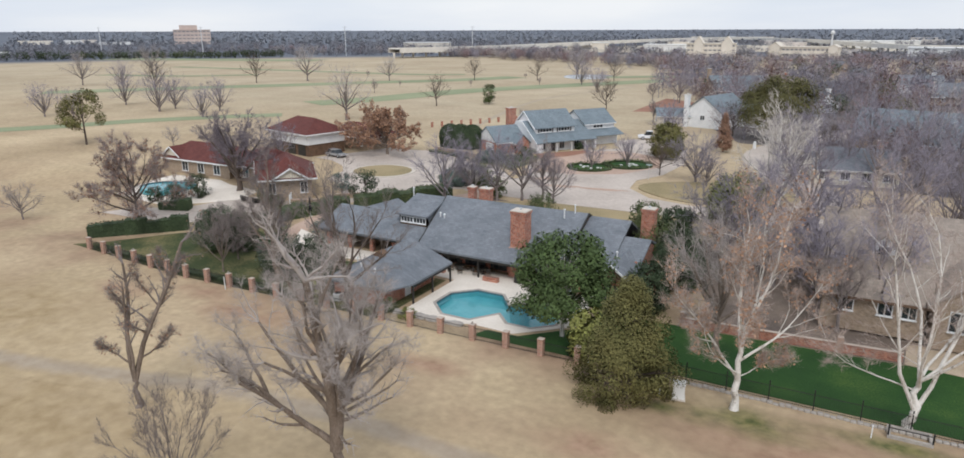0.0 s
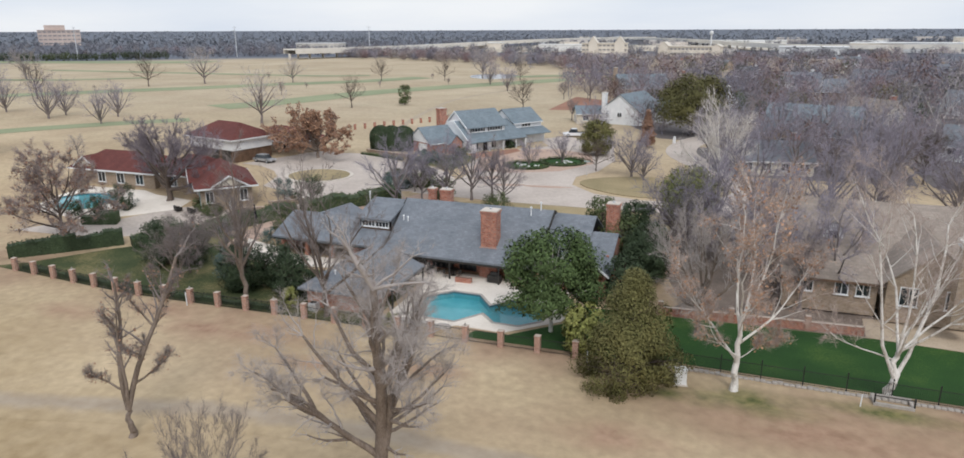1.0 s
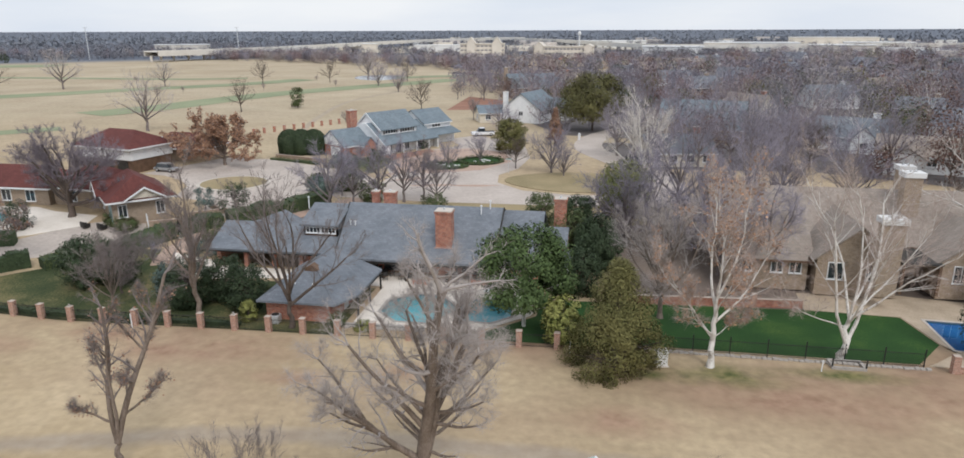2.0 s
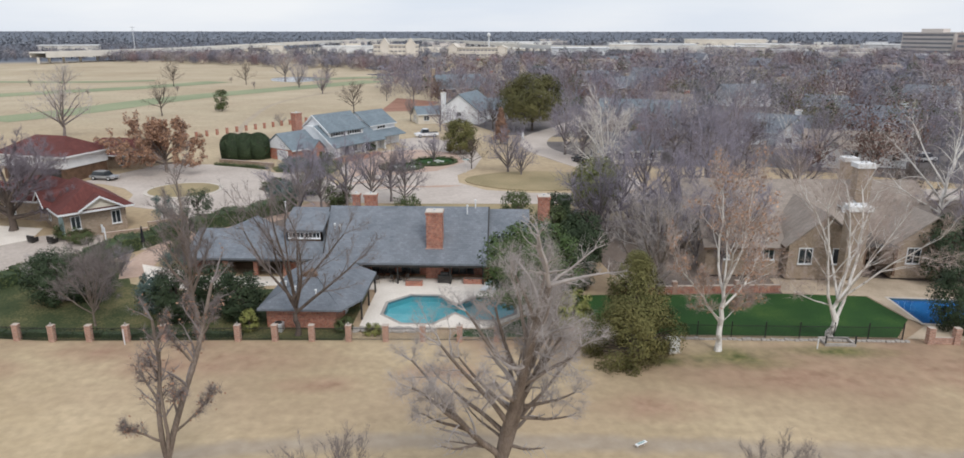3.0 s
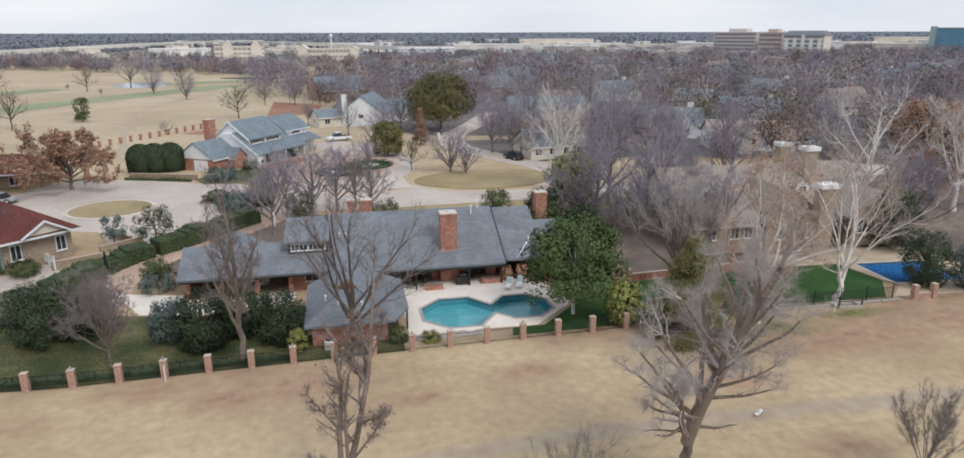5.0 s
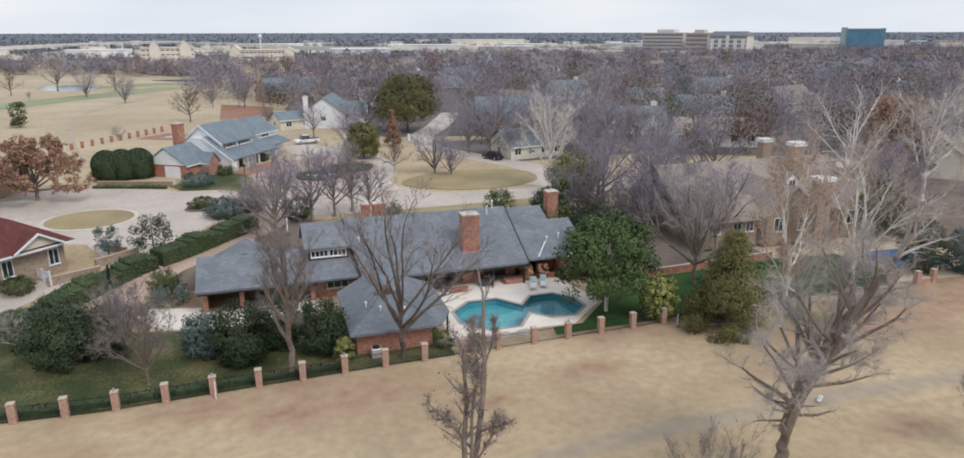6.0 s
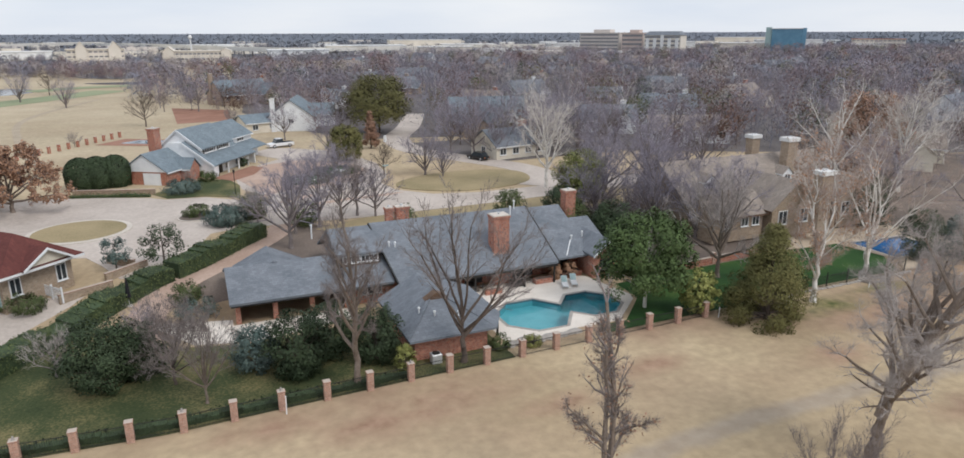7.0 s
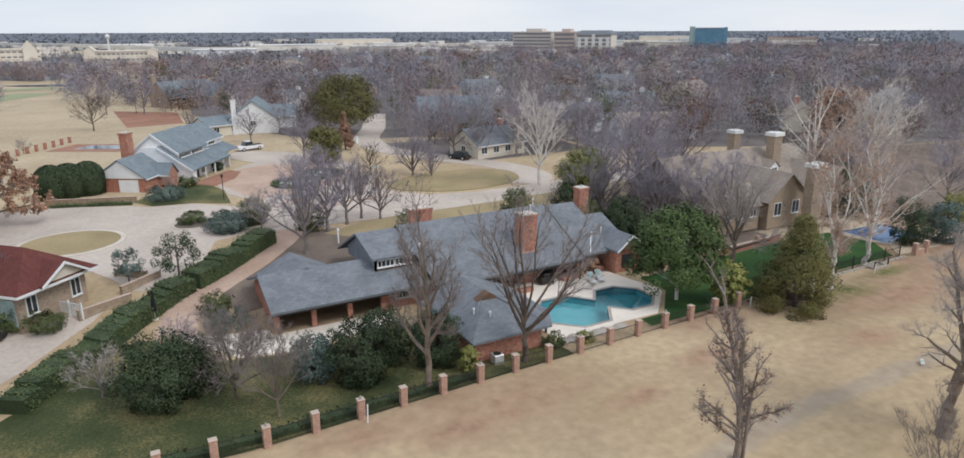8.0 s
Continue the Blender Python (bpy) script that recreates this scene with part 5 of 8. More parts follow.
for y in (-2.2, 2.4):
    window(rc, 5.03, y, 0.4, 2.1, 1.1, "e", "white", 2)
part("garage_door", boxed(2.2, 4.6, -3.48, -3.4, -0.4, 2.0), M["teal"], rc, "pale teal garage door")
window(rc, -2.4, -3.43, 0.4, 2.1, 1.2, "s", "white", 2)
rn = thing("red_house", pose(-84.0, 86.0, 1.8, 0, 0, -8), "low tan brick wing with a red tile roof", "house")
part("wall", boxed(-5.0, 5.0, -3.6, 4.0, -1.0, 2.5), M["brick_tan"], rn)
hip_roof(rn, -5.2, 5.2, -3.8, 4.2, 2.55, 5.0, "roof_red", 0.6)
window(rn, -1.5, -3.63, 0.4, 2.1, 1.6, "s", "white", 2)
ra = thing("red_house", pose(-96.4, 108.6, gh(108), 0, 0, -14), "two-storey house with white upper wall and red tile roof", "house")
part("wall", boxed(-7, 6, -3.5, 5, -0.3, 2.3), M["brown"], ra)
part("wall", boxed(-7.2, 6.2, -3.9, 5.2, 2.3, 4.4), M["white"], ra)
hip_roof(ra, -7.2, 6.2, -3.9, 5.2, 4.45, 7.0, "roof_red", 0.7)
# Solid dark panels stand in for the shade inside the open bays.
for x in (-4.5, 0, 3.6):
    part("garage_opening", boxed(x - 1.3, x + 1.3, -3.6, -3.5, 0, 2.1), M["dark"], ra, "dark panel in place of a shaded open garage bay")
rb = thing("red_house", pose(-90, 119.6, gh(119)), "low tan wing with a red tile roof and a cream gablet", "house")
part("wall", boxed(-7, 5, -3.8, 4, -0.3, 2.5), M["brick_tan"], rb)
hip_roof(rb, -7, 5, -3.8, 4, 2.55, 5.0, "roof_red", 0.7)
front_gablet(rb, -3.0, -3.9, 4.2, 2.9, 1.7, 4, "roof_red")
window(rb, 1.5, -3.83, 0.6, 2.0, 1.5, "s", "white", 2)
rd = thing("red_house", pose(-99.8, 86, gh(85)), "low wing with a red tile roof beside the oval pool", "house")
part("wall", boxed(-7, 10, -3.5, 4.5, -0.3, 2.5), M["brick_tan"], rd)
hip_roof(rd, -7, 10, -3.5, 4.5, 2.55, 5.0, "roof_red", 0.7)
front_gablet(rd, -4.0, -3.7, 4.0, 2.9, 1.5, 4, "roof_red")
for x in (-1, 3, 7):
    window(rd, x, -3.53, 0.4, 2.1, 1.6, "s", "white", 2)

# large tan house behind the sycamores
tn = thing("tan_house", pose(15, 77, gh(77)), "large tan brick house with weathered brown roofs and pale chimneys", "house")
gable_block(tn, -13.5, 14, -4.5, 7, -1.2, 3.0, 7.3, "brick_tan", "roof_brown", "x", 0.6, 0.22, None, "brown")
gable_block(tn, -4.5, 3.0, -10.0, 0, -1.2, 2.8, 5.9, "brick_tan", "roof_brown", "y", 0.6, 0.22, None, "brown")
gable_block(tn, 7.0, 14.5, -9.5, 0, -1.2, 2.8, 5.6, "brick_tan", "roof_brown", "y", 0.6, 0.22, None, "brown")
gable_block(tn, -13, -5, -9, -4, -1.2, 2.4, 4.4, "brick_tan", "roof_brown", "x", 0.6, 0.22, None, "brown")
part("pergola_roof", boxed(3.2, 6.9, -10.5, -4.6, 2.5, 2.65), M["dark"], tn, "dark flat terrace roof")
for x in (3.4, 6.7):
    part("porch_post", boxed(x - 0.12, x + 0.12, -10.4, -10.16, -0.6, 2.5), M["brown"], tn)
for x, y, z, wx in ((6.6, -1.2, 10.0, 1.7), (9.9, 9.0, 8.9, 1.5), (0.9, -12.4, 7.7, 1.9)):
    c = chimney(tn, x, y, 0, z, wx, 1.4, "brick_tan", "far_white", 2, "tall tan chimney with a broad white cap")
    part("chimney_cap", boxed(x - wx / 2 - 0.2, x + wx / 2 + 0.2, y - 0.9, y + 0.9, z - 0.55, z - 0.02), M["far_white"], c)
for cx, cy in ((-2.7, -10.03), (0.9, -10.03), (9.0, -9.53), (12.3, -9.53)):
    window(tn, cx, cy, 0.5, 2.3, 1.5, "s", "white", 2)
for cx in (-11, -8, -6.2):
    window(tn, cx, -9.03, 0.6, 2.0, 1.2, "s", "white", 2)
for cx, z in ((-8.5, 4.6), (5.0, 4.6)):
    d = -4.6 + (z - 3.0) * 1.3
    gable_block(tn, cx - 0.9, cx + 0.9, d - 0.4, d + 2.4, z - 1.2, z + 0.7, z + 1.5, "white", "roof_brown", "y", 0.25, 0.14, None, "white")
    window(tn, cx, d - 0.43, z - 0.5, z + 0.6, 1.1, "s", "white", 2)

simple_house("gabled_house", pose(-30.2, 188.0, 2, 0, 0, 74), 15, 11, 3.6, 7.6, "white", "roof_blue", "white gabled house with blue-grey roofs and a white chimney", 4, (-7.9, 4.2, 8.2, "white"), (2, 8, 4, 3.2, 5.6))
simple_house("gabled_house", pose(-40, 184, 2, 0, 0, 20), 9, 7, 2.6, 4.2, "cream", "roof_blue", "low cream wing with a blue-grey roof", 2)
simple_house("gabled_house", pose(-38, 262, 2, 0, 0, 25), 18, 11, 3.6, 8.0, "brick_tan", "roof_blue", "large dark-roofed house among bare trees", 5, (-9, 2, 10.5, "brick_tan"), (4, 11, 5, 3.6, 7.0))
simple_house("gabled_house", pose(11.5, 160, 2, 0, 0, -15), 18, 11, 3.2, 8.4, "brick_tan", "roof_blue", "blue-roofed house among bare trees", 4, (5, 1, 8), (-7, -1, 4, 3, 5.5))
simple_house("gabled_house", pose(2.5, 128, 2, 0, 0, 10), 12, 9, 2.6, 5.2, "cream", "roof_grey", "cream house with a grey roof beside the street", 4, (4, 1, 6.6), None)
simple_house("gabled_house", pose(46, 128, 2, 0, 0, -20), 17, 10, 3.0, 5.6, "white", "roof_brown", "low white house under bare trees", 5, None, (-7, -1, 4, 2.8, 4.6))
rng = random.Random(11)
for k, (x, y) in enumerate(((66, 92), (88, 120), (100, 80), (70, 165), (30, 205), (60, 235), (110, 180), (140, 130), (-10, 235), (25, 275), (90, 280), (150, 230), (190, 170), (-30, 300), (50, 340), (130, 330), (210, 280),
                            (250, 210), (0, 380), (90, 410), (190, 390), (280, 330), (330, 250), (-40, 420), (150, 470), (260, 440), (350, 380), (60, 500), (230, 540), (400, 300), (390, 470), (300, 560), (120, 230), (170, 300), (40, 150), (75, 205), (230, 350), (300, 270), (20, 320), (110, 370), (200, 460), (320, 430), (180, 200), (260, 150), (330, 180), (400, 220), (460, 350), (440, 420),
                            (130, 560), (350, 620), (450, 560), (520, 450), (540, 300), (600, 400), (-15, 460), (40, 440), (250, 640), (500, 640))):
    lab = rng.choice(("brick house with a grey roof among bare trees", "pale house with a brown roof among bare trees", "white house with a grey roof among bare trees"))
    wall, roof = {"b": ("brick_tan", "roof_grey"), "p": ("cream", "roof_brown"), "w": ("white", "roof_grey")}[lab[0]]
    s = rng.uniform(11, 18)
    simple_house("far_house", pose(x, y, gh(y), 0, 0, rng.uniform(-60, 60)), s, s * 0.62, 3.0, 3.0 + s * 0.24, wall, roof, lab, 3 if y < 250 else 2, (s * 0.3, 1, 4.2 + s * 0.24, wall if wall != "cream" else "brick"),
                 (s * 0.05, s * 0.4, 3.0, 2.8, 5.2))["group"] = "neighbourhood houses"

# ---- trees ----
def limbs(seed, H, r0, levels, mains, ratio=0.6, spread=44, kids=(1.0, 1.2, 1.3, 1.1), gnarl=0.15, up=0.08, fork=2, tip=0.4, thin=0.012, coarse=False, stiff=0.8):
    """The skeleton of a tree: rows of start, end, two radii and the level. mains are (height, azimuth, elevation, length, radius) of the main
    limbs, heights and lengths as shares of H, radii as shares of r0; instead of a height, (which limb, how far along) starts a limb on another."""
    rng = random.Random(seed)
    out = []

    def grow(p, d, length, r, lev):
        n = (3, 3, 2, 1, 1)[lev] if coarse else (7, 7, 4, 3, 2, 1)[lev]
        for i in range(n):
            g = gnarl * (stiff if lev <= 1 else 1.0)
            d = (d + Vector((rng.gauss(0, g), rng.gauss(0, g), rng.gauss(0, g * 0.7) + up))).normalized()
            q = p + d * (length / n)
            ra, rb = r * (1 - (1 - tip) * i / n), r * (1 - (1 - tip) * (i + 1) / n)
            out.append((p, q, max(ra, thin), max(rb, thin * 0.8), lev))
            p = q
            if lev < levels and (i + 1) / n > (0.3 if lev == 1 else 0.2):
                m = kids[min(lev - 1, len(kids) - 1)]
                for _ in range(int(m) + (rng.random() < m % 1)):
                    side = Vector((rng.gauss(0, 1), rng.gauss(0, 1), rng.gauss(0, 1))).cross(d).normalized()
                    a = radians(rng.uniform(0.6, 1.3) * spread)
                    f = 1 - 0.4 * (i + 1) / n
                    grow(p, (d * math.cos(a) + side * math.sin(a)).normalized(), length * ratio * rng.uniform(0.6, 1.15) * f, rb * rng.uniform(0.45, 0.68), lev + 1)
        if lev < levels:
            for _ in range(fork):
                side = Vector((rng.gauss(0, 1), rng.gauss(0, 1), rng.gauss(0, 1))).cross(d).normalized()
                a = radians(rng.uniform(0.3, 0.8) * spread)
                grow(p, (d * math.cos(a) + side * math.sin(a)).normalized(), length * ratio * rng.uniform(0.6, 0.9), r * tip * 0.8, lev + 1)

    top = max(m[0] for m in mains if not isinstance(m[0], tuple)) * H
    p, n = Vector((0, 0, -0.2)), 8
    path = [p]
    for i in range(n):
        q = Vector((rng.gauss(0, 0.02) * H * 0.3, rng.gauss(0, 0.02) * H * 0.3, (i + 1) / n * top)) * (1 if i else 0.98)
        k = 1.45 if i == 0 else 1.0
        out.append((p, q, r0 * k * (1 - 0.5 * i / n), r0 * (1 - 0.5 * (i + 1) / n), 0))
        p = q
        path.append(q)
    runs = []
    for z, az, el, ln, rr in mains:
        if isinstance(z, tuple):
            line, t = runs[z[0]], z[1] * (len(runs[z[0]]) - 1)
        else:
            line, t = path, min(max(z * H / top * n, 0), n - 0.001)
        a, b = line[int(t)], line[int(t) + 1]
        e, z2 = radians(el), radians(az)
        first = len(out)
        runs.append([])
        grow(a.lerp(b, t - int(t)), Vector((math.cos(z2) * math.cos(e), math.sin(z2) * math.cos(e), math.sin(e))), ln * H, rr * r0, 1)
        own = [r for r in out[first:] if r[4] == 1]
        runs[-1] += [own[0][0]] + [r[1] for r in own]
    return out


def some_mains(seed, count, z0, z1, el0, el1, l0, l1, leader=0.5):
    """Main limbs all round a trunk: low ones flat and long, high ones steep, with a leader on top."""
    rng = random.Random(seed)
    a0 = rng.uniform(0, 360)
    out = []
    for i in range(count):
        t = i / max(count - 1, 1)
        out.append((z0 + (z1 - z0) * t, a0 + 137.5 * i + rng.uniform(-20, 20), el0 + (el1 - el0) * t + rng.uniform(-8, 8), l0 + (l1 - l0) * t * rng.uniform(0.8, 1.1), 0.62 - 0.2 * t))
    if leader:
        out.append((z1, rng.uniform(0, 360), 80, leader, 0.5))
    return out


FINE = 0.0235


def slivers(rows, level, each, length, width, seed):
    """Fine twigs: thin blades that leave the outer limbs on all sides, mostly forwards and upwards."""
    rng = np.random.default_rng(seed)
    out = [r for r in rows if r[4] >= level]
    a, b = np.array([r[0] for r in out]), np.array([r[1] for r in out])
    n = len(out)
    base = np.repeat(a, each, 0) + np.repeat(b - a, each, 0) * rng.uniform(0, 1, (n * each, 1))
    d = np.repeat((b - a) / (np.linalg.norm(b - a, axis=1)[:, None] + 1e-9), each, 0) + rng.normal(0, 0.55, (n * each, 3)) + (0, 0, 0.2)
    d /= np.linalg.norm(d, axis=1)[:, None]
    tip = base + d * length * rng.uniform(0.5, 1.25, (n * each, 1))
    u = np.cross(d, rng.normal(size=d.shape))
    u *= width / (np.linalg.norm(u, axis=1)[:, None] + 1e-9)
    return base, tip, u


def tube_mesh(name, rows, mat, fine=None):
    """One mesh of tapered tubes; thick rows get more sides."""
    P0 = np.array([r[0] for r in rows], float)
    P1 = np.array([r[1] for r in rows], float)
    R0, R1 = np.array([r[2] for r in rows]), np.array([r[3] for r in rows])
    verts, faces, base = [], [], 0
    for lo, hi, n in ((0.07, 99, 7), (0.04, 0.07, 4), (FINE, 0.04, 3)):
        k = (R0 >= lo) & (R0 < hi)
        if not k.any():
            continue
        a, b, ra, rb = P0[k], P1[k], R0[k], R1[k]
        d = b - a
        d /= np.linalg.norm(d, axis=1)[:, None] + 1e-9
        u = np.cross(d, np.where(np.abs(d[:, 2:3]) > 0.9, [[1.0, 0, 0]], [[0, 0, 1.0]]))
        u /= np.linalg.norm(u, axis=1)[:, None] + 1e-9
        v = np.cross(d, u)
        t = 2 * np.pi * np.arange(n) / n
        c, s = np.cos(t)[None, :, None], np.sin(t)[None, :, None]
        ring = u[:, None] * c + v[:, None] * s
        lo_v, hi_v = a[:, None] - d[:, None] * ra[:, None, None] * 0.3 + ring * ra[:, None, None], b[:, None] + ring * rb[:, None, None]
        vv = np.concatenate([lo_v, hi_v], 1).reshape(-1, 3)
        m = len(a)
        i = np.arange(n)
        q = np.stack([i, (i + 1) % n, n + (i + 1) % n, n + i], 1)
        f = (base + 2 * n * np.arange(m)[:, None, None] + q[None]).reshape(-1, 4)
        verts.append(vv)
        faces.append(f)
        base += len(vv)
    k = R0 < FINE
    if k.any():
        g = np.random.default_rng(len(rows))
        a, b, ra = P0[k], P1[k], R0[k][:, None]
        u = np.cross(b - a, g.normal(size=a.shape))
        u /= np.linalg.norm(u, axis=1)[:, None] + 1e-9
        verts.append(np.stack([a + u * ra, a - u * ra, b - u * ra * 0.6, b + u * ra * 0.6], 1).reshape(-1, 3))
        faces.append(base + np.arange(4 * len(a)).reshape(-1, 4))
        base += 4 * len(a)
    if fine:
        a, b, u = fine
        verts.append(np.stack([a + u, a - u, b - u * 0.5, b + u * 0.5], 1).reshape(-1, 3))
        faces.append(base + np.arange(4 * len(a)).reshape(-1, 4))
    V, F = np.concatenate(verts), np.concatenate(faces)
    me = bpy.data.meshes.new(name)
    me.vertices.add(len(V))
    me.vertices.foreach_set("co", V.ravel())
    me.loops.add(F.size)
    me.loops.foreach_set("vertex_index", F.ravel().astype(np.int32))
    me.polygons.add(len(F))
    me.polygons.foreach_set("loop_start", np.arange(0, F.size, 4, dtype=np.int32))
    me.update(calc_edges=True)
    me.materials.append(mat)
    return me


def flake_mesh(name, C, size, mat, rng, long=1.0, aim=None, soft=None):
    """One mesh of small leaf or twig pieces at the points C; soft gives the rounded crown's normals, so that a crown shades as one mass."""
    n = len(C)
    d = rng.normal(size=(n, 3))
    if aim is not None:
        d = d * 0.55 + aim
    d /= np.linalg.norm(d, axis=1)[:, None]
    u = np.cross(d, rng.normal(size=(n, 3)))
    u /= np.linalg.norm(u, axis=1)[:, None]
    s = size * rng.uniform(0.6, 1.3, n)[:, None]
    w = u * s * 0.5
    ln = d * s * long
    if soft is not None:
        N = soft + rng.normal(0, 0.16, (n, 3))
        N /= np.linalg.norm(N, axis=1)[:, None] + 1e-9
        face = N + rng.normal(0, 0.45, (n, 3))
        face /= np.linalg.norm(face, axis=1)[:, None] + 1e-9
        d -= face * (d * face).sum(1)[:, None]
        d /= np.linalg.norm(d, axis=1)[:, None] + 1e-9
        w, ln = np.cross(d, face) * s * 0.5, d * s * long
    V = np.stack([C - ln * 0.5, C + w, C + ln * 0.6, C - w], 1).reshape(-1, 3)
    F = np.arange(4 * n).reshape(-1, 4)
    me = bpy.data.meshes.new(name)
    me.vertices.add(len(V))
    me.vertices.foreach_set("co", V.ravel())
    me.loops.add(F.size)
    me.loops.foreach_set("vertex_index", F.ravel().astype(np.int32))
    me.polygons.add(n)
    me.polygons.foreach_set("loop_start", np.arange(0, F.size, 4, dtype=np.int32))
    me.update(calc_edges=True)
    if soft is not None:
        me.normals_split_custom_set_from_vertices(np.repeat(N, 4, 0))
    me.materials.append(mat)
    return me


def bare_rows(seed, H, r0, **k):
    rows = limbs(seed, H, r0, **k)
    top = sorted(r[1].z for r in rows)[-max(3, len(rows) // 400)]
    f = H / top
    return [(p * f, q * f, a, b, lev) for p, q, a, b, lev in rows]


def bare_tree(name, m, seed, H, r0, label, bark, twig, group="", leaves=None, cat="tree", fuzz=None, pale=2, bare=0.0, **k):
    """A leafless tree: trunk and limbs, the crown of twigs, and what dry leaves it still holds. Below the share bare of its height it has few twigs."""
    rows = bare_rows(seed, H, r0, **k)
    if bare:
        pick = random.Random(seed)
        rows = [r for r in rows if r[4] < 3 or r[0].z > bare * H or pick.random() < (0.5 if r[4] == 3 else 0.2)]
    th = thing(name, m, label, cat, group)
    part("trunk", tube_mesh("trunk", [r for r in rows if r[4] < pale], bark), None, th)
    part("crown", tube_mesh("crown", [r for r in rows if r[4] >= pale], twig, slivers([r for r in rows if r[0].z > bare * H], k["levels"], *fuzz, seed) if fuzz else None), None, th)
    if leaves:
        mat, count, size = leaves
        g = np.random.default_rng(seed)
        tips = np.array([r[1] for r in rows if r[4] >= k["levels"] - 1])
        C = tips[g.integers(0, len(tips), count)] + g.normal(0, 0.16, (count, 3))
        part("leaves", flake_mesh("leaves", C, size, mat, g, 1.2), None, th)
    return th


def leafy(name, m, seed, H, W, label, leaf, bark, count, size, shape="round", trunk=0.25, group="", cat="tree", low=0.08):
    """An evergreen tree or bush: a short trunk with limbs and many leaf pieces in uneven clumps, with gaps."""
    g = np.random.default_rng(seed)
    th = thing(name, m, label, cat, group)
    n = 170 if count > 5000 else 110 if count > 2500 else 55
    t = g.uniform(0, 1, n)
    if shape == "cone":
        z = low * H + t * (1 - low) * H * 0.98
        rad = W / 2 * (np.clip(1 - (z / H) ** 0.95, 0.03, 1)) * np.clip(0.9 + z / H, 0, 1)
    elif shape == "bell":
        z = low * H + t ** 1.25 * (1 - low) * H * 0.98
        rad = W / 2 * np.clip(1 - (z / H) ** 1.45, 0.04, 1) * np.clip(0.86 + 0.8 * z / H, 0, 1)
    elif shape == "egg":
        z = low * H + t * (1 - low) * H * 0.97
        rad = W / 2 * np.sqrt(np.clip(1 - ((z / H - 0.42) / 0.6) ** 2, 0.02, 1))
    else:
        z = low * H + t * (1 - low) * H * 0.97
        rad = W / 2 * np.sqrt(np.clip(1 - ((z / H - 0.48) / 0.56) ** 2, 0.02, 1))
    if shape == "open":
        n = 26
        z, rad = z[:n], rad[:n]
    az = g.uniform(0, 2 * np.pi, n)
    f = np.sqrt(g.uniform(0.2, 1.0, n)) * g.uniform(0.84, 1.08, n)
    K = np.stack([rad * f * np.cos(az), rad * f * np.sin(az), z], 1)
    each = g.integers(0, n, count)
    cl = (0.1 if n > 100 else 0.125) * (W * W * H) ** (1 / 3)
    dirs = g.normal(size=(count, 3))
    dirs /= np.linalg.norm(dirs, axis=1)[:, None]
    C = K[each] + dirs * cl * np.cbrt(g.uniform(0.15, 1, count))[:, None]
    if shape == "clipped":
        flat = np.linalg.norm(dirs[:, :2], axis=1)[:, None] + 1e-6
        dirs = np.where(dirs[:, 2:] > 0, dirs, np.concatenate([dirs[:, :2] / flat * (1 + 0.08 * dirs[:, 2:]), dirs[:, 2:] * 1.0], 1))
        C = dirs * g.uniform(0.93, 1.0, count)[:, None] * (W / 2, W / 2, H * 0.5) + (0, 0, H * 0.5)
        dirs = dirs * (1, 1, 0.6)
    C[:, 2] = np.maximum(C[:, 2], 0.05)
    aim = C - np.array([0, 0, H * 0.35])
    aim /= np.linalg.norm(aim, axis=1)[:, None] + 1e-6
    part("crown", flake_mesh("crown", C, size, leaf, g, 1.5, aim * 0.7, dirs * 0.4 + aim * 0.8 + (0, 0, 0.2)), None, th)
    rows = [(Vector((0, 0, -0.1)), Vector((0, 0, H * 0.5)), trunk, trunk * 0.6, 0), (Vector((0, 0, H * 0.5)), Vector((0, 0, H * 0.9)), trunk * 0.6, trunk * 0.15, 0)]
    for i in range(0, n, 3):
        zz = max(K[i, 2] * 0.55, 0.1)
        rows.append((Vector((0, 0, zz)), Vector(K[i]), trunk * 0.3, trunk * 0.08, 1))
    part("trunk", tube_mesh("trunk", rows, bark), None, th)
    return th


def T(x, y, turn=0.0, s=1.0, sz=None):
    return pose(x, y, gh(y), 0, 0, turn) @ Matrix.Diagonal((s, s, sz or s, 1))


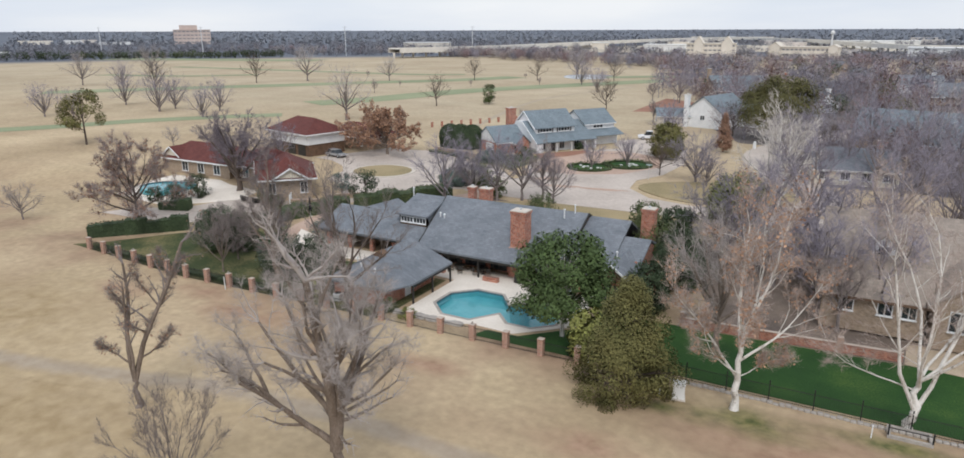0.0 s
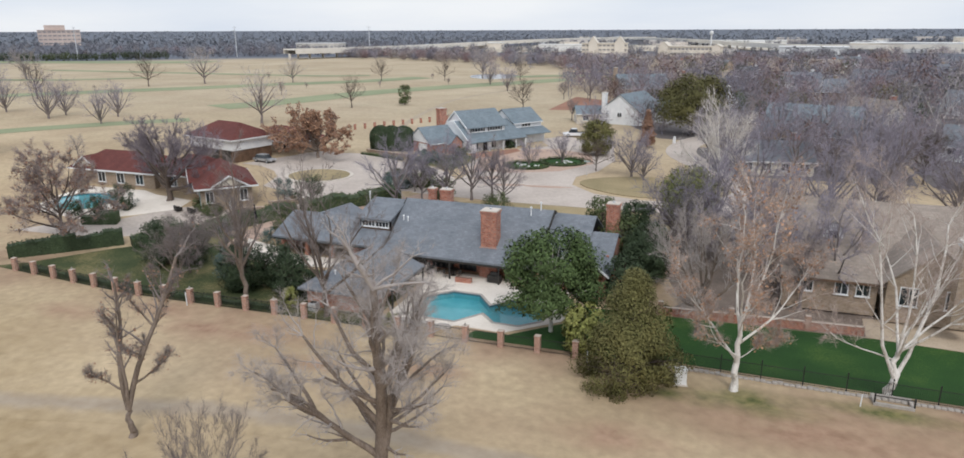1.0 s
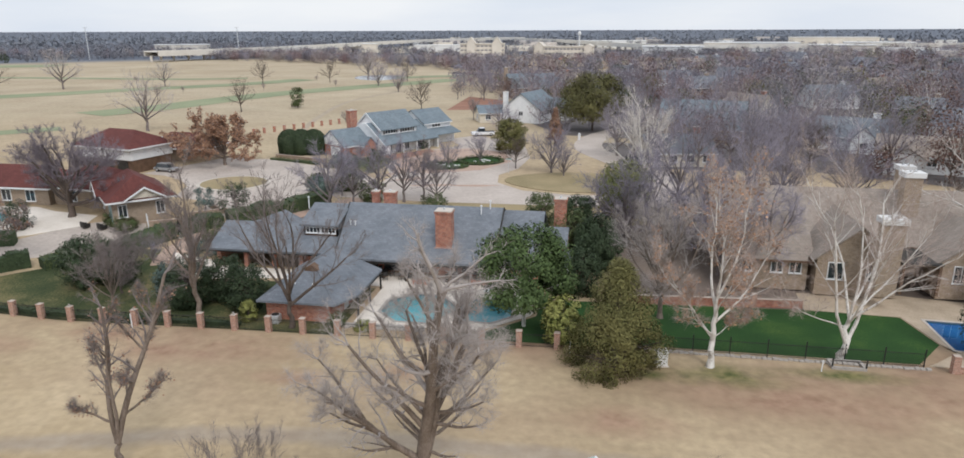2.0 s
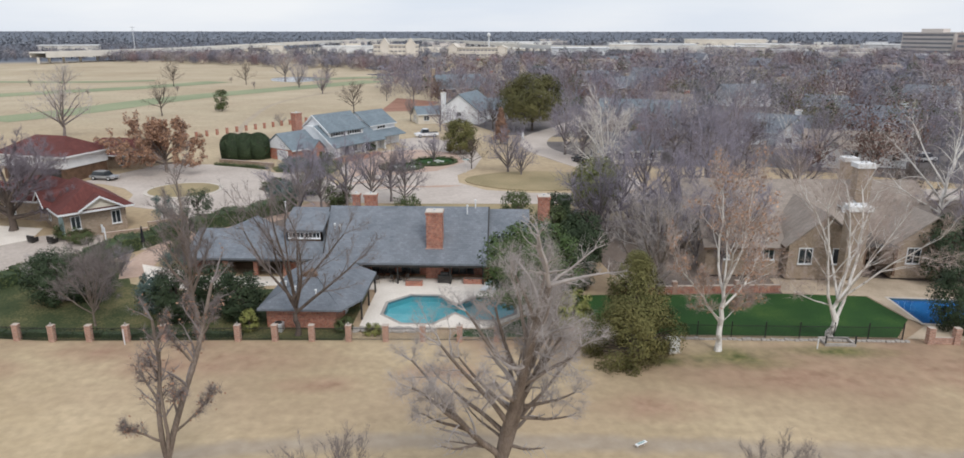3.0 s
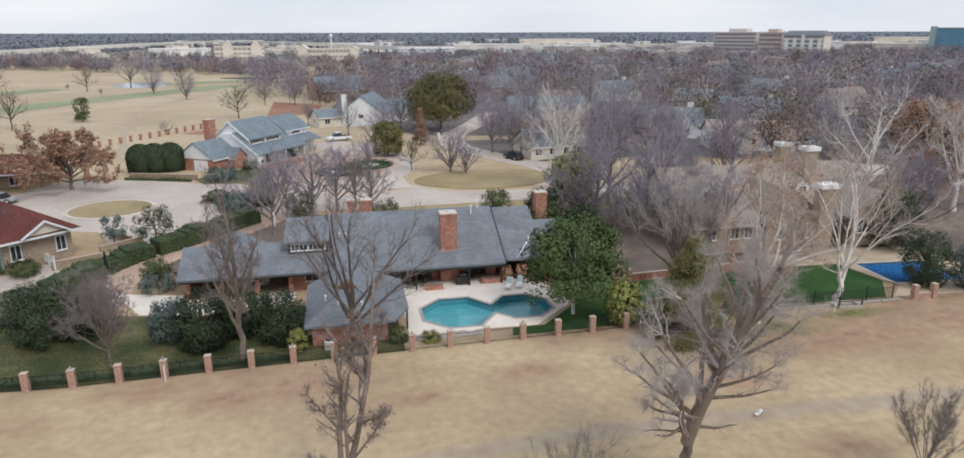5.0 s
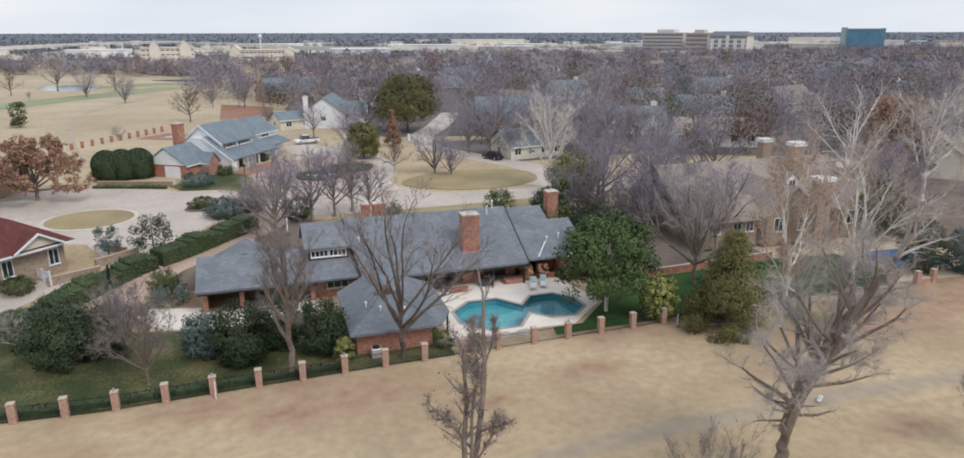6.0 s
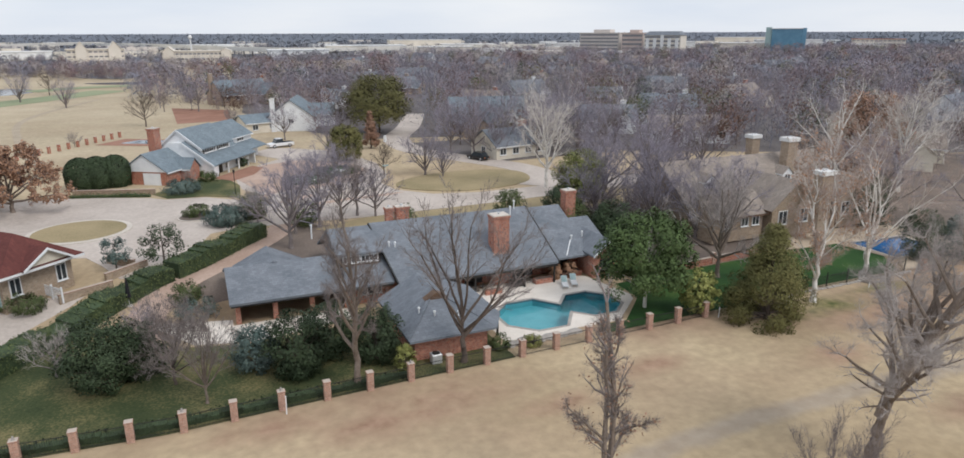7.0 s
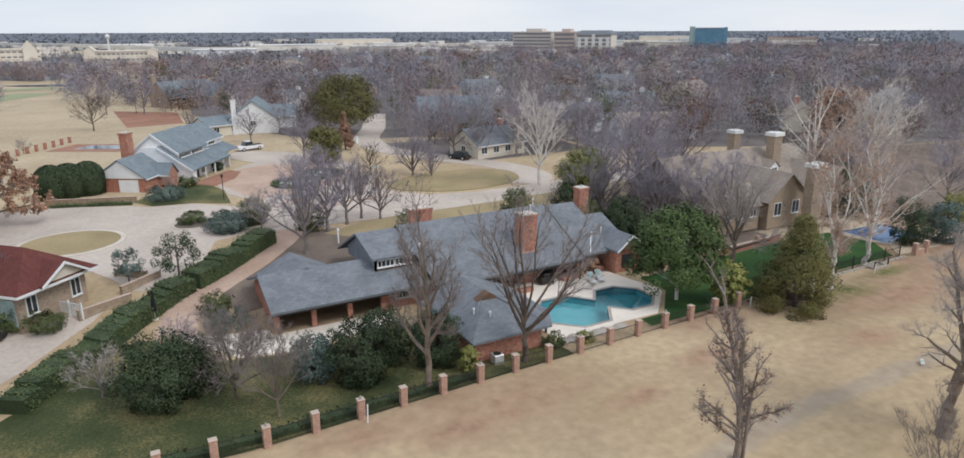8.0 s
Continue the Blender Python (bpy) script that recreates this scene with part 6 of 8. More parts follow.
# trees on the near grass
BIG = [(0.2, 12, 68, 0.56, 0.6), (0.21, 150, 89, 0.78, 0.84), (0.22, 222, 56, 0.44, 0.46), ((1, 0.14), 160, 38, 0.26, 0.34), ((0, 0.25), 25, 8, 0.2, 0.25), ((0, 0.32), 45, 6, 0.22, 0.24), ((0, 0.14), -28, 0, 0.13, 0.24),
       ((0, 0.36), -40, 12, 0.2, 0.25), ((0, 0.45), -25, 20, 0.21, 0.24), ((2, 0.3), 218, 8, 0.16, 0.22), ((2, 0.55), 188, 20, 0.18, 0.22), ((1, 0.1), 136, 34, 0.17, 0.22), ((2, 0.2), 175, -4, 0.14, 0.18),
       ((0, 0.5), 60, 52, 0.3, 0.3), ((0, 0.58), -60, 52, 0.28, 0.3), ((0, 0.7), 10, 56, 0.26, 0.28), ((0, 0.6), 150, 64, 0.3, 0.3), ((0, 0.8), 60, 60, 0.2, 0.25),
       ((1, 0.34), 250, 44, 0.3, 0.3), ((1, 0.38), 110, 46, 0.3, 0.3), ((1, 0.44), 330, 52, 0.3, 0.3), ((1, 0.5), 200, 46, 0.29, 0.3), ((1, 0.55), 20, 52, 0.28, 0.28), ((1, 0.62), 280, 54, 0.26, 0.27), ((1, 0.68), 130, 55, 0.25, 0.27),
       ((1, 0.78), 60, 62, 0.2, 0.25), ((1, 0.8), 220, 60, 0.2, 0.25), ((2, 0.6), 240, 52, 0.25, 0.27), ((2, 0.72), 150, 58, 0.26, 0.27), ((2, 0.85), 200, 50, 0.2, 0.25),
       ((1, 0.1), 310, 70, 0.5, 0.42), ((1, 0.16), 62, 60, 0.46, 0.4), ((1, 0.2), 238, 58, 0.42, 0.36), ((1, 0.22), 5, 40, 0.28, 0.28), ((1, 0.28), 180, 36, 0.26, 0.28), ((1, 0.3), 50, 40, 0.28, 0.28)]
bare_tree("tree", T(-20.2, 28.2), 3, 17.8, 0.46, "big leafless grey tree with gnarled spreading limbs on dormant grass", M["bark"], M["twig_grey"], levels=5, fuzz=(1, 0.5, 0.0027), bare=0.42,
          mains=BIG, ratio=0.36, spread=50, kids=(1.4, 1.4, 1.25, 0.9), gnarl=0.2, up=0.035, thin=0.0115, stiff=0.5)
YOUNG = [(0.16, 50, 77, 0.8, 0.8), (0.16, 228, 78, 0.66, 0.7), ((0, 0.16), 42, 24, 0.22, 0.34), ((1, 0.16), 218, 30, 0.17, 0.34), ((0, 0.26), 128, 30, 0.18, 0.32), ((0, 0.36), 300, 38, 0.18, 0.32), ((1, 0.45), 150, 46, 0.18, 0.34), ((0, 0.5), 80, 52, 0.2, 0.34),
         ((0, 0.56), 235, 50, 0.17, 0.32), ((1, 0.62), 262, 50, 0.16, 0.3), ((0, 0.7), 10, 58, 0.16, 0.3), ((0, 0.76), 200, 55, 0.14, 0.28), ((1, 0.8), 60, 60, 0.14, 0.28), ((2, 0.55), 20, 40, 0.12, 0.25), ((3, 0.5), 240, 45, 0.1, 0.24), (0.15, 330, 80, 0.55, 0.5)]
bare_tree("tree", T(-39.3, 29.0), 8, 13.0, 0.25, "young leafless tree with upright knobbly limbs and few brown leaves", M["bark"], M["twig_mid"], levels=3,
          mains=YOUNG, ratio=0.25, spread=52, kids=(2.3, 1.7), gnarl=0.14, up=0.04, fork=1, tip=0.45, thin=0.013, stiff=0.6, fuzz=(2, 0.4, 0.005), leaves=(M["leaf_rust"], 750, 0.11))
for x, y, s in ((-28.6, 23.8, 7.8), (-5.5, 26.6, 6.0)):
    bare_tree("bare_shrub", T(x, y), int(50 + x), s, 0.085, "thin vase-shaped leafless shrub tree on dormant grass", M["twig_mid"], M["twig_mid"], "bare shrub trees", levels=4,
              mains=some_mains(int(x), 13, 0.04, 0.12, 48, 78, 0.66, 0.8, 0.85), ratio=0.42, spread=22, kids=(1.4, 1.3, 0.9), gnarl=0.06, up=0.05, thin=0.008, fuzz=(1, 0.4, 0.0035))
bare_tree("tree", T(-5.2, 58.8), 47, 12.4, 0.27, "wide grey leafless tree beside the brick garden wall", M["bark"], M["twig_grey"], levels=4,
          mains=some_mains(47, 11, 0.2, 0.42, 34, 66, 0.6, 0.54, 0.55), ratio=0.46, spread=40, kids=(1.4, 1.5, 1.2), gnarl=0.12, up=0.05, thin=0.012, fuzz=(1, 0.5, 0.0045))
# sycamores
bare_tree("sycamore_tree", T(-2.1, 48.9), 21, 16.8, 0.27, "white-barked sycamore with clinging tan leaves beside the lawn", M["bark_white"], M["twig_tan"], levels=4, pale=3,
          mains=[(0.17, 200, 45, 0.5, 0.40), (0.26, 20, 40, 0.5, 0.40), (0.2, 215, 28, 0.3, 0.24), (0.3, 90, 66, 0.6, 0.43), (0.36, 150, 72, 0.58, 0.43), (0.4, 350, 70, 0.55, 0.40), (0.42, 250, 62, 0.45, 0.32), (0.3, 300, 50, 0.4, 0.29), (0.18, 30, 25, 0.2, 0.18)],
          ratio=0.46, spread=38, kids=(1.6, 1.7, 1.3), gnarl=0.14, up=0.06, thin=0.011, tip=0.3, fuzz=(3, 0.5, 0.004), leaves=(M["leaf_tan"], 2600, 0.14))
bare_tree("sycamore_tree", T(8.6, 51.9), 25, 18.0, 0.31, "large white-barked leafless sycamore with forked trunk", M["bark_white"], M["twig_tan"], levels=4, pale=3,
          mains=[(0.08, 185, 62, 0.6, 0.48), (0.1, 10, 58, 0.62, 0.52), (0.16, 200, 18, 0.34, 0.22), (0.2, 20, 30, 0.5, 0.32), (0.2, 60, 52, 0.5, 0.36), (0.2, 140, 66, 0.58, 0.36), (0.2, 330, 40, 0.52, 0.32), (0.18, 260, 48, 0.45, 0.32), (0.2, 300, 68, 0.55, 0.36)],
          ratio=0.46, spread=42, kids=(1.6, 1.6, 1.2), gnarl=0.15, up=0.05, thin=0.011, tip=0.3, fuzz=(2, 0.5, 0.004))
bare_tree("sycamore_tree", T(31.5, 76), 29, 20, 0.26, "tall white-barked leafless sycamore behind the terrace", M["bark_white"], M["twig_white"], levels=4, pale=3,
          mains=some_mains(4, 8, 0.2, 0.45, 35, 65, 0.5, 0.5, 0.55), ratio=0.42, spread=42, kids=(1.3, 1.2, 0.8), gnarl=0.17, up=0.06, thin=0.013, tip=0.32)
# evergreens round the pool
leafy("magnolia_tree", T(-17.6, 54.9), 1, 9.0, 9.2, "broad glossy dark green magnolia beside the pool deck", M["leaf_dark"], M["bark_white"], 26000, 0.16, "round", 0.2, low=0.27)
leafy("juniper_tree", T(-9.5, 47.5), 2, 8.8, 8.8, "dense olive-green conical juniper on the fence line", M["leaf_juniper"], M["bark_dark"], 46000, 0.095, "bell", 0.25, low=0.0)
leafy("evergreen_bush", T(-13.9, 51.6), 3, 4.2, 3.6, "light yellow-green bush by the brick fence posts", M["leaf_lime"], M["bark_dark"], 2600, 0.2, "round", 0.08, cat="bush", low=0.1)

# trees and bushes along the fence and round the house
bare_tree("tree", T(-46.9, 50.2), 41, 16.6, 0.26, "slender leafless grey tree beside the brick fence posts", M["bark"], M["twig_mid"], levels=4,
          mains=some_mains(41, 12, 0.22, 0.6, 42, 66, 0.3, 0.26, 0.42), ratio=0.5, spread=40, kids=(1.2, 1.5, 1.4), gnarl=0.1, up=0.08, thin=0.011, fuzz=(1, 0.4, 0.005))
bare_tree("tree", T(-38.2, 50.7), 43, 15.0, 0.26, "vase-shaped leafless tree in front of the pool house", M["bark_dark"], M["twig_mid"], levels=4,
          mains=some_mains(43, 8, 0.16, 0.3, 46, 70, 0.55, 0.6, 0.62), ratio=0.44, spread=34, kids=(1.4, 1.5, 1.2), gnarl=0.11, up=0.05, thin=0.013, fuzz=(1, 0.45, 0.005))
bare_tree("tree", T(-57.4, 52.4), 45, 7.6, 0.12, "small fan-shaped leafless tree on the yard grass", M["bark"], M["twig_mid"], levels=4,
          mains=some_mains(45, 11, 0.2, 0.3, 48, 72, 0.6, 0.65, 0.7), ratio=0.42, spread=30, kids=(1.0, 1.1, 1.0), gnarl=0.08, up=0.05, thin=0.01, fuzz=(1, 0.35, 0.005))
bare_tree("tree", T(-59.5, 56.5), 46, 6.8, 0.12, "hazy leafless ornamental tree in the back yard", M["bark_dark"], M["twig_mid"], levels=4,
          mains=some_mains(46, 10, 0.15, 0.3, 30, 62, 0.6, 0.6, 0.6), ratio=0.5, spread=44, kids=(1.2, 1.4, 1.2), gnarl=0.13, up=0.04, thin=0.011, fuzz=(2, 0.4, 0.005))
for k, (x, y, h, w, lab, mt, n, sz, shp) in enumerate((
        (-64.2, 58.2, 5.2, 6.2, "large dense dark green bush in the back yard", "leaf_shrub", 5200, 0.2, "round"), (-61.8, 59.4, 4.2, 4.4, "dense dark green bush in the back yard", "leaf_shrub", 3000, 0.2, "round"),
        (-50.6, 54.6, 4.9, 5.0, "dense dark evergreen bush behind the fence", "leaf_shrub", 4200, 0.2, "round"), (-47.8, 56.8, 4.4, 4.6, "dense dark evergreen bush behind the fence", "leaf_shrub", 3600, 0.2, "round"),
        (-44.4, 54.4, 4.6, 4.4, "dark evergreen bush beside the pool house", "leaf_shrub", 3400, 0.2, "round"), (-53.6, 56.6, 3.6, 4.0, "grey-green bush beside the motor court", "leaf_blue", 2600, 0.2, "round"),
        (-42.8, 51.6, 2.0, 1.6, "small yellow-green bush by the fence", "leaf_lime", 800, 0.17, "round"), (-34.4, 52.0, 1.3, 1.8, "low green shrub by the pool house", "leaf_hedge", 700, 0.15, "round"),
        (-31.6, 51.3, 0.9, 1.8, "low yellow-green shrub by the fence", "leaf_lime", 600, 0.14, "round"), (-21.6, 65.6, 1.6, 1.7, "pale dry ornamental grass in a planter", "leaf_tan", 800, 0.2, "round"),
        (-19.9, 65.3, 1.7, 1.7, "pale dry ornamental grass in a planter", "leaf_tan", 800, 0.2, "round"), (-11.8, 70.8, 5.2, 4.6, "dark evergreen tree at the end of the house", "leaf_shrub", 5200, 0.24, "egg"),
        (-12.6, 64.2, 4.6, 4.4, "dark evergreen bush at the end of the house", "leaf_shrub", 3000, 0.22, "round"), (-8.2, 82.7, 8.4, 7.4, "yellow-green spreading conifer by the street", "leaf_pine", 5000, 0.28, "round"),
        (-11.2, 70.4, 6.0, 5.6, "dense dark evergreen at the end of the house", "leaf_shrub", 4200, 0.22, "round"), (-14.6, 74.2, 5.0, 5.0, "dark evergreen bush behind the house end", "leaf_hedge", 3000, 0.22, "round"), (-13.4, 78.6, 5.2, 5.0, "dark evergreen tree behind the house", "leaf_shrub", 4200, 0.24, "round"), (-18.5, 83.5, 4.0, 4.4, "dark evergreen bush behind the house", "leaf_hedge", 2200, 0.22, "round"),
        (20.8, 54.4, 5.8, 5.0, "dark round evergreen beside the covered pool", "leaf_shrub", 4200, 0.2, "round"), (25.2, 52.4, 5.0, 5.0, "dark evergreen bush beside the covered pool", "leaf_blue", 3000, 0.22, "round"),
        (27.5, 66.5, 7.4, 6.4, "dark evergreen tree behind the terrace", "leaf_shrub", 4200, 0.24, "egg"), (46, 82, 14.5, 12.0, "wide oak holding rust-brown leaves behind the tan house", "leaf_rust", 6000, 0.34, "round"),
        (36, 56.5, 4.6, 5.2, "yellow-green bush beside the terrace", "leaf_lime", 2400, 0.2, "round"), (-58.3, 72.4, 2.0, 3.4, "clipped green box hedge at the end of the garage wing", "leaf_hedge", 1600, 0.16, "round"), (-57.6, 69.6, 1.7, 4.4, "low grey twiggy shrub at the garage wing", "leaf_blue", 1400, 0.16, "round"),
        (-60.3, 81.8, 4.6, 4.4, "small open dark green ornamental tree by the drive", "leaf_shrub", 1300, 0.2, "open"), (-64.9, 81.9, 3.4, 3.4, "small grey-green tree in a planting bed", "leaf_blue", 1000, 0.18, "open"),
        (-53.2, 95.6, 2.4, 5.6, "spreading blue-green juniper by the drive", "leaf_blue", 3200, 0.22, "round"), (-49.6, 97.4, 3.2, 4.2, "dark green juniper by the drive", "leaf_hedge", 2000, 0.22, "round"),
        (-56.4, 101.2, 1.5, 3.8, "low clipped shrubs in a kerbed bed", "leaf_hedge", 1500, 0.18, "round"), (-74.0, 76.0, 2.0, 3.8, "dark green shrub beside the red-roofed house", "leaf_hedge", 1500, 0.18, "round"),
        (-71.8, 74.6, 1.5, 3.4, "low green shrub beside the white gate", "leaf_hedge", 1200, 0.16, "round"), (-90.2, 71.6, 2.4, 2.8, "dark clipped bush beside the oval pool", "leaf_shrub", 1000, 0.18, "round"),
        (-93.2, 70.4, 2.2, 2.8, "dark clipped bush beside the oval pool", "leaf_shrub", 900, 0.18, "round"), (-87.0, 73.6, 3.8, 3.8, "dark upright bush beside the oval pool", "leaf_shrub", 1500, 0.2, "round"),
        (-29.0, 133.8, 6.6, 6.8, "olive-green pine by the street", "leaf_juniper", 3800, 0.34, "round"), (-13.2, 168.0, 13.2, 17.0, "broad olive-yellow live oak", "leaf_olive", 9000, 0.42, "round"),
        (-20.9, 146.5, 7.6, 4.6, "rust-coloured cone-shaped tree by the street", "leaf_rust", 1800, 0.34, "cone"), (-146.4, 93.0, 11.4, 9.4, "lone olive-green pine on the golf course", "leaf_juniper", 2200, 0.4, "open"),
        (-107.3, 207.6, 6.4, 4.6, "small round evergreen on the golf course", "leaf_hedge", 900, 0.4, "round"),
        (-54.2, 124.6, 1.6, 3.6, "green foundation shrub before the white house", "leaf_hedge", 900, 0.22, "round"),
        (-58.2, 117.4, 1.9, 6.2, "spreading blue-green juniper before the white house", "leaf_blue", 1500, 0.24, "round"), (-47.8, 136.6, 1.4, 2.6, "dark clipped shrub at the porch", "leaf_shrub", 600, 0.22, "round"),
        (-44.0, 91.4, 3.0, 4.6, "green shrub by the street", "leaf_hedge", 1400, 0.22, "round"), (-33.0, 84.5, 3.2, 4.0, "dark shrub behind the house", "leaf_hedge", 1200, 0.22, "round"))):
    low = 0.36 if shp == "open" else 0.3 if ("pine" in mt or "live oak" in lab) and h > 7 else 0.0 if h < 6 else 0.12
    leafy("evergreen_bush" if h < 6.5 else "tree", T(x, y, 40 * k), 100 + k, h, w, lab, M[mt], M["bark_dark"], int(n * 2.4), sz * 0.58, shp, 0.04 + h * 0.018, "", "bush" if h < 6.5 else "tree", low)
for k, (x, y) in enumerate(((-72.5, 126.0), (-70.2, 126.4), (-67.7, 126.9))):
    leafy("topiary_bush", T(x, y), 180 + k, 5.0, 4.7, "large dark green rounded clipped bush before the white house", M["leaf_shrub"], M["bark_dark"], 8000, 0.2, "clipped", 0.15, "row of clipped bushes", "bush", 0.0)



def hedge(name, pts, width, height, label, mat, seed, dens=100, size=0.13):
    """A clipped hedge along a line: leaf pieces over its top and sides, on a solid core in the dark shrub colour."""
    g = np.random.default_rng(seed)
    line = smooth(pts, 5)
    th = thing(name, pose(*line[0], gh(line[0][1])), label, "hedge")
    o = Vector((*line[0], gh(line[0][1])))
    C, NN, core = [], [], bmesh.new()
    for (x0, y0), (x1, y1) in zip(line, line[1:]):
        d = Vector((x1 - x0, y1 - y0))
        ln, side = d.length, Vector((-d.y, d.x)) / d.length
        n = int(ln * dens * (width + 2 * height) / 4)
        t, u = g.uniform(0, 1, n), g.uniform(-1, 1, n)
        top = g.uniform(0, 1, n) < width / (width + 2 * height)
        hh = height * (1 + 0.12 * math.sin(x0 * 1.3) + 0.08 * math.sin(y0 * 2.1))
        w = np.where(top, u, np.sign(u)) * width / 2 * (1 + g.normal(0, 0.06, n))
        z = np.where(top, hh * (1 - 0.15 * u * u), g.uniform(0.03, 0.95, n) * hh) + g.normal(0, 0.06, n)
        X, Y = x0 + d.x * t + side.x * w, y0 + d.y * t + side.y * w
        Z = np.maximum(z, 0.03) + np.interp(Y, [a for a, _ in RISE], [b for _, b in RISE])
        C.append(np.stack([X - o.x, Y - o.y, Z - o.z], 1))
        k = np.sign(u) * np.where(top, 0.2, 1)
        NN.append(np.stack([side.x * k, side.y * k, np.where(top, 1, 0.2)], 1))
        k = width / 2 - 0.15
        base = [(x0 + side.x * k, y0 + side.y * k), (x0 - side.x * k, y0 - side.y * k), (x1 - side.x * k, y1 - side.y * k), (x1 + side.x * k, y1 + side.y * k)]
        slab(core, [(x - o.x, y - o.y, gh(y) + hh - 0.22 - o.z) for x, y in base], hh)
    part("leaves", flake_mesh("leaves", np.concatenate(C), size, M[mat], g, 1.4, None, np.concatenate(NN)), None, th)
    part("core", core, M["leaf_shrub"], th)
    return th


hedge("hedge", [(-73.6, 62.0), (-70.5, 66.6), (-66.7, 71.3), (-63.0, 75.0), (-60.0, 77.8)], 2.3, 1.7, "long clipped green hedge beside the drive", "leaf_hedge", 1)
hedge("hedge", [(-59.6, 78.2), (-56.4, 81.2), (-53.0, 85.0), (-49.8, 88.8)], 2.5, 1.9, "long clipped green hedge beside the drive", "leaf_hedge", 2)
hedge("hedge", [(-84.0, 53.6), (-80.0, 57.8), (-75.6, 62.6)], 1.6, 2.0, "dark tall hedge at the corner of the yard", "leaf_shrub", 3)
hedge("hedge", [(-78, 51.0), (-70, 50.3), (-60, 49.75), (-52, 50.0), (-43, 50.3)], 0.9, 0.65, "low uneven dark planting behind the iron fence", "leaf_shrub", 21, 45, 0.15)
hedge("hedge", [(-88.6, 67.9), (-84.0, 69.6)], 1.5, 1.7, "dark clipped hedge beside the curved drive", "leaf_shrub", 8)
hedge("hedge", [(-73.6, 119.8), (-68, 118.1), (-62.6, 116.2)], 0.9, 0.6, "low row of dark clipped shrubs along the drive court", "leaf_hedge", 4)
for k, (x, y, rx2, ry2) in enumerate(((-38.6, 118.4, 3.7, 3.3), (-33.3, 123.6, 4.1, 3.6))):
    hedge("hedge", oval(x, y, rx2, ry2, 14, 0.5) + [oval(x, y, rx2, ry2, 14, 0.5)[0]], 0.9, 0.55, "low clipped hedge round an oval flower bed", "leaf_hedge", 5 + k, 40, 0.22)
    drape("flower_bed", [oval(x, y, rx2 - 0.3, ry2 - 0.3, 18, 0.5)], M["lawn"], 0.12, "oval green bed ringed by a clipped hedge", "planting bed")

bare_tree("tree", T(-82.8, 78.2), 57, 12.8, 0.5, "large dense dark leafless tree before the red-roofed houses", M["bark_dark"], M["twig_dark"], levels=4, fuzz=(3, 0.6, 0.012),
          mains=some_mains(57, 12, 0.14, 0.34, 22, 66, 0.56, 0.5, 0.55), ratio=0.5, spread=44, kids=(1.2, 1.3, 0.9), gnarl=0.14, up=0.05, thin=0.02)
bare_tree("tree", T(-79.6, 113.4), 58, 9.8, 0.3, "wide oak holding rust-brown leaves beside the drive", M["bark"], M["twig_brown"], levels=4, fuzz=(1, 0.5, 0.012),
          mains=some_mains(58, 13, 0.16, 0.4, 10, 60, 0.72, 0.54, 0.5) + [(0.2, 165, 26, 0.95, 0.5), (0.24, 195, 34, 0.9, 0.5), (0.22, 215, 22, 0.85, 0.45)], ratio=0.5, spread=46, kids=(1.2, 1.2, 0.8), gnarl=0.15, up=0.03, thin=0.02, leaves=(M["leaf_russet"], 14000, 0.27))
bare_tree("tree", T(-83.0, 60.2), 52, 12.6, 0.26, "brown spreading tree with few dry leaves beside the curved drive", M["bark_dark"], M["twig_brown"], levels=4, fuzz=(3, 0.6, 0.012),
          mains=some_mains(52, 13, 0.12, 0.5, 8, 60, 0.55, 0.4, 0.42), ratio=0.5, spread=44, kids=(1.2, 1.2, 0.8), gnarl=0.12, up=0.03, thin=0.018, leaves=(M["leaf_rust"], 2600, 0.2))

# single bare trees: a few kinds, built once and set about
kinds = []
for k, (seed, H, cnt, z0, z1, e0, e1, l0, l1, twig) in enumerate(((61, 11, 8, 0.18, 0.45, 30, 62, 0.5, 0.42, "twig_purple"), (63, 10, 9, 0.15, 0.4, 22, 60, 0.52, 0.45, "twig_grey"), (65, 12, 10, 0.25, 0.6, 35, 62, 0.38, 0.3, "twig_brown"),
                                                                 (67, 9, 9, 0.08, 0.25, 42, 68, 0.62, 0.6, "twig_purple"), (69, 13, 10, 0.2, 0.5, 28, 60, 0.5, 0.4, "bark_dark"), (70, 13, 9, 0.2, 0.5, 40, 66, 0.45, 0.4, "twig_white"), (72, 11, 11, 0.12, 0.4, 25, 66, 0.5, 0.44, "twig_dark"))):
    kinds.append((seed, H, bare_rows(seed, H, 0.24, levels=3, mains=some_mains(seed, cnt + 3, z0, z1, e0, e1, l0, l1, 0.45), ratio=0.5, spread=46, kids=(1.1, 0.95), gnarl=0.14, up=0.05, thin=0.02, fork=2), twig))
made = {}
LABELS = ("spreading leafless tree with purple-grey twigs", "leafless tree with pale grey twigs", "upright leafless tree with brown twigs", "multi-stemmed leafless ornamental tree", "dark-limbed leafless tree", "pale-barked leafless tree", "dense dark purple leafless tree")


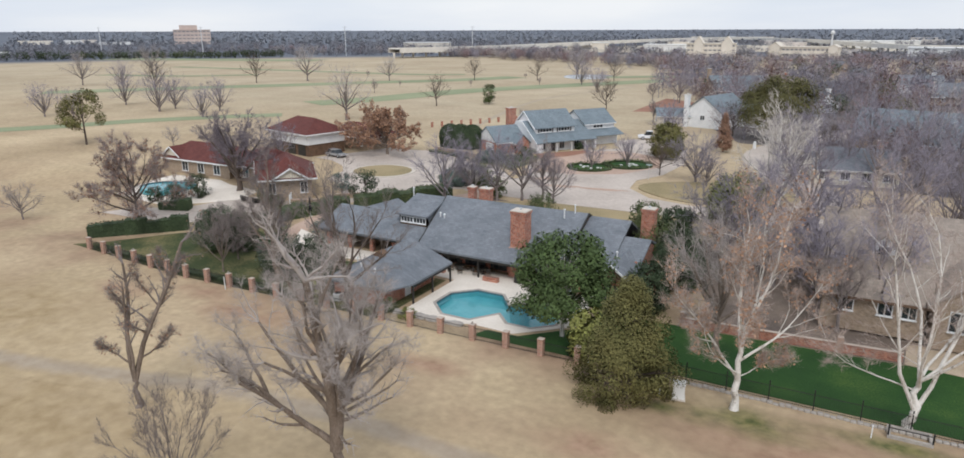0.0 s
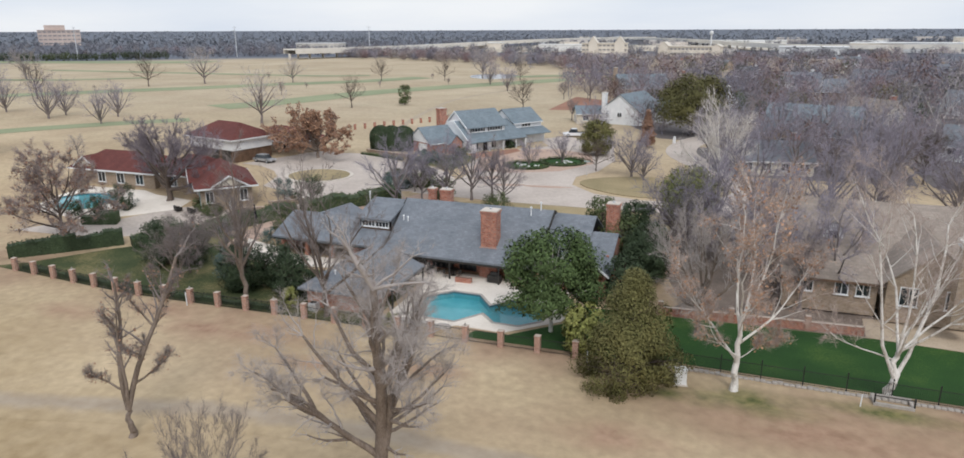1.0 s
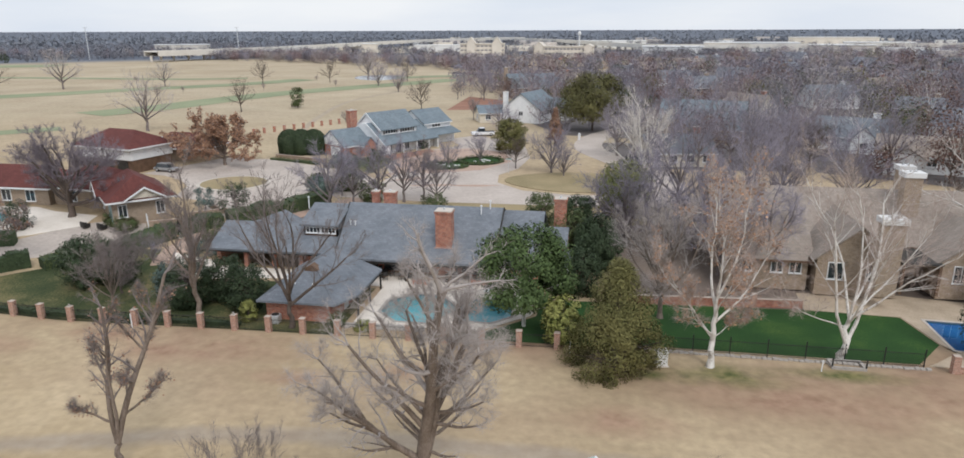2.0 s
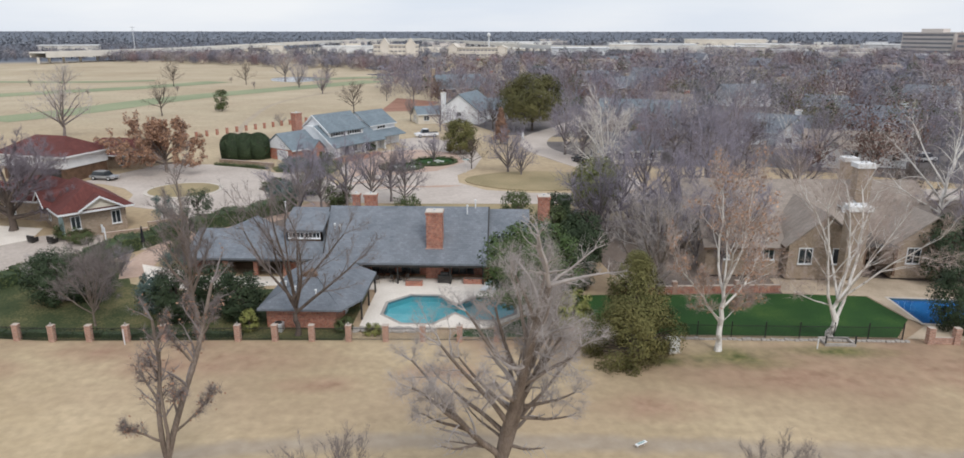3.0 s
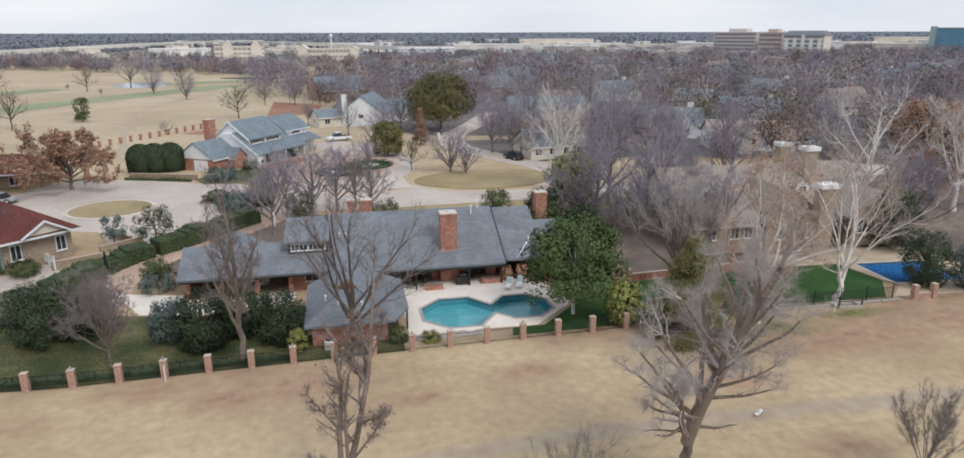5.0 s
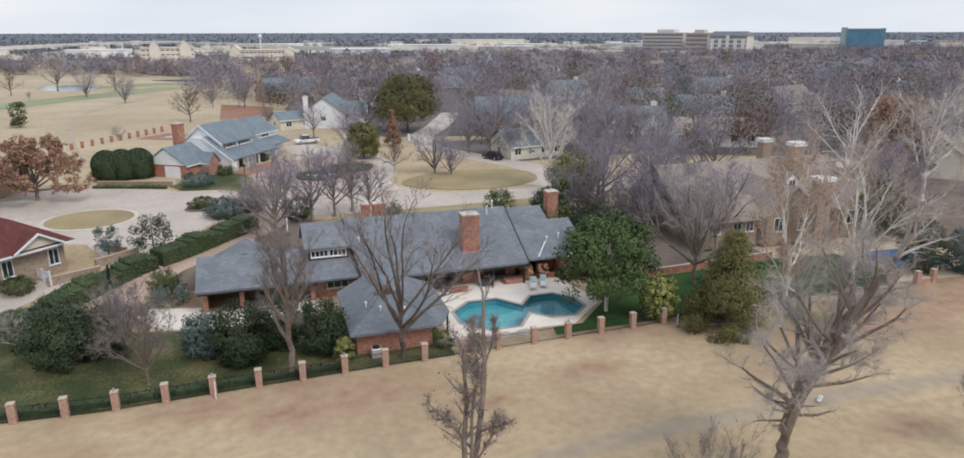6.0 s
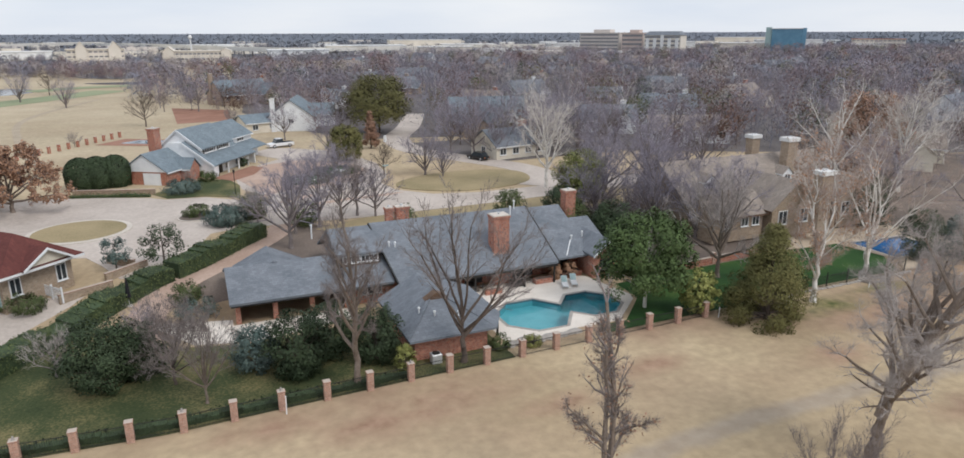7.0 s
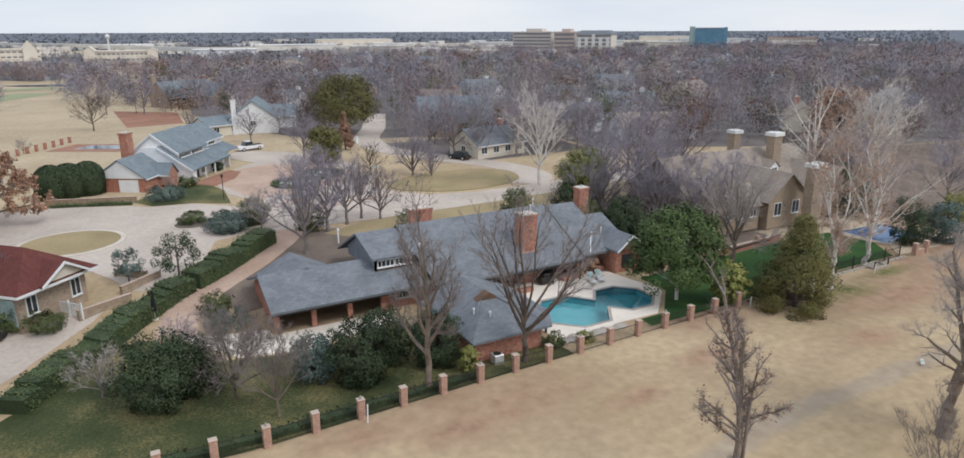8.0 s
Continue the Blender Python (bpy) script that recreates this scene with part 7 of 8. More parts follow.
def single(kind, x, y, h, turn, where):
    seed, H, rows, twig = kinds[kind]
    s = h / H
    key = (kind, where)
    if key not in made:
        th = thing("tree", T(x, y, turn, s), LABELS[kind] + " " + where, "tree", "single bare trees")
        bk = M["bark_white"] if twig == "twig_white" else M["bark_dark"] if twig == "bark_dark" else M["twig_mid"]
        trunk = tube_mesh("trunk", [r for r in rows if r[4] < 2], bk)
        if "golf" in where:
            meshes = (trunk, tube_mesh("crown", [r for r in rows if r[4] == 2], M[twig], slivers(rows[::3], 3, 1, 1.1, 0.026, seed)))
        else:
            meshes = (trunk, tube_mesh("crown", [r for r in rows if r[4] >= 2], M[twig], slivers(rows, 3, 2, 0.75, 0.0095, seed)))
        part("trunk", meshes[0], None, th)
        part("crown", meshes[1], None, th)
        made[key] = (th, meshes)
    else:
        copy_thing(made[key][0], T(x, y, turn, s))


for i, (kd, x, y, h) in enumerate(((0, -46.9, 82.6, 11.4), (2, -36.6, 93.2, 9.4), (0, -42.3, 89.6, 10), (0, -39.2, 91.5, 9.4), (0, -45.6, 88.0, 8.4), (6, -34.4, 92.0, 7.4), (1, -49.4, 93.6, 5.5),
                                   (3, -19.5, 115.2, 8.4), (3, -17.2, 112.6, 6.2), (5, -5.2, 98.0, 16), (6, -4.4, 76.4, 9.4), (6, -1.2, 77.6, 9.0), (3, -2.5, 74, 9.5), (3, 1.9, 71.0, 10.5), (2, 3.6, 67.4, 11.4), (3, -8.2, 79, 11), (0, -5, 82, 11), (3, 4, 80, 11),
                                   (0, -1, 88, 13), (3, -38.4, 118.6, 5.4), (3, -33.4, 123.4, 6.0), (1, -79, 175, 6), (4, -66, 206, 10), (2, -62, 243, 10), (1, -68, 61.5, 7.5), 
                                   (3, -62.2, 65.8, 3.8), (0, -91, 96, 8.4), (1, -111, 100, 8.0), (1, -128, 101, 7.6), (1, -101, 54.5, 9.8), (0, 6.5, 70, 11), (1, 13, 68.6, 9.5), (3, 14, 96, 9), (0, 22, 94, 12), (4, 30, 80, 13), (0, 33, 72, 12), (6, -7.4, 77.2, 8.4), (6, -9.4, 79, 8), (0, 0.5, 78, 11), (6, 24, 100, 12), (6, 10, 84, 11),
                                   (0, 32, 68, 12), (0, 40, 60, 11), (5, 46, 76, 15), (1, -57, 123.5, 4.5), (0, -31, 141, 8.4), (4, -26, 118, 7.8), (0, 2, 127.5, 10), (0, 12, 126.5, 11), (6, -2, 124, 10), (0, 6, 122.6, 11), (6, 15, 121.8, 11), (0, 21, 122.6, 12), (6, 9, 131, 12), (0, -5, 128, 11), (6, 28, 132, 12), (0, 17, 133, 12), (0, -8, 133, 11), (2, -3.5, 131, 9), (0, 19, 129, 11), (4, 25, 124, 12), (0, -52, 240, 11), (4, -44, 246, 11), (0, -36, 250, 12), (0, -27, 246, 11),
                                   (0, 36, 119, 12), (4, 44, 116, 12), (0, 52, 118, 13), (0, 8, 90, 13), (0, 15, 100, 12), (4, -23, 170, 11), (0, -36, 166, 8), (2, -46, 186, 9), (0, 5, 152, 12), (4, -2, 143, 11), (0, 12, 150, 12))):
    single(kd, x, y, h, 47 * i, "near the houses")
for i, (kd, x, y, h) in enumerate(((1, -314, 197, 15), (3, -291, 201, 12), (4, -245, 184, 14), (3, -187, 142, 9.6), (4, -252.8, 244, 13.2), (1, -240, 265, 11.2), (1, -122, 152, 9.8), (4, -120, 195, 10), (2, -169, 226, 6.4), (2, -178, 256, 6),
                                   (4, -168, 305, 11), (3, -206, 118, 7.6), (3, -197, 121, 6.4), (3, -163, 138, 7), (2, -280, 165, 6), (2, -181, 161, 5.6), (2, -258, 220, 5), (2, -127, 292, 7.4), (2, -150, 326, 6.6), (3, -215, 150, 8), (1, -205, 285, 8),
                                   (3, -190, 150, 7.5), (3, -172, 152, 7.8), (2, -150, 270, 7), (4, -140, 318, 10), (3, -110, 300, 8.4), (4, -105, 330, 9.6), (2, -230, 300, 8), (1, -350, 260, 11), (2, -400, 300, 10), (1, -130, 345, 10), (3, -92, 270, 7.6))):
    single(kd, x, y, h, 61 * i, "on the golf course")

# ---- vehicles, garden furniture and small things ----
def car(name, m, L_, W_, H_, paint, label, pickup=False):
    """A vehicle with body, glasshouse, wheels, lamps and bumpers; its nose points to +x."""
    th = thing(name, m, label, "car")
    h0 = H_ * 0.55
    side = [(-L_ / 2, 0.35), (L_ / 2 - 0.05, 0.35), (L_ / 2, h0 * 0.85), (L_ * 0.28, h0), (-L_ / 2 + 0.05, h0)]
    b = bmesh.new()
    A, B = [b.verts.new((x, -W_ / 2, z)) for x, z in side], [b.verts.new((x, W_ / 2, z)) for x, z in side]
    b.faces.new(A[::-1])
    b.faces.new(B)
    for i in range(5):
        b.faces.new((A[i], A[(i + 1) % 5], B[(i + 1) % 5], B[i]))
    bmesh.ops.recalc_face_normals(b, faces=b.faces[:])
    bmesh.ops.bevel(b, geom=b.edges[:], offset=0.07, segments=2, affect="EDGES")
    body = part("body", b, paint, th)
    x0, x1 = (-L_ * 0.08, L_ * 0.27) if pickup else (-L_ * 0.42, L_ * 0.25)
    cab = [(x0, h0 - 0.05), (x1, h0 - 0.05), (x1 - 0.55, H_), (x0 + (0.1 if pickup else 0.45), H_)]
    for nm, k, mt in (("glasshouse", 0.0, M["glass"]), ("cab_roof", 1.0, paint)):
        b = bmesh.new()
        w = W_ / 2 - 0.1
        if k:
            box(b, cab[3][0] + 0.04, cab[2][0] - 0.04, -w + 0.1, w - 0.1, H_ - 0.03, H_ + 0.04, bevel=0.03)
        else:
            A, B = [b.verts.new((x, -w + (0.12 if z > h0 else 0), z)) for x, z in cab], [b.verts.new((x, w - (0.12 if z > h0 else 0), z)) for x, z in cab]
            b.faces.new(A[::-1])
            b.faces.new(B)
            for i in range(4):
                b.faces.new((A[i], A[(i + 1) % 4], B[(i + 1) % 4], B[i]))
            bmesh.ops.recalc_face_normals(b, faces=b.faces[:])
        part(nm, b, mt, th)
    if pickup:
        part("load_bed", boxed(-L_ / 2 + 0.15, x0 - 0.1, -W_ / 2 + 0.15, W_ / 2 - 0.15, h0 - 0.02, h0 + 0.03), M["rubber"], th, "black load bed")
    for x in (-L_ * 0.31, L_ * 0.31):
        for y in (-W_ / 2 + 0.1, W_ / 2 - 0.1):
            mm = Matrix.Translation((x, y, 0.36)) @ Matrix.Rotation(radians(90), 4, "X")
            w = part("wheel", cyl(bmesh.new(), 0, 0, -0.13, 0.13, 0.36, 0.36, 16, mm), M["rubber"], th)
            part("rim", cyl(bmesh.new(), 0, 0, -0.14, 0.14, 0.2, 0.2, 12, mm), M["metal"], w)
    for s in (-1, 1):
        part("headlight", boxed(L_ / 2 - 0.06, L_ / 2 + 0.02, s * W_ * 0.34 - 0.16, s * W_ * 0.34 + 0.16, h0 * 0.66, h0 * 0.82), M["metal"], th)
        part("tail_light", boxed(-L_ / 2 - 0.02, -L_ / 2 + 0.04, s * W_ * 0.4 - 0.1, s * W_ * 0.4 + 0.1, h0 * 0.62, h0 * 0.9), M["far_red"], th)
    return th


car("pickup_truck", pose(-38.3, 156.2, gh(156) + 0.04, 0, 0, 198), 5.6, 2.0, 1.85, M["car_white"], "white pickup truck parked on the drive", True)
car("parked_car", pose(-86.8, 106.4, gh(106) + 0.04, 0, 0, -10), 4.6, 1.8, 1.45, M["car_silver"], "silver car parked before the red-roofed garage")
car("parked_car", pose(-5.6, 124.6, gh(124) + 0.05, 0, 0, 115), 4.6, 1.8, 1.5, M["car_dark"], "dark car parked on the curving street")
car("parked_car", pose(60, 128, gh(128) + 0.03, 0, 0, 20), 4.7, 1.85, 1.6, M["car_white"], "white car parked beside a low house")


def lounger(m, label):
    th = thing("sun_lounger", m, label, "lounger", "poolside sun loungers")
    b = bmesh.new()
    for y in (-0.3, 0.3):
        rod(b, (-0.95, y, 0.3), (0.35, y, 0.3), 0.03)
        rod(b, (0.35, y, 0.3), (0.98, y, 0.82), 0.03)
    rod(b, (-0.95, -0.3, 0.3), (-0.95, 0.3, 0.3), 0.03)
    rod(b, (0.98, -0.3, 0.82), (0.98, 0.3, 0.82), 0.03)
    part("frame", b, M["white"], th)
    part("seat", boxed(-0.93, 0.34, -0.29, 0.29, 0.3, 0.38, bevel=0.02), M["far_white"], th, "pale sling seat")
    part("backrest", boxed(0, 0.8, -0.29, 0.29, 0, 0.07, bevel=0.02), M["teal"], th, "pale green backrest", Matrix.Translation((0.36, 0, 0.33)) @ Matrix.Rotation(radians(-39.5), 4, "Y"))
    for x in (-0.8, 0.4):
        for y in (-0.28, 0.28):
            part("leg", cyl(bmesh.new(), x, y, 0, 0.3, 0.025, n=6), M["white"], th)
    return th


DZ = gh(60) + 0.055
lounger(pose(-21.9, 62.9, DZ, 0, 0, 68), "pale sun lounger with raised back on the pool deck")
lounger(pose(-20.7, 63.1, DZ, 0, 0, 68), "pale sun lounger with raised back on the pool deck")


def patio_set(x, y, turn):
    tb = thing("patio_table", pose(x, y, DZ, 0, 0, turn), "dark metal patio table under the porch edge", "table")
    part("tabletop", cyl(bmesh.new(), 0, 0, 0.7, 0.74, 0.62, n=20), M["dark"], tb)
    part("pedestal", cyl(bmesh.new(), 0, 0, 0.02, 0.7, 0.06, n=10), M["dark"], tb)
    part("foot", cyl(bmesh.new(), 0, 0, 0, 0.05, 0.3, 0.26, 14), M["dark"], tb)
    for k in range(4):
        a = radians(turn + 90 * k + 20)
        ch = thing("patio_chair", pose(x + 1.0 * math.cos(a), y + 1.0 * math.sin(a), DZ, 0, 0, math.degrees(a) + 180), "dark metal patio chair at the round table", "chair", "patio chairs")
        part("seat", boxed(-0.24, 0.24, -0.24, 0.24, 0.42, 0.47, bevel=0.015), M["brown"], ch)
        part("backrest", boxed(-0.26, -0.21, -0.24, 0.24, 0.5, 0.95, bevel=0.015), M["dark"], ch)
        for sx in (-0.22, 0.22):
            for sy in (-0.22, 0.22):
                part("leg", cyl(bmesh.new(), sx, sy, 0, 0.43, 0.02, n=6), M["dark"], ch)


patio_set(-34.2, 65.3, 10)
patio_set(-31.4, 65.6, 35)
gr = thing("grill", pose(-26.4, 64.9, DZ, 0, 0, 0), "dark covered barbecue grill on the deck", "grill")
part("cabinet", boxed(-0.75, 0.75, -0.3, 0.3, 0.08, 0.85, bevel=0.03), M["dark"], gr)
part("hood", boxed(-0.45, 0.45, -0.28, 0.28, 0.86, 1.2, bevel=0.08), M["iron"], gr)
for x in (-0.6, 0.6):
    part("wheel", cyl(bmesh.new(), x, 0, 0, 0.16, 0.06, n=10), M["rubber"], gr)
for x, y, w, dd in ((-23.3, 65.0, 2.2, 0.9), (-19.6, 65.9, 2.6, 1.1), (-29.6, 64.0, 1.8, 0.5), (-36.6, 64.0, 2.4, 0.5)):
    pl = thing("brick_planter", pose(x, y, DZ - 0.06, 0, 0, 0), "low red brick planter at the porch", "planter", "brick planters")
    part("wall_run", boxed(-w / 2, w / 2, -dd / 2, dd / 2, 0, 0.55, bevel=0.02), M["brick"], pl)
    part("soil", boxed(-w / 2 + 0.12, w / 2 - 0.12, -dd / 2 + 0.12, dd / 2 - 0.12, 0.5, 0.56), M["soil"], pl)
ub = thing("utility_box", pose(-5.9, 48.6, 0, 0, 0, 12), "pale metal utility cabinet beside the juniper", "utility box")
part("body", boxed(-0.42, 0.42, -0.36, 0.36, 0.08, 1.2, bevel=0.03), M["far_white"], ub)
part("lid", boxed(-0.46, 0.46, -0.4, 0.4, 1.2, 1.28, bevel=0.02), M["far_white"], ub)
part("plinth", boxed(-0.5, 0.5, -0.45, 0.45, -0.05, 0.08), M["concrete"], ub)
for x, y, h in ((-52.4, 48.3, 1.35), (-13.2, 49.6, 0.95), (6.4, 49.5, 0.9), (-7.2, 48.3, 0.5)):
    st = thing("marker_stake", pose(x, y, 0, 2, 1, 0), "thin white marker stake in the grass", "stake", "marker stakes")
    part("shaft", boxed(-0.035, 0.035, -0.035, 0.035, -0.1, h), M["white"], st)
    part("tip", boxed(-0.04, 0.04, -0.04, 0.04, h, h + 0.06), M["white"], st)
yd = thing("tee_sign", pose(-11.2, 34.6, 0, 0, 0, 35), "small pale and teal course sign lying on the grass", "sign")
part("board", boxed(-0.45, 0.45, -0.12, 0.12, 0.22, 0.3, bevel=0.02), M["far_white"], yd)
part("panel", boxed(-0.3, 0.3, -0.08, 0.08, 0.3, 0.31), M["teal"], yd)
for s in (-0.3, 0.3):
    part("leg", boxed(s - 0.02, s + 0.02, -0.02, 0.02, -0.05, 0.22), M["metal"], yd)
# tree guard at the foot of the large sycamore
tg = thing("tree_guard", pose(8.6, 51.0, 0), "square low stone and iron surround at the sycamore", "tree guard")
for a in ((-1.3, 1.3, -1.0, -0.8), (-1.3, 1.3, 0.35, 0.5), (-1.3, -1.1, -0.8, 0.35), (1.1, 1.3, -0.8, 0.35)):
    part("kerb", boxed(*a, -0.1, 0.22), M["stone"], tg)
for x in (-1.25, 1.25):
    part("post", boxed(x - 0.05, x + 0.05, -0.95, -0.85, 0.22, 0.95), M["iron"], tg)
part("rail", boxed(-1.2, 1.2, -0.92, -0.88, 0.72, 0.77), M["iron"], tg)
# closed parasol on the side drive
pa = thing("closed_parasol", pose(-63.4, 73.2, gh(73) + 0.04), "closed navy blue garden parasol on a stand", "parasol")
part("base", cyl(bmesh.new(), 0, 0, 0, 0.1, 0.32, 0.3, 16), M["concrete"], pa)
part("pole", cyl(bmesh.new(), 0, 0, 0.1, 2.9, 0.03, n=8), M["metal"], pa)
part("canopy", cyl(bmesh.new(), 0, 0, 0.9, 2.85, 0.26, 0.07, 10), M["car_dark"], pa, "folded dark blue canopy")
# rocks and flagstones at the pool's front edge
random.seed(9)
for k in range(16):
    b = bmesh.new()
    bmesh.ops.create_icosphere(b, subdivisions=2, radius=1)
    s = random.uniform(0.3, 0.62)
    for v in b.verts:
        v.co *= 1 + 0.22 * noise.noise(v.co * 1.7 + Vector((k, 0, 0)))
        v.co = Vector((v.co.x * s * 1.4, v.co.y * s, max(v.co.z, -0.4) * s * 0.55))
    ob = new("pool_rock", mesh_of("pool_rock", b, M["stone"]))
    ob.matrix_basis = pose(-33.4 + k * 0.44 + random.uniform(-0.1, 0.1), 52.3 + random.uniform(-0.25, 0.25), gh(52.3) + 0.1, 0, 0, random.uniform(0, 360))
    tagged(ob, "rough grey boulder at the front of the pool", "rock", "pool rocks")
ac = thing("air_conditioner", pose(-40.2, 51.7, gh(51.7)), "grey air conditioning unit behind the pool house", "air conditioner")
part("body", boxed(-0.42, 0.42, -0.4, 0.4, 0.05, 0.85, bevel=0.04), M["metal"], ac)
part("fan_grille", cyl(bmesh.new(), 0, 0, 0.85, 0.9, 0.34, 0.32, 16), M["dark"], ac)
for x, y in ((-77.8, 74.5), (-75.2, 74.3)):
    tb = thing("patio_armchair", pose(x, y, gh(y) + 0.05, 0, 0, 160), "dark cushioned garden armchair on the paved drive", "chair", "garden armchairs")
    part("seat", boxed(-0.45, 0.45, -0.45, 0.45, 0.15, 0.48, bevel=0.05), M["dark"], tb)
    part("backrest", boxed(-0.45, 0.45, 0.3, 0.48, 0.4, 0.95, bevel=0.05), M["dark"], tb)
    for s in (-1, 1):
        part("armrest", boxed(s * 0.4 - 0.1, s * 0.4 + 0.1, -0.42, 0.4, 0.3, 0.65, bevel=0.04), M["dark"], tb)
# white gate and walls by the red-roofed house
wg = thing("white_gate", pose(-71.0, 77.6, gh(77), 0, 0, -52), "white slatted garden gate between low tan walls", "gate")
for x in (0, 1.6, 3.2):
    part("post", boxed(x - 0.07, x + 0.07, -0.07, 0.07, -0.1, 1.5), M["white"], wg)
for z in (0.25, 1.2):
    part("rail", boxed(0.07, 3.13, -0.03, 0.03, z, z + 0.1), M["white"], wg)
for i in range(12):
    part("slat", boxed(0.16 + i * 0.26, 0.26 + i * 0.26, -0.02, 0.02, 0.36, 1.18), M["white"], wg)
for x, y, L2, rz in ((-67.2, 76.4, 5.0, 30), (-63.9, 80.9, 5.0, 42), (-67.6, 119.6, 12.0, -18), (-64.6, 83.6, 3.6, -40)):
    lw = thing("low_wall", pose(x, y, gh(y), 0, 0, rz), "low tan brick wall beside the drive", "wall", "low tan walls")
    part("wall_run", boxed(-L2 / 2, L2 / 2, -0.15, 0.15, -0.2, 0.75), M["brick_tan"], lw)
    part("wall_cap", boxed(-L2 / 2 - 0.03, L2 / 2 + 0.03, -0.19, 0.19, 0.75, 0.83), M["brick_pink"], lw)
# street lamp, mailbox and sign by the street
sl = thing("street_lamp", pose(-50.7, 112.6, gh(112)), "slim dark street lamp on the lawn", "street lamp")
part("pole", cyl(bmesh.new(), 0, 0, 0, 3.4, 0.06, 0.05, 8), M["iron"], sl)
part("lantern", boxed(-0.16, 0.16, -0.16, 0.16, 3.4, 3.85, bevel=0.03), M["dark"], sl)
mb = thing("mailbox", pose(-15.9, 153.6, gh(153)), "white brick mailbox post by the street", "mailbox")
part("pier", boxed(-0.28, 0.28, -0.28, 0.28, 0, 1.2), M["white"], mb)
part("box", boxed(-0.2, 0.2, -0.31, 0.31, 1.2, 1.5, bevel=0.05), M["white"], mb)
ss = thing("street_sign", pose(-26.8, 114.0, gh(114)), "small green street sign on a post", "sign")
part("post", cyl(bmesh.new(), 0, 0, 0, 2.5, 0.035, n=8), M["metal"], ss)
part("blade", boxed(-0.5, 0.5, -0.02, 0.02, 2.3, 2.52), M["teal"], ss)
# rail fence beyond the white house: brick posts in a row
for k in range(16):
    t = k / 15
    x, y = -93 + 22 * t, 150.6 + 36 * t
    fp = thing("far_post", pose(x, y, gh(y), 0, 0, 55), "short red-brown fence post at the course edge", "fence post", "course edge posts")
    part("shaft", boxed(-0.26, 0.26, -0.26, 0.26, 0, 1.3, bevel=0.03), M["brick"], fp)
    part("capstone", boxed(-0.32, 0.32, -0.32, 0.32, 1.3, 1.42, bevel=0.03), M["brick_pink"], fp)
# flowers in the oval beds
random.seed(3)
for (cx, cy) in ((-38.6, 118.4), (-33.3, 123.6)):
    for k in range(7):
        b = bmesh.new()
        bmesh.ops.create_icosphere(b, subdivisions=1, radius=0.32)
        for v in b.verts:
            v.co.z *= 0.5
        ob = new("flower_mound", mesh_of("flower_mound", b, M["far_white"]))
        ob.matrix_basis = pose(cx + random.uniform(-2.2, 2.2), cy + random.uniform(-1.3, 1.3), gh(cy) + 0.22)
        tagged(ob, "small mound of white bedding flowers", "flowers", "bedding flowers")

# ---- distance ----
def block(name, x, y, rz, w, d, h, wall, label, floors=4, bays=12, roof=None, base=0.0, glass="far_pane"):
    """A far building: walls, storeys of window strips, and a parapet or roof."""
    th = thing(name, pose(x, y, gh(y) + base, 0, 0, rz), label, "building")
    part("wall", boxed(-w / 2, w / 2, -d / 2, d / 2, -1, h), M[wall], th)
    fh = h / max(floors, 1)
    for f in range(floors):
        b = bmesh.new()
        for i in range(bays):
            cx = -w / 2 + w * (i + 0.5) / bays
            box(b, cx - w / bays * 0.36, cx + w / bays * 0.36, -d / 2 - 0.12, -d / 2 - 0.02, f * fh + fh * 0.42, f * fh + fh * 0.72)
        part("glazing", b, M[glass], th)["kind"] = "stuff"
    if roof:
        slab_b = bmesh.new()
        box(slab_b, -w / 2 - 0.8, w / 2 + 0.8, -d / 2 - 0.8, d / 2 + 0.8, h, h + 0.8)
        part("roof", slab_b, M[roof], th)
    return th


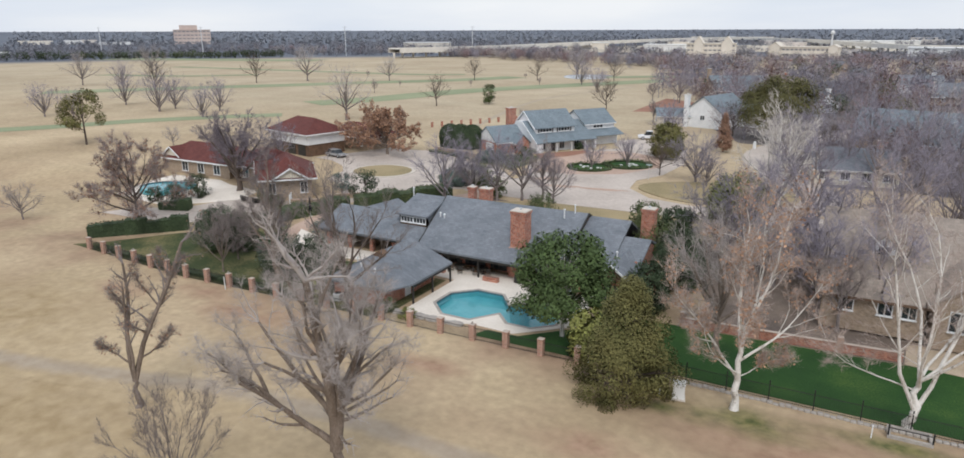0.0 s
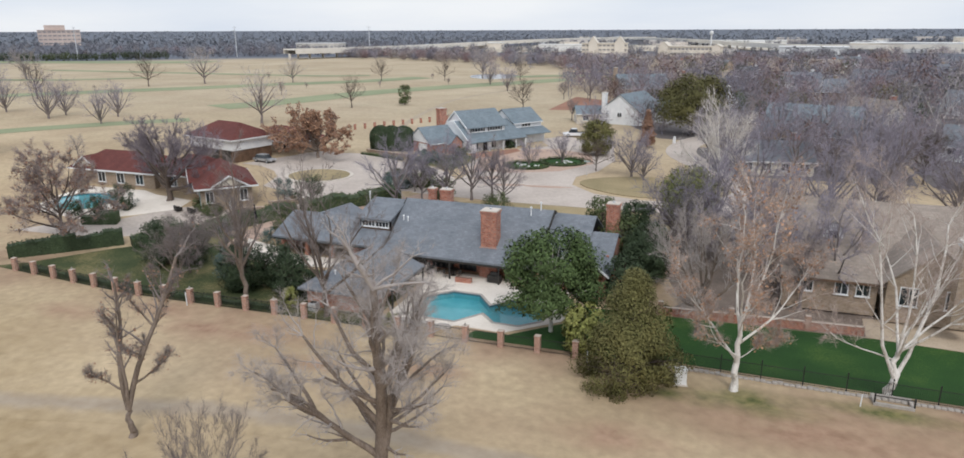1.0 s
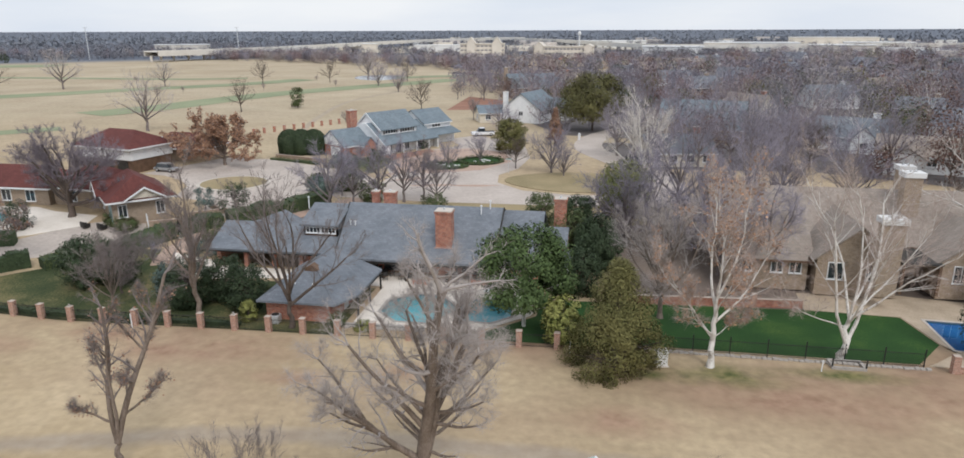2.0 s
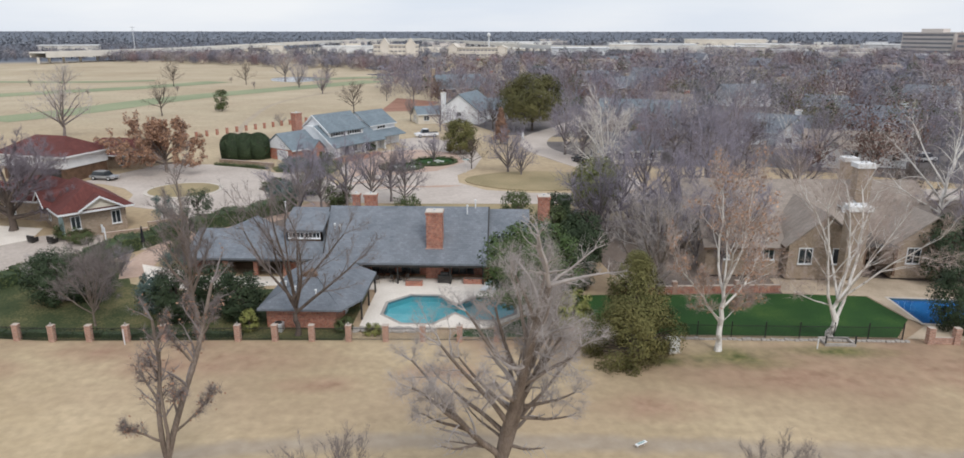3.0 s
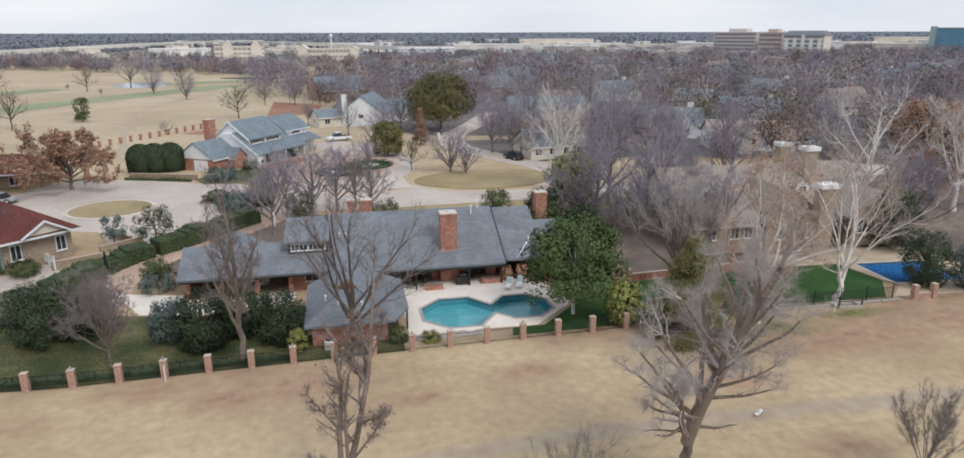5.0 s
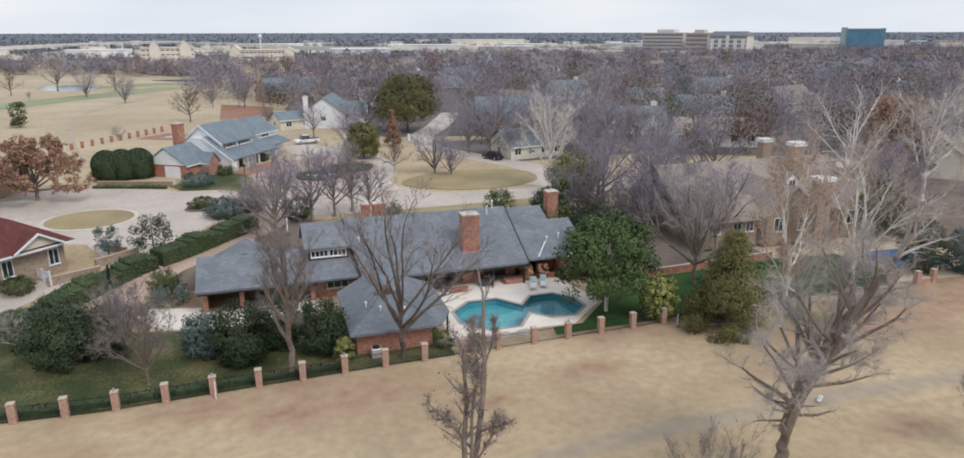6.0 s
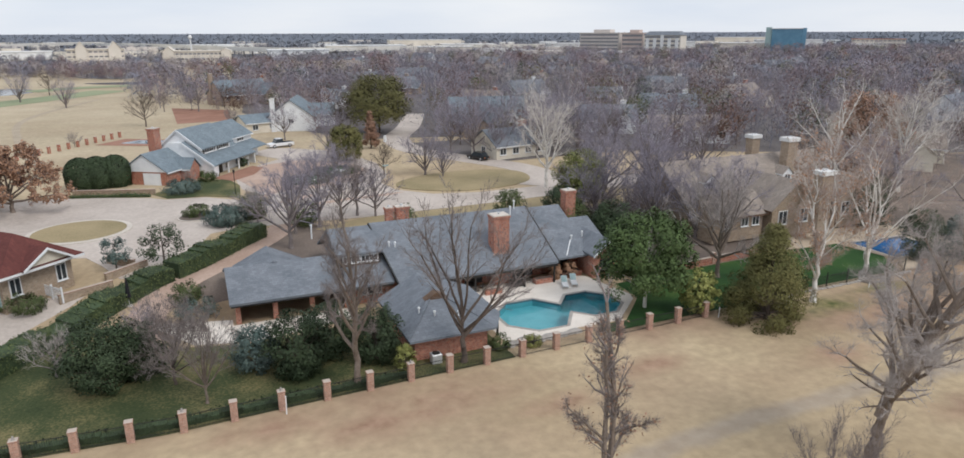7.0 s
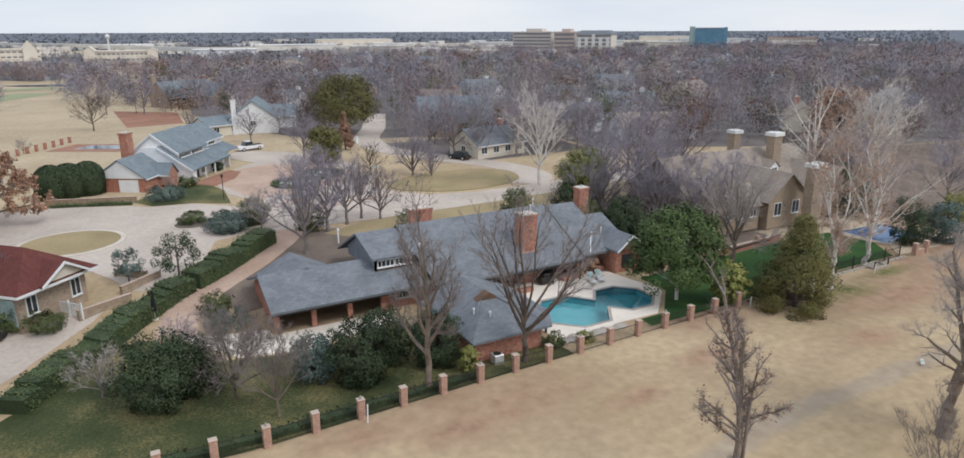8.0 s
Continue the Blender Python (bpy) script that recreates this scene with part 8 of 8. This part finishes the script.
def office(x, y, rz, w, d, h, wall, label, floors, bays, crown):
    """A far office block: strip windows in recessed bands, a parapet, and what stands on its roof."""
    th = block("office_building", x, y, rz, w, d, h, wall, label, 0, bays)
    fh = h / floors
    for f in range(floors):
        part("window_band", boxed(-w / 2 + 1, w / 2 - 1, -d / 2 - 0.3, -d / 2 - 0.05, f * fh + fh * 0.35, f * fh + fh * 0.8), M["far_pane"], th)
        part("window_band", boxed(-w / 2 - 0.3, -w / 2 - 0.05, -d / 2 + 1, d / 2 - 1, f * fh + fh * 0.35, f * fh + fh * 0.8), M["far_pane"], th)
    if crown == "plant":
        part("parapet", boxed(-w / 2 - 0.5, w / 2 + 0.5, -d / 2 - 0.5, d / 2 + 0.5, h, h + 0.9), M[wall], th)
        part("plant_room", boxed(-w * 0.2, w * 0.22, -d * 0.25, d * 0.3, h + 0.9, h + 4.2), M[wall], th)
    else:
        b = bmesh.new()
        lo = [b.verts.new(p) for p in ((-w / 2 - 1, -d / 2 - 1, h), (w / 2 + 1, -d / 2 - 1, h), (w / 2 + 1, d / 2 + 1, h), (-w / 2 - 1, d / 2 + 1, h))]
        hi = [b.verts.new(p) for p in ((-w / 2 + 4, -d / 2 + 4, h + 4), (w / 2 - 4, -d / 2 + 4, h + 4), (w / 2 - 4, d / 2 - 4, h + 4), (-w / 2 + 4, d / 2 - 4, h + 4))]
        b.faces.new(hi)
        b.faces.new(lo[::-1])
        for k in range(4):
            b.faces.new((lo[k], lo[(k + 1) % 4], hi[(k + 1) % 4], hi[k]))
        part("roof", b, M["roof_grey"], th, "dark hipped roof")
        for k in range(5):
            part("bay", boxed(-w * 0.4 + k * w * 0.2 - 1.6, -w * 0.4 + k * w * 0.2 + 1.6, -d / 2 - 1.2, -d / 2 - 0.31, 0, h * (1.02 if k == 2 else 0.86)), M["far_white"], th, "white pilaster bay")
    return th


office(392, 697, -58, 48, 22, 22.5, "far_brown", "long brown office block with dark window bands", 6, 14, "plant")
office(404, 652, -56, 24, 20, 22, "far_pink", "pinkish office block with dark window bands", 5, 8, "plant")
office(412, 611, -54, 38, 22, 20.5, "far_stone", "pale office block with white bays and a dark hipped roof", 5, 9, "hip")
gb = block("glass_building", 638, 667, -46, 34, 20, 27, "far_glass", "blue glass hotel tower", 7, 9, "far_white", glass="far_glass")
part("end_tower", boxed(-24, -17.2, -9, 9, -1, 29), M["teal"], gb, "pale green-blue glazed end tower")
part("end_tower", boxed(17.2, 22, -9, 9, -1, 28), M["far_glass"], gb)


def hotel(x, y, rz, w, d, h, floors, bays, gables, label):
    """A pale hotel: rows of windows under a shallow roof, with steep gabled fronts."""
    th = block("hotel_building", x, y, rz, w, d, h, "far_stone", label, floors, bays)
    part("roof", boxed(-w / 2 - 0.6, w / 2 + 0.6, -d / 2 - 0.6, d / 2 + 0.6, h, h + 0.7), M["far_stone"], th)
    for gx0, gw, gz in gables:
        gable_block(th, gx0 - gw / 2, gx0 + gw / 2, -d / 2 - 1.5, d / 2, 0, h + 0.6, gz, "far_stone", "far_stone", "y", 0.5, 0.3, None, "far_stone")
    return th


hotel(-109, 576, 6, 36, 14, 13, 4, 11, ((-9, 7, 18.5), (12, 8, 18.5)), "pale stone hotel with two steep gabled fronts")
hotel(-42, 572, -6, 47, 13, 11, 3, 16, ((-19, 7, 14.5), (20, 6, 13.0)), "long pale hotel with small windows and gabled ends")
tower = block("tower_building", -1161, 948, 50, 66, 28, 26, "far_pink", "pinkish stepped tower block on the horizon", 4, 9, "far_pink")
part("upper_storey", boxed(-22, 10, -10, 10, 26.8, 35), M["far_pink"], tower)
block("red_roof_building", 850, 705, -50, 66, 18, 13, "far_stone", "low pale building with a red roof", 3, 12, "far_red")

for k, (x, y, rz, w, d, h, wall, lab) in enumerate(((60, 760, -4, 60, 30, 7, "far_white", "long white warehouse"), (180, 930, -8, 90, 40, 8, "far_white", "white warehouse"), (300, 880, -14, 70, 30, 9, "far_white", "white store building"),
                                                   (230, 780, -12, 60, 26, 8, "far_stone", "pale retail block"), (120, 800, -8, 46, 22, 10, "far_stone", "pale retail block"), (420, 800, -20, 80, 30, 10, "far_white", "white commercial building"),
                                                   (500, 720, -28, 60, 26, 12, "far_white", "white commercial building"), (610, 700, -34, 70, 24, 10, "far_stone", "pale commercial building"), (-200, 820, 6, 60, 24, 7, "far_white", "low white shed"),
                                                   (-20, 1250, 0, 160, 50, 6, "far_white", "long white distant building"), (-330, 900, 10, 50, 20, 7, "far_stone", "low pale building"), (780, 800, -38, 90, 30, 12, "far_white", "white distant building"),
                                                   (330, 1150, -10, 120, 40, 12, "far_stone", "pale distant building"), (-520, 800, 22, 60, 22, 8, "far_stone", "low pale building"), (900, 1000, -38, 120, 40, 14, "far_stone", "pale distant building"))):
    block("far_building", x, y, rz, w, d, h, wall, lab + " on the horizon", 0, 10, "far_white")
gx = random.Random(31)
for k in range(110):
    ang, d = radians(gx.uniform(-64, 60)), gx.uniform(680, 1900)
    w = gx.uniform(18, 60)
    if ang < radians(-14) and (ang > radians(-48) or gx.random() < 0.6):
        continue
    block("far_building", -30 + d * math.sin(ang), d * math.cos(ang), math.degrees(-ang) + gx.uniform(-20, 20), w, w * 0.4, gx.uniform(4.5, 8), gx.choice(("far_white", "far_white", "far_stone", "far_brown")), "pale low building in the distant town", 0, int(w / 6), None)["group"] = "distant town buildings"
# raised highway: decks on piers
for lab, line in (("long pale concrete highway viaduct curving away", [(-372, 520), (-345, 600), (-330, 720), (-332, 960), (-318, 1250), (-270, 1500), (-190, 1600)]),
                  ("long pale concrete highway viaduct across the town", [(-290, 1480), (-200, 1440), (-110, 1280), (-40, 1060), (15, 860), (60, 790), (140, 800), (300, 850), (520, 900), (800, 980)])):
    hw = thing("highway_viaduct", pose(0, 0, 2), lab, "bridge")
    b, pr, run, last = bmesh.new(), bmesh.new(), smooth(line, 6), None
    for k, (x, y) in enumerate(run):
        (xa, ya), (xb, yb) = run[max(k - 1, 0)], run[min(k + 1, len(run) - 1)]
        sd = Vector((ya - yb, xb - xa)).normalized() * 9
        ring = [b.verts.new((x + sd.x * u, y + sd.y * u, z)) for u, z in ((-1, 4.6), (1, 4.6), (1, 8.7), (0.95, 8.7), (0.95, 7.8), (-0.95, 7.8), (-0.95, 8.7), (-1, 8.7))]
        if last:
            for i in range(8):
                b.faces.new((last[i], last[(i + 1) % 8], ring[(i + 1) % 8], ring[i]))
        last = ring
        cyl(pr, x, y, 0, 4.6, 1.0, n=8)
    bmesh.ops.recalc_face_normals(b, faces=b.faces[:])
    part("deck", b, M["far_concrete"], hw)
    part("pier", pr, M["far_concrete"], hw)["kind"] = "stuff"
wt = thing("water_tower", pose(-40, 880, 2), "white water tower on the horizon", "water tower")
b = cyl(bmesh.new(), 0, 0, 0, 18, 1.0, 0.8, 12)
part("stem", b, M["far_white"], wt)
b = cyl(bmesh.new(), 0, 0, 17.5, 19, 0.9, 2.2, 16)
cyl(b, 0, 0, 19, 20.5, 2.2, 2.2, 16)
cyl(b, 0, 0, 20.5, 22.5, 2.2, 0.7, 16)
part("tank", b, M["far_white"], wt)
for k, (x, y) in enumerate(((-640, 420), (-560, 470), (-460, 560), (-360, 640))):
    th = thing("pylon", pose(x, y, 2), "slim steel transmission pole", "pylon", "transmission poles")
    part("pole", cyl(bmesh.new(), 0, 0, 0, 28, 0.5, 0.25, 8), M["metal"], th)
    for z in (21, 24, 27):
        part("arm", boxed(-2.6, 2.6, -0.12, 0.12, z, z + 0.25), M["metal"], th)

# ---- woods: many bare trees, too many to count, in one sheet per kind ----
def wood_template(seed, H, twig_r, levels=3, kids=(0.5, 0.5), cnt=7):
    rows = bare_rows(seed, H, 0.2, levels=levels, mains=some_mains(seed, cnt, 0.15, 0.5, 25, 62, 0.5, 0.42, 0.45), ratio=0.52, spread=48, kids=kids, gnarl=0.13, up=0.05, thin=twig_r, fork=2, coarse=True)
    P0, P1 = np.array([r[0] for r in rows]), np.array([r[1] for r in rows])
    R, V = np.array([(r[2] + r[3]) / 2 for r in rows]), np.array([r[4] for r in rows])
    return P0, P1, R, V


def wood_mesh(name, temps, spots, mat, seed):
    """Copies of the templates at the spots (x, y, height share, turn), joined in one mesh: limbs are three-sided tapered sticks, twigs single slivers."""
    g = np.random.default_rng(seed)
    tri = []
    for (x, y, s, t) in spots:
        P0, P1, R, LV = temps[int(g.integers(len(temps)))]
        c, sn = math.cos(t), math.sin(t)
        rot = np.array([[c, sn, 0], [-sn, c, 0], [0, 0, 1]]) * s
        a, b = P0 @ rot + (x, y, gh(y)), P1 @ rot + (x, y, gh(y))
        d = b - a
        d /= np.linalg.norm(d, axis=1)[:, None] + 1e-9
        u = np.cross(d, g.normal(size=d.shape))
        u /= np.linalg.norm(u, axis=1)[:, None] + 1e-9
        v = np.cross(d, u)
        r = R[:, None]
        q0, q1, q2, e = a + u * r, a + (-0.5 * u + 0.87 * v) * r, a + (-0.5 * u - 0.87 * v) * r, b + (b - a) * 0.15
        k = LV < 2
        tri += [np.stack([q0[k], q1[k], e[k]], 1), np.stack([q1[k], q2[k], e[k]], 1), np.stack([q2[k], q0[k], e[k]], 1), np.stack([a[~k] + u[~k] * r[~k], a[~k] - u[~k] * r[~k], e[~k]], 1)]
    V = np.concatenate(tri).reshape(-1, 3)
    F = np.arange(len(V))
    me = bpy.data.meshes.new(name)
    me.vertices.add(len(V))
    me.vertices.foreach_set("co", V.ravel())
    me.loops.add(F.size)
    me.loops.foreach_set("vertex_index", F.astype(np.int32))
    me.polygons.add(len(F) // 3)
    me.polygons.foreach_set("loop_start", np.arange(0, F.size, 3, dtype=np.int32))
    me.update(calc_edges=True)
    me.materials.append(mat)
    return me


def clump_mesh(name, spots, mat, seed, per, size, long=1.3, thin=1.0):
    """Leaf clumps for far evergreens and rusty oaks: many small pieces in uneven crowns."""
    g = np.random.default_rng(seed)
    C, N = [], []
    for (x, y, s, t) in spots:
        k = g.normal(size=(per, 3))
        k /= np.linalg.norm(k, axis=1)[:, None]
        k *= np.cbrt(g.uniform(0.2, 1, per))[:, None] * (1 + 0.25 * np.sin(3 * k[:, :1] + 4 * k[:, 1:2] + t))
        C.append(k * (s * 0.46, s * 0.46, s * 0.46) + (x, y, gh(y) + far_z(x, y) + s * 0.5))
        N.append(k + (0, 0, 0.25))
    return flake_mesh(name, np.concatenate(C), size * thin, mat, g, long / thin, None if thin == 1.0 else np.array([0, 0, 0.5]), np.concatenate(N))


def inside(x, y, poly):
    c = False
    for (x0, y0), (x1, y1) in zip(poly, poly[1:] + poly[:1]):
        if (y0 > y) != (y1 > y) and x < (x1 - x0) * (y - y0) / (y1 - y0) + x0:
            c = not c
    return c


WOOD = [(30, 112), (62, 112), (66, 60), (300, 40), (900, 150), (900, 900), (330, 900), (60, 600), (-36, 460), (-76, 340), (-70, 262), (-44, 232), (-34, 196), (-23, 160), (-22, 150), (-14, 140), (-6, 122), (26, 121)]
homes = [o.matrix_basis.translation.to_2d() for o in scene.objects if o.parent is None and o.name.split(".")[0] in ("far_house", "gabled_house")]
rng = random.Random(77)
near_w, mid_w, far_w, deep_w = [], [], [], []
y = 60.0
while y < 900:
    x = -80.0
    step = 7.4 if y < 240 else 9.0 if y < 300 else 12.5 if y < 500 else 16
    while x < 900:
        px, py = x + rng.uniform(-3.4, 3.4), y + rng.uniform(-3.4, 3.4)
        x += step
        if not inside(px, py, WOOD) or rng.random() < 0.15:
            continue
        if any((h - Vector((px, py))).length < 5.0 for h in homes) or abs(py - 99) < 6 and px < 66 or (py < 205 and abs(px - float(np.interp(py, [b for _, b in LANE], [a for a, _ in LANE]))) < 5.5):
            continue
        d = math.hypot(px + 30, py)
        row = (px, py, rng.choice((0.62, 0.8, 0.95, 1.1, 1.32)) * rng.uniform(0.92, 1.08), rng.uniform(0, 6.28))
        (near_w if d < 270 else mid_w).append(row)
    y += step
for k in range(9000):
    ang, d = rng.uniform(-62, 62), 560 * (8.2 ** rng.random())
    px, py = -30 + d * math.sin(radians(ang)), d * math.cos(radians(ang))
    if inside(px, py, WOOD) or (d < 665 and px < -60) or (-460 < px < 900 and 700 < py < 1100 and rng.random() < 0.8):
        continue
    (far_w if d < 1300 else deep_w).append((px, py, rng.uniform(0.7, 1.3), rng.uniform(0, 6.28)))
belt = [(-640 + 5 * k + rng.uniform(-4, 4), 560 + 1.2 * k + rng.uniform(-40, 40), rng.uniform(0.7, 1.1), rng.random()) for k in range(120)]
belt += [(-60 - 5 * k + rng.uniform(-5, 5), 420 + 3 * k + rng.uniform(-22, 22), rng.uniform(0.8, 1.2), rng.random()) for k in range(60)]
belt += [(-150 + 2.2 * k + rng.uniform(-4, 4), 528 + rng.uniform(-26, 18), rng.uniform(0.7, 1.0), rng.random()) for k in range(70)]
for k in range(150):
    t = k / 150
    belt.append((-60 - 290 * t + rng.uniform(-14, 14), 440 + 150 * t + rng.uniform(-26, 26), rng.uniform(0.75, 1.15), rng.random()))
belt += [(290 + 2.6 * k + rng.uniform(-9, 9), 600 - 1.5 * k + rng.uniform(-16, 16), rng.uniform(0.8, 1.15), rng.random()) for k in range(60)]
rng.shuffle(near_w)
rng.shuffle(mid_w)


def low(rows, h):
    """Crown heights, lowered with distance so that the tree tops fit the camera's view."""
    return [(x, y, s * h * min(1.0, max(0.8, 1.25 - math.hypot(x + 30, y) / 900)), t) for x, y, s, t in rows]


woods_near = [wood_template(s, 12, 0.035, 3, (0.7, 0.6), 7) for s in (81, 82, 83, 84, 85)]
HAZE = (("twig_purple", "purple-grey"), ("twig_dark", "dark purple-brown"), ("twig_slate", "slate-grey"), ("twig_brown", "brown"), ("twig_red", "red-brown"), ("twig_grey", "light grey"))
cut = [int(len(near_w) * f) for f in (0, 0.2, 0.36, 0.54, 0.64, 0.74, 0.8, 0.85, 0.91, 0.96, 1)]
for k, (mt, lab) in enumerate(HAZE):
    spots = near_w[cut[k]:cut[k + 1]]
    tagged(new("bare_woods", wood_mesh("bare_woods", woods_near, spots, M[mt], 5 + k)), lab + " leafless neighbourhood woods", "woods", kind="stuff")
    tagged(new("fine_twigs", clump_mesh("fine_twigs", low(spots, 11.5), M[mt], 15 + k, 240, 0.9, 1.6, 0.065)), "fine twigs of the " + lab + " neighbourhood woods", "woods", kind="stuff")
tagged(new("bare_woods", wood_mesh("bare_woods", woods_near, near_w[cut[6]:cut[7]], M["twig_white"], 14)), "pale-barked leafless trees among the woods", "woods", kind="stuff")
for k, (mt, size, lab) in enumerate((("leaf_oak", 11, "scattered dull red-leaved oaks"), ("leaf_deep", 8, "scattered dark green evergreens"), ("leaf_olive", 10, "scattered olive evergreens"))):
    tagged(new("oak_woods" if k == 0 else "evergreen_woods", clump_mesh("leafy_woods", low(near_w[cut[7 + k]:cut[8 + k]], size), M[mt], 8 + k, 900, 0.3)), lab + " among the woods", "woods", kind="stuff")
cut = [int(len(mid_w) * f) for f in (0, 0.22, 0.38, 0.58, 0.68, 0.78, 0.86, 0.92, 0.97, 1)]
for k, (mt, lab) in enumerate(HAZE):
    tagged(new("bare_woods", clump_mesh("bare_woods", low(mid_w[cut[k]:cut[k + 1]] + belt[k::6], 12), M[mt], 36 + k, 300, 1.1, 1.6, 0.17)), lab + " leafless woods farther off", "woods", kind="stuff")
tagged(new("oak_woods", clump_mesh("oak_woods", low(mid_w[cut[6]:cut[7]], 12), M["leaf_oak"], 19, 320, 0.5)), "far dull red-leaved oaks among the woods", "woods", kind="stuff")
row = [(-665 + 2.2 * k, 322 + 2.05 * k + rng.uniform(-3, 3), rng.uniform(6, 8.6), k) for k in range(84)]
tagged(new("evergreen_woods", clump_mesh("evergreen_woods", low(mid_w[cut[7]:cut[8]], 9.5) + row, M["leaf_deep"], 10, 260, 0.55)), "far dark green evergreens", "woods", kind="stuff")
tagged(new("evergreen_woods", clump_mesh("evergreen_woods", low(mid_w[cut[8]:], 11), M["leaf_olive"], 11, 260, 0.55)), "far olive-yellow evergreens", "woods", kind="stuff")
# Both far woods have distance haze in their twig colour.
tagged(new("far_woods", clump_mesh("far_woods", [(x, y, s * 8, t) for x, y, s, t in far_w], M["twig_plain"], 7, 60, 1.7, 1.4, 0.34)), "distant haze-grey woods beyond the golf course", "woods", kind="stuff")
tagged(new("far_woods", clump_mesh("far_woods", [(x, y, s * (7 if y < 2200 else 5), t) for x, y, s, t in deep_w], M["twig_far"], 12, 16, 3.2, 1.3)), "distant woods in paler haze-grey to the horizon", "woods", kind="stuff")
